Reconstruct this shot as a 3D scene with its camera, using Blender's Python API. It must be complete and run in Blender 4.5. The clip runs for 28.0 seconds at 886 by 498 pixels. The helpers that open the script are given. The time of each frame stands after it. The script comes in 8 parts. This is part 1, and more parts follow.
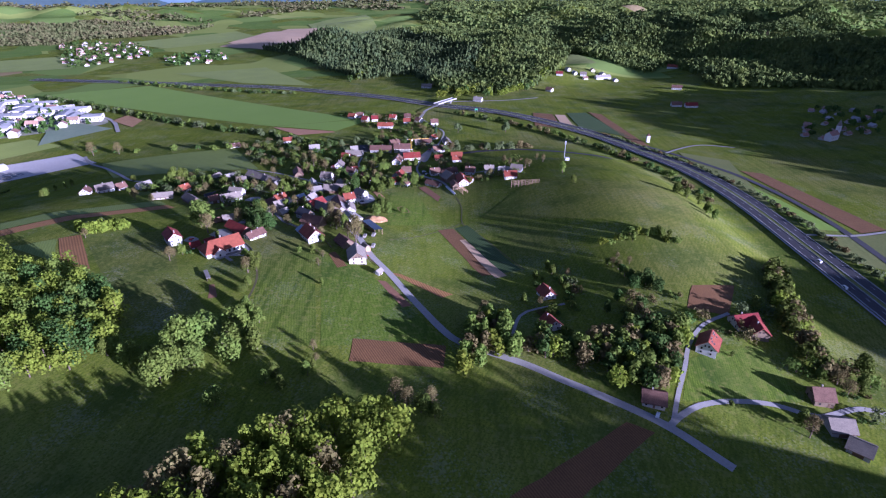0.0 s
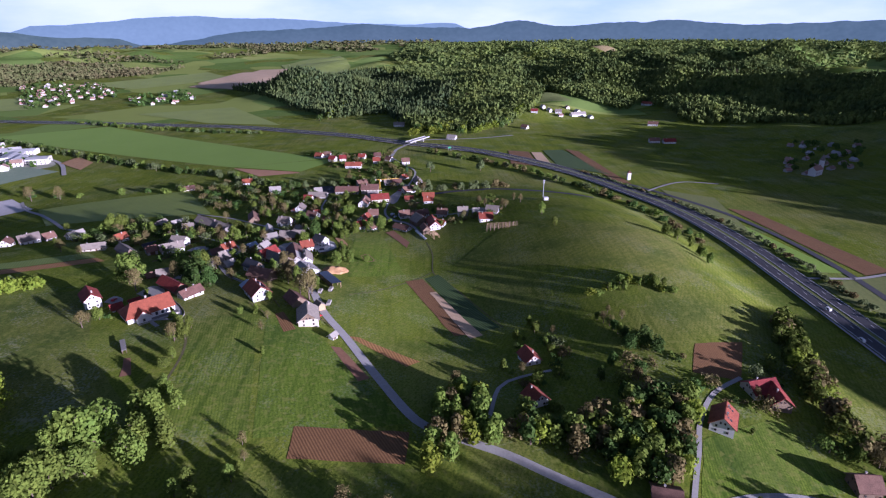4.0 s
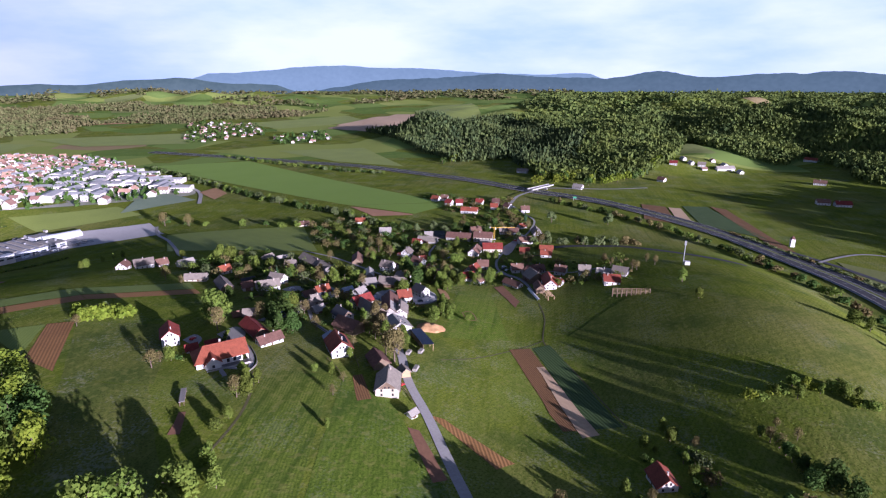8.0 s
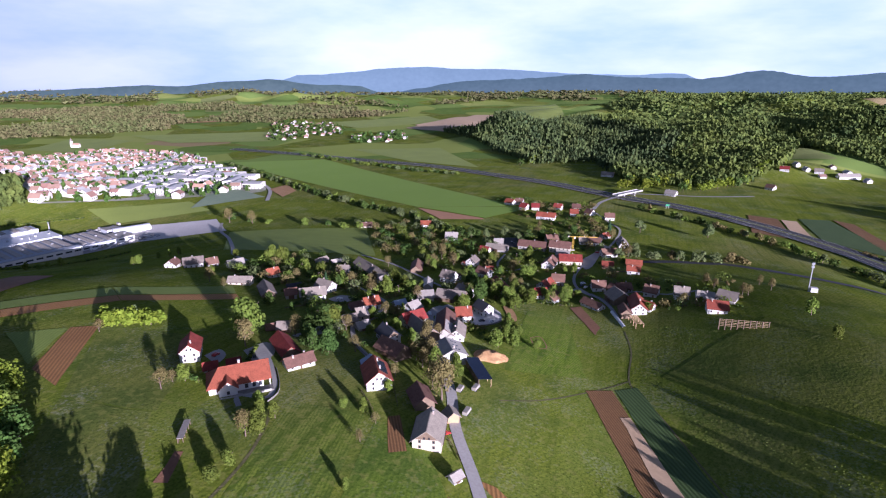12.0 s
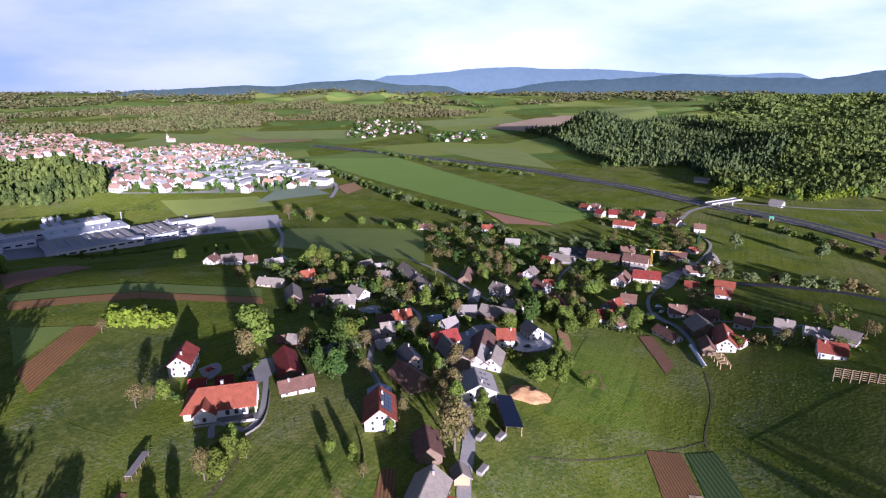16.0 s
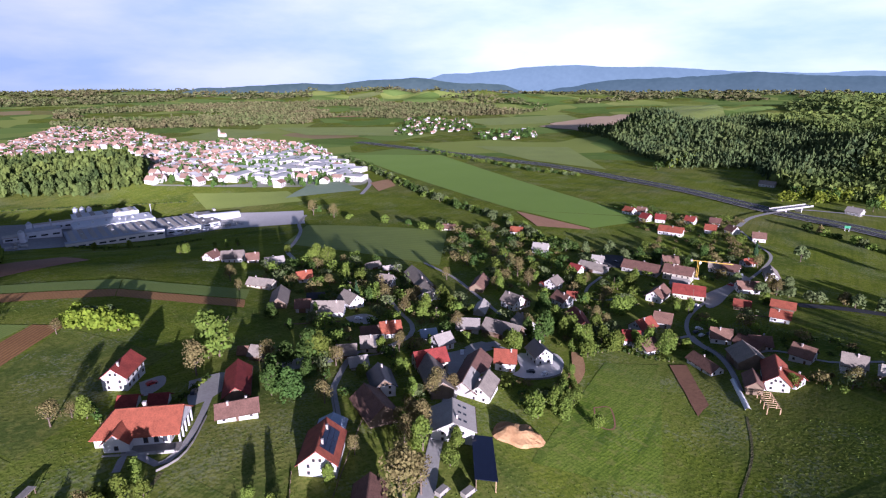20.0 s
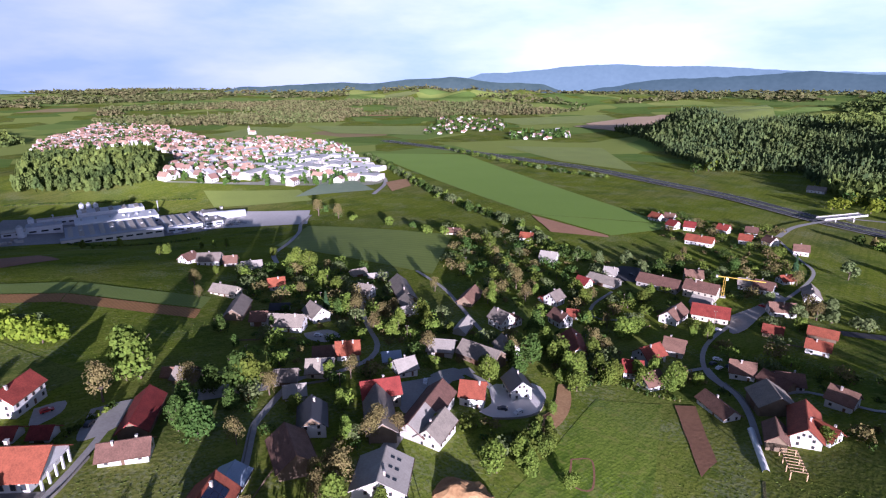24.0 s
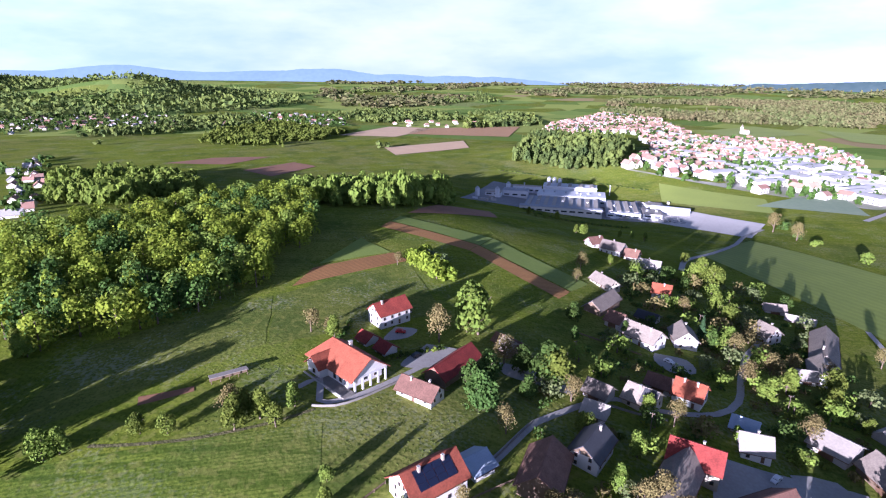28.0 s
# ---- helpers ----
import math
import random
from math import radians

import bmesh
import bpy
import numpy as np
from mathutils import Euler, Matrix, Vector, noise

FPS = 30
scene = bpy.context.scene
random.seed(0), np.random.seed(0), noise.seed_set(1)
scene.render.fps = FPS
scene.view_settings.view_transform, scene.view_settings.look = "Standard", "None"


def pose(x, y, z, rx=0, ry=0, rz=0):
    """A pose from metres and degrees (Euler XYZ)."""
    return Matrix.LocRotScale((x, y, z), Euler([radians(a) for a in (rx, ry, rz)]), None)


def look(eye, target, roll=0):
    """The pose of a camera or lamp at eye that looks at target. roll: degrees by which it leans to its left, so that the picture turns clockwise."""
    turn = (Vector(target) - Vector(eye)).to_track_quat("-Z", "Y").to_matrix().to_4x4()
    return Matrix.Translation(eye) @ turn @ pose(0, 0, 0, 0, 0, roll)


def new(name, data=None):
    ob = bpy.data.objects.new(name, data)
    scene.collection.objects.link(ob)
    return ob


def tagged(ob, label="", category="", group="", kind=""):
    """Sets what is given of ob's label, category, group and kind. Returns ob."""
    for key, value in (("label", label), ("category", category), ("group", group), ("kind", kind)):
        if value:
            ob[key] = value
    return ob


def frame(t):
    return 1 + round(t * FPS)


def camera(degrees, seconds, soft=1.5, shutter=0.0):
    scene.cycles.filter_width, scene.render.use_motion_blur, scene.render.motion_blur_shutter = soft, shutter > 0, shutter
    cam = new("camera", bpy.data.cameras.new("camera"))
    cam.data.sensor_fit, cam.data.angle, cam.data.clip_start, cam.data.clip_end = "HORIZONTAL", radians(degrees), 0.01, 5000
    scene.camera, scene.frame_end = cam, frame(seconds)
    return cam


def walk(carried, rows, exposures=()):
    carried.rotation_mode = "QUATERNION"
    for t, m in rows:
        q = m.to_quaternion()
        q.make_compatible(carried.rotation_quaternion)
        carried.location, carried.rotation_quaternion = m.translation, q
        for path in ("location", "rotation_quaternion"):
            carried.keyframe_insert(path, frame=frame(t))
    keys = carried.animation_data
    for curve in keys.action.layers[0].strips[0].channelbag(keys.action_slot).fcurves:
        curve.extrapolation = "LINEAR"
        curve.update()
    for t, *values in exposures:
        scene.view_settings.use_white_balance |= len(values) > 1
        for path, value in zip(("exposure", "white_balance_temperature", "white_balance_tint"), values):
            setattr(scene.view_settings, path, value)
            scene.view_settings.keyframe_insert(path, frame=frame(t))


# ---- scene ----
cam = camera(77.4, 28.0, soft=1.2)
PATH = [
    (0, (-12.08, -44.99, 122.75), (-12.97, 44.86, 78.86), -0.32),
    (0.5, (-11.36, -40.46, 121.66), (-11.52, 49.35, 77.68), -0.39),
    (1, (-10.62, -35.89, 120.57), (-9.72, 53.89, 76.55), -0.46),
    (1.5, (-9.85, -31.31, 119.53), (-7.56, 58.70, 76.01), -0.40),
    (2, (-9.06, -26.71, 118.51), (-5.35, 63.84, 76.24), -0.45),
    (2.5, (-8.27, -22.12, 117.50), (-3.84, 68.92, 76.36), -0.44),
    (4.5, (-5.30, -3.59, 113.32), (-4.61, 89.49, 76.77), -0.24),
    (5, (-4.54, 1.32, 112.14), (-9.00, 94.77, 76.84), -0.11),
    (5.5, (-3.85, 6.36, 110.95), (-13.61, 99.81, 76.72), -0.02),
    (6, (-3.32, 11.54, 109.80), (-16.43, 105.03, 76.83), 0.02),
    (6.5, (-3.03, 16.82, 108.72), (-18.16, 110.42, 76.94), 0.04),
    (7, (-3.01, 22.12, 107.65), (-19.54, 115.92, 77.20), 0.05),
    (7.5, (-3.24, 27.40, 106.60), (-20.78, 121.15, 76.56), 0.04),
    (8, (-3.67, 32.66, 105.52), (-22.13, 126.26, 75.55), 0.01),
    (8.5, (-4.26, 37.92, 104.42), (-24.42, 131.18, 74.46), -0.01),
    (9, (-4.93, 43.17, 103.29), (-30.14, 135.19, 73.36), 0.08),
    (9.5, (-5.59, 48.38, 102.15), (-35.78, 138.89, 72.20), 0.19),
    (10, (-6.24, 53.58, 101.03), (-37.43, 143.79, 71.19), 0.15),
    (10.5, (-6.84, 58.76, 99.91), (-38.21, 148.93, 70.17), 0.01),
    (11, (-7.31, 63.93, 98.84), (-38.79, 154.11, 69.22), -0.05),
    (11.5, (-7.58, 69.11, 97.82), (-39.06, 159.31, 68.26), -0.13),
    (13.5, (-7.66, 89.84, 93.77), (-44.47, 178.07, 64.43), -0.20),
    (14, (-7.27, 94.89, 92.80), (-47.26, 181.76, 63.56), -0.19),
    (14.5, (-6.63, 99.75, 91.90), (-49.72, 185.12, 62.65), -0.20),
    (15, (-5.85, 104.55, 91.04), (-49.92, 189.43, 61.83), -0.23),
    (15.5, (-5.07, 109.33, 90.22), (-49.86, 193.84, 61.04), -0.26),
    (16, (-4.31, 114.07, 89.37), (-49.95, 198.12, 60.17), -0.24),
    (16.5, (-3.61, 118.71, 88.49), (-50.40, 202.12, 59.28), -0.25),
    (17, (-2.98, 123.29, 87.61), (-50.90, 206.05, 58.36), -0.25),
    (17.5, (-2.39, 127.84, 86.72), (-51.96, 209.60, 57.42), -0.22),
    (18, (-1.76, 132.48, 85.80), (-53.42, 212.92, 56.47), -0.15),
    (18.5, (-1.19, 137.08, 84.84), (-53.53, 217.08, 55.50), -0.20),
    (19, (-0.68, 141.70, 83.93), (-53.70, 221.27, 54.66), -0.17),
    (19.5, (-0.21, 146.30, 83.08), (-53.85, 225.46, 53.82), -0.20),
    (20, (0.19, 150.92, 82.31), (-53.94, 229.76, 53.10), -0.19),
    (20.5, (0.55, 155.55, 81.61), (-53.96, 234.13, 52.39), -0.19),
    (21, (0.90, 160.24, 80.94), (-53.89, 238.63, 51.73), -0.21),
    (21.5, (1.26, 164.86, 80.33), (-53.73, 243.12, 51.15), -0.23),
    (23.5, (2.65, 182.91, 78.08), (-54.74, 259.43, 48.91), -0.16),
    (24, (3.00, 187.43, 77.41), (-56.78, 262.12, 48.28), -0.11),
    (24.5, (3.28, 191.86, 76.67), (-58.78, 264.67, 47.58), -0.07),
    (25, (3.40, 196.29, 75.93), (-62.19, 265.93, 46.81), -0.01),
    (25.5, (3.26, 200.86, 75.22), (-68.86, 263.66, 45.99), 0.25),
    (26, (2.95, 205.53, 74.42), (-76.84, 258.13, 45.00), 0.51),
    (26.5, (2.43, 210.16, 73.61), (-84.20, 250.34, 43.93), 0.66),
    (27, (1.63, 214.62, 72.89), (-90.20, 240.51, 42.93), 0.87),
    (27.5, (0.71, 218.82, 72.30), (-93.38, 234.30, 42.19), 0.96),
    (28, (-0.30, 222.85, 71.73), (-95.50, 228.24, 41.59), 0.86),
]
EXPOSURES = [(0, 1.4, 4520, 48), (2.5, 1.22, 4650, 45), (5, 1.16, 4900, 42), (11, 1.28, 4990, 38), (25, 1.44, 5010, 37), (26.5, 1.85, 4970, 37), (28, 1.96, 4900, 38)]
S = 1.45  # metres in one unit of the plan
walk(cam, [(t, look(tuple(c * S for c in eye), tuple(c * S for c in target), roll)) for t, eye, target, roll in PATH], EXPOSURES)

# ---- light: low sun from the south-east, sky with thin cloud ----
SUN_AZ, SUN_EL = 127.0, 8.6
world = bpy.data.worlds.new("world")
scene.world = world
world.use_nodes = True
wn, wl = world.node_tree.nodes, world.node_tree.links
wn.clear()
w_out = wn.new("ShaderNodeOutputWorld")
w_bg = wn.new("ShaderNodeBackground")
w_bg.inputs["Strength"].default_value = 0.030
w_sky = wn.new("ShaderNodeTexSky")
w_sky.sky_type = "NISHITA"
w_sky.sun_disc = False
w_sky.sun_elevation = radians(SUN_EL)
w_sky.sun_rotation = radians(SUN_AZ)
w_sky.air_density, w_sky.dust_density, w_sky.ozone_density = 1.0, 1.2, 1.0
w_co = wn.new("ShaderNodeTexCoord")
w_map = wn.new("ShaderNodeMapping")
w_map.inputs["Scale"].default_value = (1.3, 1.3, 5.0)
w_no = wn.new("ShaderNodeTexNoise")
w_no.inputs["Scale"].default_value = 2.2
w_no.inputs["Detail"].default_value = 7
w_no.inputs["Roughness"].default_value = 0.55
w_ramp = wn.new("ShaderNodeValToRGB")
w_ramp.color_ramp.elements[0].position, w_ramp.color_ramp.elements[1].position = 0.36, 0.66
w_mix = wn.new("ShaderNodeMix")
w_mix.data_type = "RGBA"
w_mix.inputs["B"].default_value = (15.0, 15.4, 15.5, 1)
wl.new(w_co.outputs["Generated"], w_map.inputs["Vector"])
wl.new(w_map.outputs["Vector"], w_no.inputs["Vector"])
wl.new(w_no.outputs["Fac"], w_ramp.inputs["Fac"])
w_mul = wn.new("ShaderNodeMath")
w_mul.operation = "MULTIPLY"
w_mul.inputs[1].default_value = 0.93
w_sep = wn.new("ShaderNodeSeparateXYZ")
wl.new(w_co.outputs["Generated"], w_sep.inputs["Vector"])
w_low = wn.new("ShaderNodeMapRange")  # cloud and haze lie low over the horizon
w_low.inputs["From Min"].default_value, w_low.inputs["From Max"].default_value = 0.13, 0.34
w_low.inputs["To Min"].default_value, w_low.inputs["To Max"].default_value = 1.0, 0.0
wl.new(w_sep.outputs["Z"], w_low.inputs["Value"])
w_lc = wn.new("ShaderNodeMath")
w_lc.operation = "MULTIPLY"
wl.new(w_ramp.outputs["Color"], w_lc.inputs[0])
wl.new(w_low.outputs["Result"], w_lc.inputs[1])
wl.new(w_lc.outputs[0], w_mul.inputs[0])
wl.new(w_mul.outputs[0], w_mix.inputs["Factor"])
w_haze = wn.new("ShaderNodeMix")  # pale blue haze under the cloud
w_haze.data_type = "RGBA"
w_haze.inputs["B"].default_value = (9.4, 11.8, 13.6, 1)
w_hz = wn.new("ShaderNodeMath")
w_hz.operation = "MULTIPLY"
w_hz.inputs[1].default_value = 0.92
wl.new(w_low.outputs["Result"], w_hz.inputs[0])
wl.new(w_hz.outputs[0], w_haze.inputs["Factor"])
wl.new(w_sky.outputs["Color"], w_haze.inputs["A"])
wl.new(w_haze.outputs["Result"], w_mix.inputs["A"])
w_west = wn.new("ShaderNodeMapRange")  # sky colour dimmed by hand towards the west, against the raised exposure
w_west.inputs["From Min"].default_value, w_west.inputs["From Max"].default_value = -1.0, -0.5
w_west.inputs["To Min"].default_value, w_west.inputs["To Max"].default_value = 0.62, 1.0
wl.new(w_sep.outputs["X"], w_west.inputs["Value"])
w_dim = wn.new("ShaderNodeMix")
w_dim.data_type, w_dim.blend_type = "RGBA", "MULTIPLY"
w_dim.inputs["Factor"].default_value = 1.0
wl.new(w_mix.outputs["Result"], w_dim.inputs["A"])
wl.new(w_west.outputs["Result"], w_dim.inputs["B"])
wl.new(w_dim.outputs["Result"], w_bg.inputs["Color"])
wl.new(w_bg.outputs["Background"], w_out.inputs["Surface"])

sun_data = bpy.data.lights.new("sun", "SUN")
sun_data.energy, sun_data.angle, sun_data.color = 5.0, radians(0.5), (1.0, 0.87, 0.68)
sun = new("sun", sun_data)
a_sun, e_sun = radians(SUN_AZ), radians(SUN_EL)
sun.matrix_world = look((math.sin(a_sun) * math.cos(e_sun) * 400, math.cos(a_sun) * math.cos(e_sun) * 400, math.sin(e_sun) * 400), (0, 0, 0))


# ---- materials ----
def mat(name, base, second=None, scale=1.0, rough=0.85, bump=0.0, fine=None, island=0.0, objrand=0.0, metal=0.0, translucent=0.0, spec=0.3):
    """A surface whose base colour drifts to a second one by noise at two scales; scale is the coarse noise per metre."""
    m = bpy.data.materials.new(name)
    m.use_nodes = True
    n, l = m.node_tree.nodes, m.node_tree.links
    b = n["Principled BSDF"]
    b.inputs["Roughness"].default_value, b.inputs["Metallic"].default_value = rough, metal
    b.inputs["Specular IOR Level"].default_value = spec
    second = second or tuple(c * 0.8 for c in base)
    co = n.new("ShaderNodeTexCoord")
    geo = n.new("ShaderNodeNewGeometry")
    n1, n2 = n.new("ShaderNodeTexNoise"), n.new("ShaderNodeTexNoise")
    n1.inputs["Scale"].default_value, n1.inputs["Detail"].default_value = scale / S, 5
    n2.inputs["Scale"].default_value, n2.inputs["Detail"].default_value = (fine or scale * 11) / S, 4
    for x in (n1, n2):
        l.new(geo.outputs["Position"], x.inputs["Vector"])
    add = n.new("ShaderNodeMath")
    add.operation = "MULTIPLY_ADD"
    add.inputs[1].default_value = 0.55
    l.new(n2.outputs["Fac"], add.inputs[0])
    half = n.new("ShaderNodeMath")
    half.operation = "MULTIPLY"
    half.inputs[1].default_value = 0.45
    l.new(n1.outputs["Fac"], half.inputs[0])
    l.new(half.outputs[0], add.inputs[2])
    ramp = n.new("ShaderNodeMapRange")
    ramp.inputs["From Min"].default_value, ramp.inputs["From Max"].default_value = 0.36, 0.64
    l.new(add.outputs[0], ramp.inputs["Value"])
    mix = n.new("ShaderNodeMix")
    mix.data_type = "RGBA"
    mix.inputs["A"].default_value, mix.inputs["B"].default_value = (*base, 1), (*second, 1)
    l.new(ramp.outputs["Result"], mix.inputs["Factor"])
    col = mix.outputs["Result"]
    for amount, src in ((island, geo.outputs["Random Per Island"]), (objrand, None)):
        if amount:
            if src is None:
                src = n.new("ShaderNodeObjectInfo").outputs["Random"]
            mr = n.new("ShaderNodeMapRange")
            mr.inputs["To Min"].default_value, mr.inputs["To Max"].default_value = 1 - amount, 1 + amount
            l.new(src, mr.inputs["Value"])
            hs = n.new("ShaderNodeHueSaturation")
            l.new(mr.outputs["Result"], hs.inputs["Value"])
            l.new(col, hs.inputs["Color"])
            hue = n.new("ShaderNodeMapRange")
            hue.inputs["To Min"].default_value, hue.inputs["To Max"].default_value = 0.5 - amount * 0.055, 0.5 + amount * 0.03
            l.new(src, hue.inputs["Value"])
            l.new(hue.outputs["Result"], hs.inputs["Hue"])
            col = hs.outputs["Color"]
    l.new(col, b.inputs["Base Color"])
    if bump:
        bp = n.new("ShaderNodeBump")
        bp.inputs["Strength"].default_value, bp.inputs["Distance"].default_value = 0.7, bump * S
        l.new(add.outputs[0], bp.inputs["Height"])
        l.new(bp.outputs["Normal"], b.inputs["Normal"])
    if translucent:
        tr = n.new("ShaderNodeBsdfTranslucent")
        l.new(col, tr.inputs["Color"])
        ms = n.new("ShaderNodeMixShader")
        ms.inputs["Fac"].default_value = translucent
        l.new(b.outputs["BSDF"], ms.inputs[1])
        l.new(tr.outputs["BSDF"], ms.inputs[2])
        l.new(ms.outputs["Shader"], n["Material Output"].inputs["Surface"])
    return m


def striped(name, base, second, period, angle, rough=0.9, depth=0.08, wobble=0.6, shade=0.62):
    """Ploughed or sown rows: bands of two colours across the field, at an angle in the plan."""
    m = mat(name, base, second, 0.08, rough, 0.0, 1.3)
    n, l = m.node_tree.nodes, m.node_tree.links
    b = n["Principled BSDF"]
    geo = n.new("ShaderNodeNewGeometry")
    mp = n.new("ShaderNodeMapping")
    mp.vector_type = "POINT"
    mp.inputs["Rotation"].default_value = (0, 0, radians(angle))
    wv = n.new("ShaderNodeTexWave")
    wv.inputs["Scale"].default_value = 0.314 / period / S
    wv.inputs["Distortion"].default_value, wv.inputs["Detail"].default_value, wv.inputs["Detail Scale"].default_value = wobble, 3, 2.0
    l.new(geo.outputs["Position"], mp.inputs["Vector"])
    l.new(mp.outputs["Vector"], wv.inputs["Vector"])
    old = b.inputs["Base Color"].links[0].from_socket
    dark = n.new("ShaderNodeMix")
    dark.data_type, dark.blend_type = "RGBA", "MULTIPLY"
    dark.inputs["B"].default_value = (shade, shade, shade * 1.02, 1)
    l.new(old, dark.inputs["A"])
    l.new(wv.outputs["Fac"], dark.inputs["Factor"])
    l.new(dark.outputs["Result"], b.inputs["Base Color"])
    bp = n.new("ShaderNodeBump")
    bp.inputs["Strength"].default_value, bp.inputs["Distance"].default_value = 0.6, depth * S
    bp.invert = True
    l.new(wv.outputs["Fac"], bp.inputs["Height"])
    l.new(bp.outputs["Normal"], b.inputs["Normal"])
    return m


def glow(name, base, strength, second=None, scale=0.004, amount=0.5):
    """Far distance behind all the rest: a near-black surface whose emission colour holds the blue haze."""
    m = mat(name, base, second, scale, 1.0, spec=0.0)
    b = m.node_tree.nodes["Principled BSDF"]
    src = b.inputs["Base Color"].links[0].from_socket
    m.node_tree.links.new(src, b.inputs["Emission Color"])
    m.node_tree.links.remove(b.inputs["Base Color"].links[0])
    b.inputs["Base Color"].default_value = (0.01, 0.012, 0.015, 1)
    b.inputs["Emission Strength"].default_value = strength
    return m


def meadow(name="meadow_grass", base=(0.160, 0.208, 0.020), second=(0.210, 0.242, 0.030), mow=28, width=0.19, lines=0.26, bloom=0.16, far_parcels=False):
    """Grassland: grain, mown lines at an angle in the plan, damp and dry patches, flowers, and the patchwork of far parcels."""
    m = mat(name, base, second, 0.02, 1.0, 0.35, 0.9, spec=0.0)
    n, l = m.node_tree.nodes, m.node_tree.links
    b = n["Principled BSDF"]
    geo = n.new("ShaderNodeNewGeometry")
    col = b.inputs["Base Color"].links[0].from_socket
    deep = tuple(c * k for c, k in zip(base, (0.42, 0.50, 0.62)))

    def blend(fac, colour, amount, lo, hi):
        mr = n.new("ShaderNodeMapRange")
        mr.inputs["From Min"].default_value, mr.inputs["From Max"].default_value = lo, hi
        mr.inputs["To Max"].default_value = amount
        l.new(fac, mr.inputs["Value"])
        mx = n.new("ShaderNodeMix")
        mx.data_type = "RGBA"
        l.new(mr.outputs["Result"], mx.inputs["Factor"])
        l.new(col, mx.inputs["A"])
        mx.inputs["B"].default_value = (*colour, 1)
        return mx.outputs["Result"]

    def pattern(scale, detail, rot=0.0, kind="ShaderNodeTexNoise", stretch=1.0):
        mp = n.new("ShaderNodeMapping")
        mp.inputs["Rotation"].default_value = (0, 0, radians(rot))
        mp.inputs["Scale"].default_value = (1, stretch, 0 if kind != "ShaderNodeTexNoise" else 1)
        l.new(geo.outputs["Position"], mp.inputs["Vector"])
        t = n.new(kind)
        t.inputs["Scale"].default_value = scale / S
        if "Detail" in t.inputs:
            t.inputs["Detail"].default_value = detail
        l.new(mp.outputs["Vector"], t.inputs["Vector"])
        return t

    dry = pattern(0.011, 6)
    col = blend(dry.outputs["Fac"], (0.235, 0.225, 0.075), 0.65, 0.48, 0.64)
    streak = pattern(0.5, 4, mow, stretch=0.035)  # swathes left by the mower
    col = blend(streak.outputs["Fac"], deep, lines * 1.5, 0.46, 0.62)
    rows = pattern(width, 2, mow, "ShaderNodeTexWave")
    rows.inputs["Distortion"].default_value = 2.5
    rows.inputs["Detail Scale"].default_value = 0.4
    col = blend(rows.outputs["Fac"], deep, lines, 0.35, 1.0)
    damp = pattern(0.035, 5)
    col = blend(damp.outputs["Fac"], (0.065, 0.108, 0.024), 0.6, 0.50, 0.64)
    fresh = pattern(0.022, 4, 70)
    col = blend(fresh.outputs["Fac"], (0.190, 0.240, 0.042), 0.5, 0.54, 0.66)
    tuft = pattern(1.4, 7)
    col = blend(tuft.outputs["Fac"], deep, 0.6, 0.50, 0.62)
    clump = pattern(0.40, 5)
    col = blend(clump.outputs["Fac"], (0.225, 0.235, 0.055), 0.5, 0.53, 0.64)
    drift = pattern(0.05, 3)
    flower = pattern(1.1, 4)
    both = n.new("ShaderNodeMath")
    both.operation = "MULTIPLY"
    l.new(drift.outputs["Fac"], both.inputs[0])
    l.new(flower.outputs["Fac"], both.inputs[1])
    col = blend(both.outputs[0], (0.46, 0.46, 0.36), bloom, 0.29, 0.37)
    if far_parcels:
        parcel = pattern(0.0085, 0, 24, "ShaderNodeTexVoronoi")
        sep = n.new("ShaderNodeSeparateColor")
        l.new(parcel.outputs["Color"], sep.inputs["Color"])
        away = n.new("ShaderNodeVectorMath")
        away.operation = "LENGTH"
        l.new(geo.outputs["Position"], away.inputs[0])
        far = n.new("ShaderNodeMapRange")
        far.inputs["From Min"].default_value, far.inputs["From Max"].default_value = 860 * S, 980 * S
        l.new(away.outputs["Value"], far.inputs["Value"])
        # parcel colours are lightened to stand in for haze over the far plain
        for out, colour, amount, lo, hi in (("Red", (0.36, 0.27, 0.15), 0.8, 0.955, 0.965), ("Green", (0.29, 0.35, 0.085), 0.85, 0.50, 0.53), ("Blue", (0.13, 0.23, 0.055), 0.6, 0.62, 0.65)):
            mul = n.new("ShaderNodeMath")
            mul.operation = "MULTIPLY"
            l.new(sep.outputs[out], mul.inputs[0])
            l.new(far.outputs["Result"], mul.inputs[1])
            col = blend(mul.outputs[0], colour, amount, lo, hi)
    l.new(col, b.inputs["Base Color"])
    return m


M_GRASS = meadow(far_parcels=True)
M_MEADOW_FLOWER = meadow("flower_meadow", (0.150, 0.180, 0.032), (0.195, 0.210, 0.050), -38, 0.12, 0.16, 0.24)
M_MEADOW_MOWN = meadow("mown_meadow", (0.145, 0.205, 0.022), (0.190, 0.240, 0.032), -12, 0.30, 0.45, 0.1)
M_MEADOW_RICH = meadow("rich_meadow", (0.130, 0.198, 0.020), (0.170, 0.232, 0.028), -16, 0.22, 0.30, 0.1)
M_MEADOW_YOUNG = meadow("fresh_meadow", (0.170, 0.248, 0.024), (0.215, 0.285, 0.034), 14, 0.36, 0.55, 0.05)
M_MEADOW_HILL = meadow("hill_pasture", (0.172, 0.205, 0.028), (0.225, 0.240, 0.046), 58, 0.09, 0.20, 0.1)
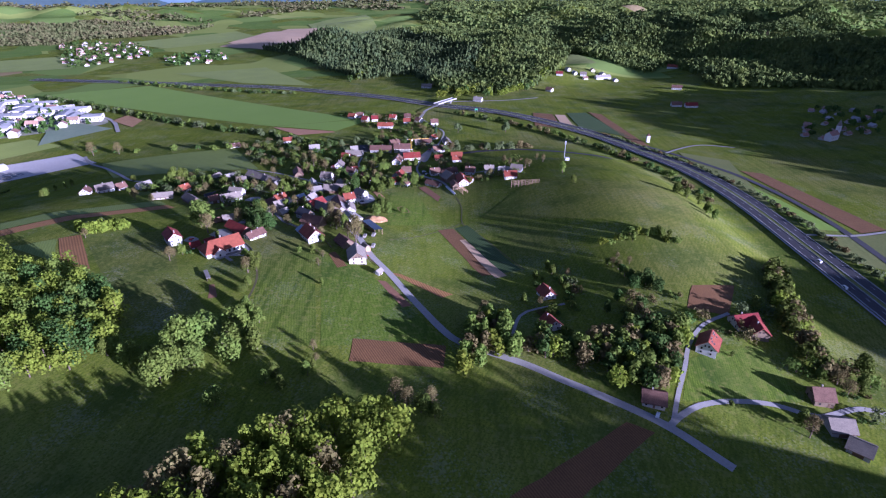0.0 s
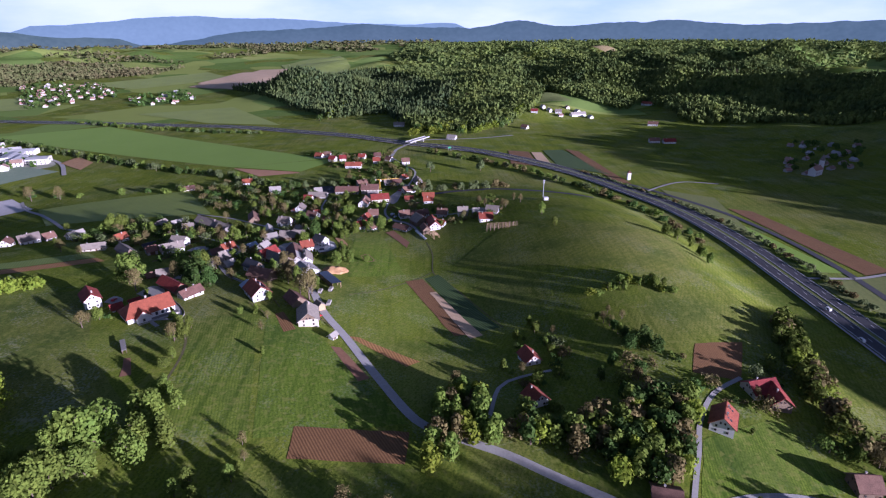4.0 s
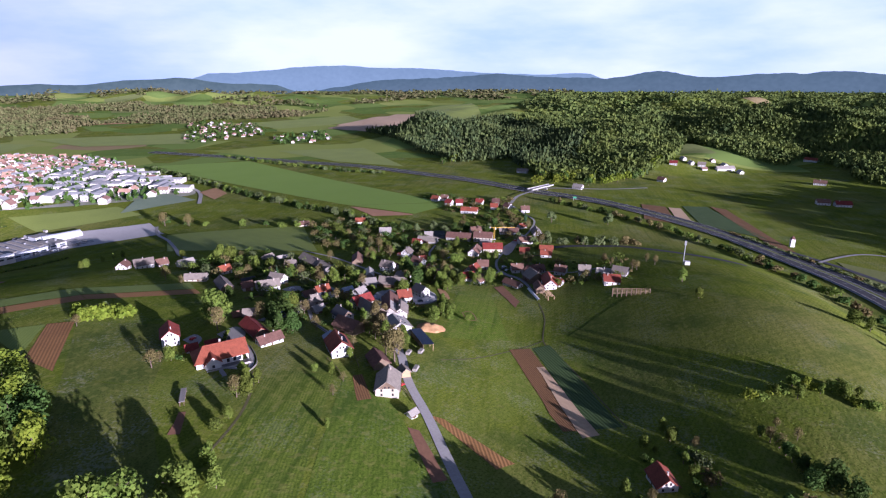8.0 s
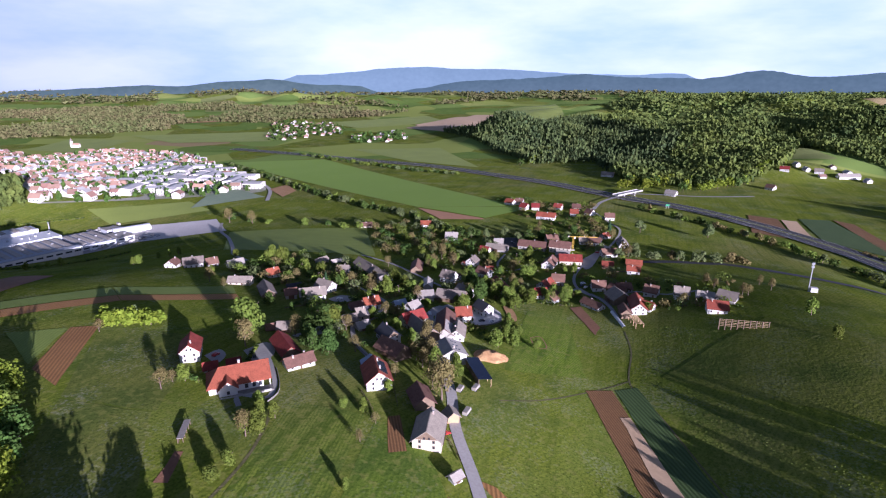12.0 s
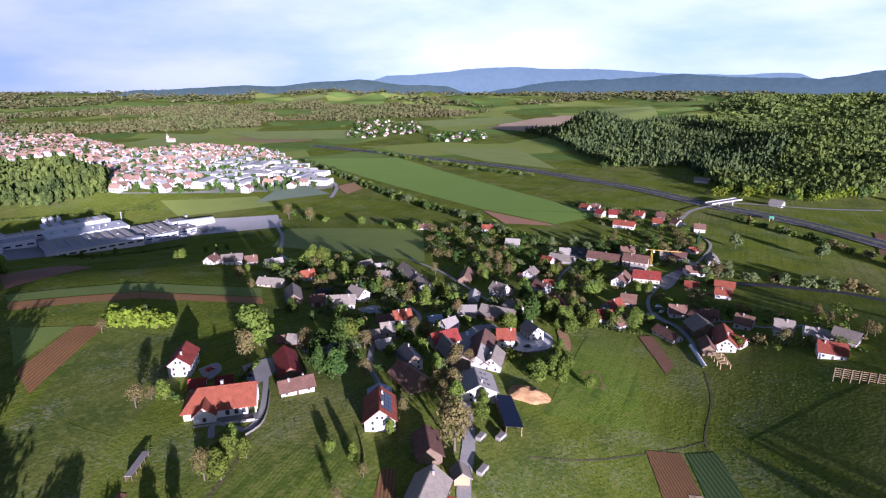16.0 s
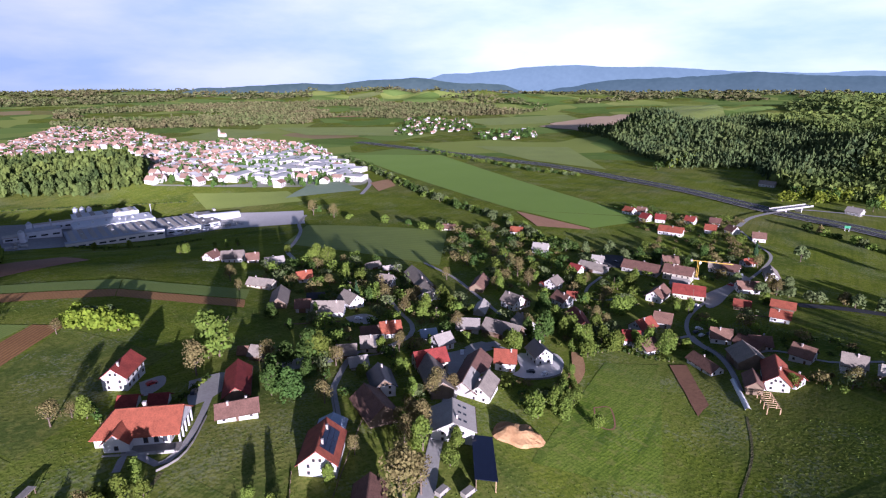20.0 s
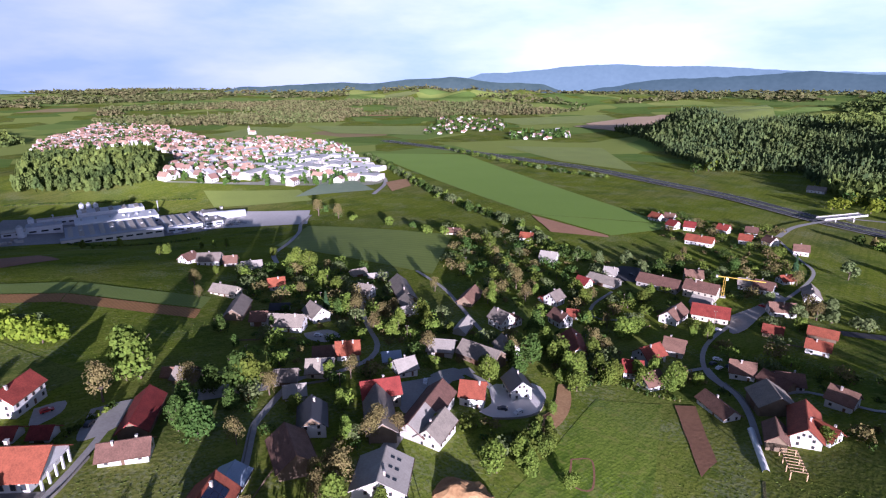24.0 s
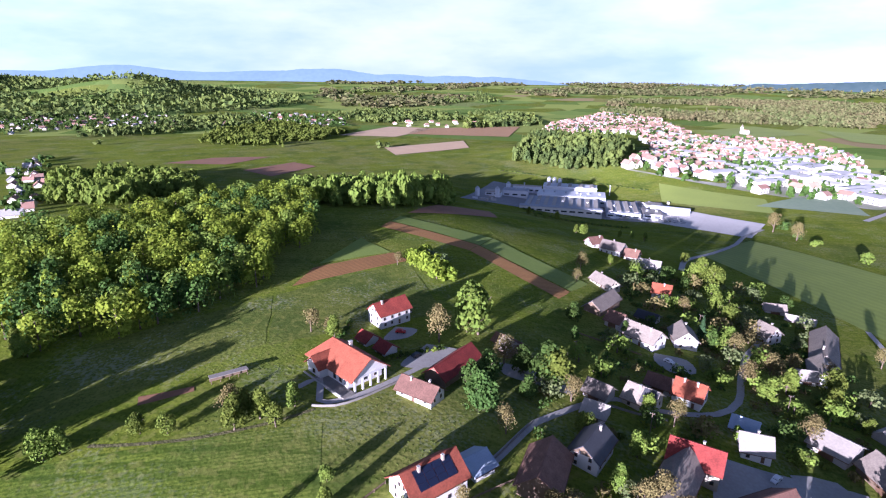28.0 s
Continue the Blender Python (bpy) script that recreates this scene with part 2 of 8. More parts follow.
M_TUFT = mat("grass_tufts", (0.150, 0.205, 0.028), (0.105, 0.150, 0.020), 0.05, 0.9, 0, 1.0, island=0.2, translucent=0.3)
M_GRASS_LIGHT = mat("far_long_grass", (0.270, 0.330, 0.062), (0.215, 0.270, 0.052), 0.03, 0.9, 0.5, 0.8)
M_GRASS_DEEP = mat("young_cereal", (0.185, 0.300, 0.026), (0.205, 0.320, 0.034), 0.02, 0.9, 0.35, 0.7)
M_GRASS_DRY = mat("dry_grass", (0.185, 0.200, 0.052), (0.135, 0.165, 0.038), 0.03, 0.9, 0.5, 0.6)
M_SOIL = mat("bare_soil", (0.28, 0.145, 0.078), (0.21, 0.108, 0.060), 0.06, 0.95, 0.15, 0.8)
M_SAND = mat("pale_soil", (0.60, 0.43, 0.26), (0.50, 0.355, 0.21), 0.05, 0.95, 0.10, 0.7)
M_SOIL_DRY = mat("dry_red_soil", (0.48, 0.26, 0.135), (0.39, 0.205, 0.11), 0.05, 0.95, 0.10, 0.7)
M_CLAY = mat("dug_clay", (0.44, 0.27, 0.125), (0.32, 0.18, 0.08), 0.25, 0.95, 0.3, 1.2)
M_ASPHALT = mat("asphalt", (0.066, 0.066, 0.072), (0.052, 0.052, 0.058), 0.05, 0.85, 0.01, 0.9)
M_LANE = mat("village_lane", (0.40, 0.385, 0.36), (0.32, 0.305, 0.285), 0.12, 0.9, 0.01, 1.3)
M_GRAVEL = mat("gravel_lot", (0.62, 0.59, 0.56), (0.53, 0.50, 0.47), 0.04, 0.95, 0.03, 0.6)
M_LINE = mat("road_paint", (0.78, 0.78, 0.76), (0.66, 0.66, 0.64), 0.5, 0.7)
M_TRACK = mat("worn_track", (0.100, 0.105, 0.032), (0.150, 0.130, 0.060), 0.2, 0.95, 0.5, 1.5)
M_WATER = mat("stream_water", (0.03, 0.05, 0.05), (0.04, 0.06, 0.06), 0.1, 0.15)
M_BARK = mat("bark", (0.16, 0.12, 0.09), (0.10, 0.075, 0.055), 1.5, 0.95, 0.05)
M_LEAF = mat("fresh_leaves", (0.165, 0.220, 0.032), (0.098, 0.146, 0.024), 0.06, 0.75, 0, 0.5, island=0.15, objrand=0.26, translucent=0.3, spec=0.06)
M_LEAF_BRIGHT = mat("bright_spring_leaves", (0.235, 0.290, 0.026), (0.150, 0.210, 0.021), 0.05, 0.75, 0, 0.5, island=0.15, objrand=0.18, translucent=0.4, spec=0.06)
M_LEAF_DARK = mat("dark_leaves", (0.078, 0.135, 0.026), (0.050, 0.092, 0.020), 0.06, 0.75, 0, 0.5, island=0.15, objrand=0.2, translucent=0.28, spec=0.06)
M_LEAF_BROWN = mat("budding_twigs", (0.205, 0.168, 0.066), (0.145, 0.130, 0.045), 0.06, 0.85, 0, 0.5, island=0.15, objrand=0.16, translucent=0.25, spec=0.05)
M_LEAF_GREY = mat("pale_willow_leaves", (0.165, 0.205, 0.078), (0.115, 0.155, 0.056), 0.06, 0.85, 0, 0.5, island=0.15, objrand=0.16, translucent=0.3, spec=0.05)
M_NEEDLE = mat("conifer_needles", (0.034, 0.066, 0.026), (0.024, 0.050, 0.020), 0.06, 0.8, 0, 0.5, island=0.3, objrand=0.16, translucent=0.05, spec=0.05)
M_WOODS = mat("far_woods_leaves", (0.160, 0.200, 0.042), (0.062, 0.095, 0.030), 0.011, 0.85, 0, 0.045, island=0.15, translucent=0.2, spec=0.04)
M_WOODS_DARK = mat("far_mixed_woods", (0.098, 0.125, 0.040), (0.140, 0.120, 0.056), 0.005, 0.85, 0, 0.05, island=0.2, translucent=0.1, spec=0.04)
M_WOODS_SPRUCE = mat("far_spruce_woods", (0.048, 0.075, 0.032), (0.100, 0.130, 0.038), 0.012, 0.85, 0, 0.05, island=0.25, translucent=0.1, spec=0.04)
M_PLASTER = mat("white_plaster", (0.60, 0.59, 0.57), (0.52, 0.51, 0.49), 0.5, 0.9, 0.005, objrand=0.06)
M_CREAM = mat("cream_plaster", (0.48, 0.44, 0.35), (0.42, 0.38, 0.30), 0.5, 0.9, 0.005, objrand=0.06)
M_GREYWALL = mat("grey_plaster", (0.38, 0.365, 0.34), (0.30, 0.285, 0.26), 0.5, 0.9, 0.005, objrand=0.08)
M_BOARD = mat("weathered_boards", (0.20, 0.145, 0.095), (0.13, 0.095, 0.065), 0.7, 0.9, 0.01, objrand=0.1)
M_ROOF_RED = mat("red_clay_tiles", (0.26, 0.046, 0.034), (0.143, 0.025, 0.019), 0.5, 0.8, 0.02, 3.0, objrand=0.14)
M_ROOF_ORANGE = mat("orange_clay_tiles", (0.29, 0.080, 0.042), (0.160, 0.044, 0.023), 0.5, 0.8, 0.02, 3.0, objrand=0.12)
M_ROOF_BROWN = mat("brown_aged_tiles", (0.19, 0.105, 0.075), (0.105, 0.058, 0.041), 0.5, 0.85, 0.02, 3.0, objrand=0.2)
M_ROOF_GREY = mat("grey_fibre_slates", (0.265, 0.228, 0.186), (0.17, 0.146, 0.120), 0.5, 0.8, 0.015, 3.0, objrand=0.2)
M_ROOF_PALE = mat("pale_sheet_roof", (0.355, 0.325, 0.285), (0.27, 0.247, 0.215), 0.3, 0.5, 0.0, 2.0, objrand=0.1)
M_ROOF_DARK = mat("anthracite_tiles", (0.055, 0.057, 0.065), (0.042, 0.043, 0.05), 0.5, 0.6, 0.01, 3.0, objrand=0.1)
M_ROOF_BLUE = mat("blue_sheet_roof", (0.38, 0.45, 0.54), (0.31, 0.37, 0.45), 0.3, 0.5)
M_GLASS = mat("window_glass", (0.035, 0.042, 0.05), (0.03, 0.036, 0.045), 1.0, 0.12, spec=0.6)
M_FRAME = mat("brown_window_frame", (0.13, 0.075, 0.045), (0.11, 0.065, 0.04), 1.0, 0.7)
M_WHITEFRAME = mat("white_window_frame", (0.75, 0.75, 0.74), (0.7, 0.7, 0.69), 1.0, 0.6)
M_STONE = mat("field_stone", (0.24, 0.225, 0.20), (0.16, 0.15, 0.135), 0.6, 0.95, 0.03)
M_BRICK = mat("chimney_render", (0.42, 0.36, 0.31), (0.32, 0.26, 0.22), 1.5, 0.9)
M_SOLAR = mat("solar_glass", (0.012, 0.016, 0.035), (0.010, 0.013, 0.028), 0.5, 0.15, spec=0.6)
M_METAL = mat("galvanised_metal", (0.45, 0.46, 0.47), (0.38, 0.39, 0.40), 1.0, 0.45, metal=0.6)
M_CONCRETE = mat("concrete", (0.42, 0.41, 0.39), (0.34, 0.33, 0.31), 0.3, 0.9, 0.01)
M_TIMBER = mat("fresh_timber", (0.42, 0.29, 0.16), (0.34, 0.23, 0.13), 0.8, 0.85)
M_CRANE = mat("yellow_paint", (0.62, 0.40, 0.05), (0.54, 0.34, 0.04), 1.0, 0.6)
M_TYRE = mat("black_rubber", (0.02, 0.02, 0.02), (0.025, 0.025, 0.025), 2.0, 0.9)
M_CAR_WHITE = mat("white_car_paint", (0.78, 0.78, 0.78), (0.74, 0.74, 0.74), 1.0, 0.3, spec=0.5)
M_CAR_DARK = mat("dark_car_paint", (0.04, 0.045, 0.06), (0.035, 0.04, 0.05), 1.0, 0.3, spec=0.5)
M_CAR_RED = mat("red_car_paint", (0.40, 0.03, 0.025), (0.36, 0.025, 0.02), 1.0, 0.3, spec=0.5)
M_FACTORY = mat("factory_cladding", (0.58, 0.60, 0.64), (0.48, 0.50, 0.54), 0.05, 0.6)
M_FACTORY_ROOF = mat("factory_roof_sheet", (0.36, 0.385, 0.43), (0.29, 0.31, 0.36), 0.05, 0.6)
# the blue of the far ranges is haze put into their glow
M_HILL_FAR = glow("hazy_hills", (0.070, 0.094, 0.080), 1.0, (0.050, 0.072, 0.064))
M_RANGE = glow("haze_blue_mountains", (0.058, 0.083, 0.083), 1.0, (0.046, 0.068, 0.069))
M_RANGE_FAR = glow("pale_haze_mountains", (0.128, 0.172, 0.182), 1.0, (0.110, 0.150, 0.162))


# ---- the lie of the land: knolls (x, y, spread, height) on a valley floor, and wooded ridges ----
VALLEY = -26.0
KNOLLS = [
    (-120, 190, 90, 8.4),
    (-210, 210, 90, -3.7),
    (-290, 210, 80, 15.4),
    (-60, 120, 80, -1.7),
    (-50, 230, 70, 8.5),
    (20, 150, 70, 5.3),
    (90, 160, 70, 4.4),
    (95, 240, 60, 11.0),
    (95, 310, 60, 9.5),
    (85, 390, 60, 8.0),
    (20, 220, 50, -8.0),
    (0, 300, 70, -1.5),
    (-90, 310, 80, 3.1),
    (-170, 310, 80, 2.0),
    (-250, 300, 90, 5.5),
    (20, 20, 110, 7.1),
    (-120, 40, 120, 1.6),
    (120, 60, 90, -2.5),
    (-240, 60, 130, 23.9),
    (110, 295, 58, 1.6),
    (14, 222, 42, -4.0),
    (-28, 305, 45, -3.5),
    (-435, 385, 80, -11.0),
    (-90, 525, 150, 5.0),
    (21, 337, 36, 2.9),
    (-4, 296, 24, -2.2),
    (128, 285, 36, 2.0),
    (120, 335, 34, 1.5),
    (112, 358, 40, 0.8),
    # rise out of view, added to lengthen the shade of the lower wood
    (-70, -15, 40, 16.0),
]
RIDGES = [  # x, y, half length, half width, direction, height
    (-90, 1330, 330, 190, 150, 25),
    (130, 1000, 130, 100, 120, 31),
    (-230, 1180, 120, 80, 150, 26),
    (560, 1130, 130, 110, 70, 29),
    (420, 1300, 260, 220, 20, 30),
    (330, 2050, 560, 260, 10, 34),
    (900, 1500, 420, 330, 0, 54),
    (820, 820, 260, 300, 90, 46),
    (-640, 440, 130, 70, 25, 16),
    (-1750, -620, 260, 220, 0, 62),
    (-1700, -1500, 500, 420, 0, 88),
    (-1500, 2100, 700, 260, 20, 26),
    (110, 1165, 170, 55, 160, -16),
    (440, 1040, 150, 48, 150, -16),
    # the last two ridges are unseen, added to shade the slopes west of them
    (575, 390, 200, 70, 80, 60),
    (520, -60, 100, 60, 0, 82),
]
CUTTING = [(201, 150), (203, 240), (203, 330), (193, 400), (170, 460), (140, 525), (96, 585)]


def ground_z(x, y):
    """Height of the ground, for numbers or arrays."""
    x, y = np.asarray(x, float), np.asarray(y, float)
    z = np.full(np.broadcast(x, y).shape, VALLEY)
    wooded = np.zeros(z.shape)
    for a, b, s, k in KNOLLS:
        z = z + k * np.exp(-((x - a) ** 2 + (y - b) ** 2) / (2 * s * s))
    for a, b, p, q, turn, k in RIDGES:
        c, d = math.cos(radians(turn)), math.sin(radians(turn))
        u, v = (x - a) * c + (y - b) * d, (y - b) * c - (x - a) * d
        rise = k * np.exp(-(u / p) ** 2 - (v / q) ** 2)
        z = z + rise
        if b > 600 and k > 0:
            wooded = wooded + rise
    z = z + 49 * np.exp(-((x - 195) / 110) ** 4 - ((y + 45) / 45) ** 2)  # wooded ridge south of the meadows
    near = np.full(z.shape, 1e9)  # the hill is cut steeply towards the motorway
    for (x0, y0), (x1, y1) in zip(CUTTING[:-1], CUTTING[1:]):
        f = np.clip(((x - x0) * (x1 - x0) + (y - y0) * (y1 - y0)) / ((x1 - x0) ** 2 + (y1 - y0) ** 2), 0, 1)
        near = np.minimum(near, np.hypot(x - x0 - f * (x1 - x0), y - y0 - f * (y1 - y0)))
    f = np.clip((near - 16) / 46, 0, 1)
    z = np.where(z > VALLEY + 2.5, VALLEY + 2.5 + (z - VALLEY - 2.5) * f * f * (3 - 2 * f), z)
    z = z + 0.60 * wooded * np.sin(x * 0.019 + 1.3 * np.sin(y * 0.011)) * np.sin(y * 0.017 + 1.1 * np.sin(x * 0.013))
    z = z + 0.13 * wooded * np.sin(x * 0.047 + 1.7 * np.sin(y * 0.021)) * np.sin(y * 0.041 + 0.6)
    r = np.clip((np.hypot(x, y) - 1300) / 2100, 0, 1)
    return z + 52 * r * r * (3 - 2 * r)


def gz(x, y):
    return float(ground_z(x, y))


def mesh_of(name, verts, faces, material=None, smooth=False):
    me = bpy.data.meshes.new(name)
    me.from_pydata([tuple(v) for v in verts], [], [tuple(f) for f in faces])
    if material:
        me.materials.append(material)
    if smooth:
        me.polygons.foreach_set("use_smooth", [True] * len(me.polygons))
    me.update()
    return me


def quads_mesh(name, verts, material):
    """A mesh of loose quads from an array of 4n corners."""
    n = len(verts) // 4
    me = bpy.data.meshes.new(name)
    me.vertices.add(4 * n), me.loops.add(4 * n), me.polygons.add(n)
    me.vertices.foreach_set("co", np.ascontiguousarray(verts, np.float32).ravel())
    me.loops.foreach_set("vertex_index", np.arange(4 * n, dtype=np.int32))
    me.polygons.foreach_set("loop_start", np.arange(0, 4 * n, 4, dtype=np.int32))
    me.materials.append(material)
    me.update(calc_edges=True)
    return me


def link(name, me, parent=None, label="", m=None):
    ob = new(name, me)
    if parent is not None:
        ob.parent = parent
    if m is not None:
        ob.matrix_basis = m
    return tagged(ob, label)


def part(name, bm, material, parent, label=""):
    """Links a bmesh as one mesh object under a thing or a part."""
    me = bpy.data.meshes.new(name)
    bm.to_mesh(me)
    bm.free()
    me.materials.append(material)
    return link(name, me, parent, label)


def box(bm, x0, x1, y0, y1, z0, z1):
    v = [bm.verts.new((x, y, z)) for z in (z0, z1) for x, y in ((x0, y0), (x1, y0), (x1, y1), (x0, y1))]
    for f in ((3, 2, 1, 0), (4, 5, 6, 7), (0, 1, 5, 4), (1, 2, 6, 5), (2, 3, 7, 6), (3, 0, 4, 7)):
        bm.faces.new([v[i] for i in f])
    return bm


def boxes(*dims):
    bm = bmesh.new()
    for d in dims:
        box(bm, *d)
    return bm


def slab(bm, pts, thick):
    """A plate with the given outline (any plane) and a thickness straight down."""
    top = [bm.verts.new(p) for p in pts]
    low = [bm.verts.new((p[0], p[1], p[2] - thick)) for p in pts]
    bm.faces.new(top)
    bm.faces.new(low[::-1])
    for i in range(len(pts)):
        j = (i + 1) % len(pts)
        bm.faces.new((top[j], top[i], low[i], low[j]))
    return bm


def empty(name, x, y, z, turn=0.0):
    ob = new(name)
    ob.empty_display_size = 0.5
    ob.matrix_basis = pose(x, y, z, 0, 0, turn)
    return ob


# ---- ground ----
def warp(n, centre, a, b):
    return centre + a * np.sinh(b * np.linspace(-1, 1, n))


TAKEN = np.zeros((900, 1000), bool)  # square metres of the village that are built on or paved; corner at (-500, -100)


def take(x, y, r):
    """Marks discs as taken."""
    for a, b in zip(np.atleast_1d(x), np.atleast_1d(y)):
        i, j, k = int(b + 100), int(a + 500), int(math.ceil(r))
        if k <= i < 900 - k and k <= j < 1000 - k:
            TAKEN[i - k:i + k + 1, j - k:j + k + 1] = True


def is_free(x, y):
    i, j = np.clip(np.asarray(y) + 100, 0, 899).astype(int), np.clip(np.asarray(x) + 500, 0, 999).astype(int)
    return ~TAKEN[i, j]


def build_ground():
    gx, gy = warp(380, -60, 96, 4.25), warp(380, 200, 96, 4.25)
    X, Y = np.meshgrid(gx, gy)
    Z = ground_z(X, Y)
    n = len(gx)
    me = bpy.data.meshes.new("ground")
    i = np.arange(n * n).reshape(n, n)
    f = np.stack([i[:-1, :-1], i[:-1, 1:], i[1:, 1:], i[1:, :-1]], -1).reshape(-1, 4)
    me.vertices.add(n * n), me.loops.add(f.size), me.polygons.add(len(f))
    me.vertices.foreach_set("co", np.stack([X, Y, Z], -1).astype(np.float32).ravel())
    me.loops.foreach_set("vertex_index", f.astype(np.int32).ravel())
    me.polygons.foreach_set("loop_start", np.arange(0, f.size, 4, dtype=np.int32))
    me.polygons.foreach_set("use_smooth", np.ones(len(f), bool))
    me.materials.append(M_GRASS)
    me.update(calc_edges=True)
    return tagged(link("ground", me), "rolling green meadows and valley floor", "ground", kind="structure")


def lift(x, y, k=1.0):
    """How far a laid surface stands proud of the ground: more, far off."""
    return k * (0.10 + 0.0007 * max(0.0, math.hypot(x, y - 120) - 150))


def field(name, a, b, c, d, material, label, k=1.0, category="field"):
    """A field laid on the ground, from its four corners in turn."""
    a, b, c, d = (np.array(p, float) for p in (a, b, c, d))
    nu = int(min(40, max(2, np.hypot(*(b - a)) / 6, np.hypot(*(c - d)) / 6)))
    nv = int(min(40, max(2, np.hypot(*(d - a)) / 6, np.hypot(*(c - b)) / 6)))
    verts, faces = [], []
    for j in range(nv + 1):
        for i in range(nu + 1):
            u, v = i / nu, j / nv
            p = (a * (1 - u) + b * u) * (1 - v) + (d * (1 - u) + c * u) * v
            ed = min(u, 1 - u, v, 1 - v)
            if ed < 1e-6:
                p = p + 0.5 * np.array([noise.noise((p[0] * 0.15, p[1] * 0.15, 1.0)), noise.noise((p[0] * 0.15, p[1] * 0.15, 7.0))])
            verts.append((p[0], p[1], gz(*p) + lift(p[0], p[1], k)))
    for j in range(nv):
        for i in range(nu):
            q = j * (nu + 1) + i
            faces.append((q, q + 1, q + nu + 2, q + nu + 1))
    v = np.array(verts)
    take(v[:, 0], v[:, 1], 3.0)
    return tagged(link(name, mesh_of(name, verts, faces, material, True)), label, category, kind="structure")


def plot(name, outline, material, label, k=1.6, category="yard", hump=0.0):
    """A yard or bank laid on the ground within an outline of any shape; hump raises its middle."""
    p = spline(outline + outline[:1], 2.0)[:-1]
    c = p.mean(axis=0)
    n, rings = len(p), 5
    verts = [(c[0], c[1], gz(*c) + lift(*c, k) + hump)]
    for j in range(1, rings + 1):
        for q in p:
            x, y = c + (q - c) * j / rings
            bulge = hump * (1 - (j / rings) ** 2) * (1 + 0.6 * noise.noise((x * 0.5, y * 0.5, 3.0)))
            verts.append((x, y, gz(x, y) + lift(x, y, k) * (1 if j < rings or not hump else -1) + bulge))
    faces = [(0, 1 + i, 1 + (i + 1) % n) for i in range(n)]
    for j in range(rings - 1):
        for i in range(n):
            a, b = 1 + j * n + i, 1 + j * n + (i + 1) % n
            faces.append((a, a + n, b + n, b))
    v = np.array(verts)
    take(v[:, 0], v[:, 1], 1.0)
    return tagged(link(name, mesh_of(name, verts, faces, material, True)), label, category, kind="structure")


def spline(pts, step=4.0):
    """Points along a smooth line through pts."""
    p = [np.array(q, float) for q in pts]
    p = [2 * p[0] - p[1]] + p + [2 * p[-1] - p[-2]]
    out = []
    for i in range(1, len(p) - 2):
        n = max(2, int(np.hypot(*(p[i + 1] - p[i])) / step))
        for k in range(n):
            t = k / n
            out.append(0.5 * (2 * p[i] + (p[i + 1] - p[i - 1]) * t + (2 * p[i - 1] - 5 * p[i] + 4 * p[i + 1] - p[i + 2]) * t * t + (3 * p[i] - p[i - 1] - 3 * p[i + 1] + p[i + 2]) * t ** 3))
    out.append(p[-2])
    return np.array(out)


def ribbon_mesh(name, line, lo, hi, material, k, thick=0.0, rise=0.0):
    d = np.gradient(line, axis=0)
    d /= np.maximum(np.hypot(d[:, 0], d[:, 1])[:, None], 1e-6)
    s = np.stack([d[:, 1], -d[:, 0]], 1)
    verts, faces = [], []
    for p, q in zip(line, s):
        zc = gz(*p)
        for off in (lo, (lo + hi) / 2, hi):
            x, y = p + q * off
            z = gz(x, y)
            verts.append((x, y, (max(z, zc) if rise else z) + rise + lift(x, y, k)))
    for i in range(len(line) - 1):
        for j in (0, 1):
            q = i * 3 + j
            faces.append((q, q + 3, q + 4, q + 1)[::-1])
    return mesh_of(name, verts, faces, material, True)


def road(name, pts, width, material, label, k=1.6, category="road", offset=0.0, rise=0.0, step=4.0):
    line = spline(pts, step)
    take(line[:, 0], line[:, 1], width / 2 + 1.0)
    me = ribbon_mesh(name, line, offset - width / 2, offset + width / 2, material, k, rise=rise)
    return tagged(link(name, me), label, category, kind="structure")


# ---- trees ----
def crown_points(rng, n, lobes, spread, flat=1.0):
    """Loose leaf sprays over a cluster of rounded lobes: corners of n quads in a crown of radius about 1, base at 0."""
    pts, nor = [], []
    for _ in range(lobes):
        a, u = rng.uniform(0, 2 * math.pi), rng.uniform(0, 1) ** 0.5
        c = np.array([math.cos(a) * u * spread, math.sin(a) * u * spread, rng.uniform(0.30, 1.5) * flat * (1.12 - 0.4 * u)])
        r = rng.uniform(0.40, 0.64)
        m = n // lobes
        d = rng.normal(size=(m, 3))
        d /= np.linalg.norm(d, axis=1)[:, None]
        d[:, 2] = np.where(d[:, 2] < -0.5, -d[:, 2], d[:, 2])
        rr = r * rng.uniform(0.72, 1.08, m)[:, None]
        pts.append(c + d * rr * (1, 1, 0.9))
        nor.append(d)
    return np.concatenate(pts), np.concatenate(nor)


def sprays(rng, pts, nor, size, jitter=0.5):
    """Quads at pts that face about nor."""
    n = nor + jitter * rng.normal(size=nor.shape)
    n /= np.linalg.norm(n, axis=1)[:, None]
    t = np.cross(n, rng.normal(size=n.shape))
    t /= np.maximum(np.linalg.norm(t, axis=1)[:, None], 1e-6)
    b = np.cross(n, t)
    s = size * rng.uniform(0.6, 1.35, len(pts))[:, None]
    q = np.stack([pts - t * s - b * s * 0.6, pts + t * s * 0.8 - b * s * 0.8, pts + t * s + b * s * 0.6, pts - t * s * 0.7 + b * s * 0.9], 1)
    return q.reshape(-1, 3)


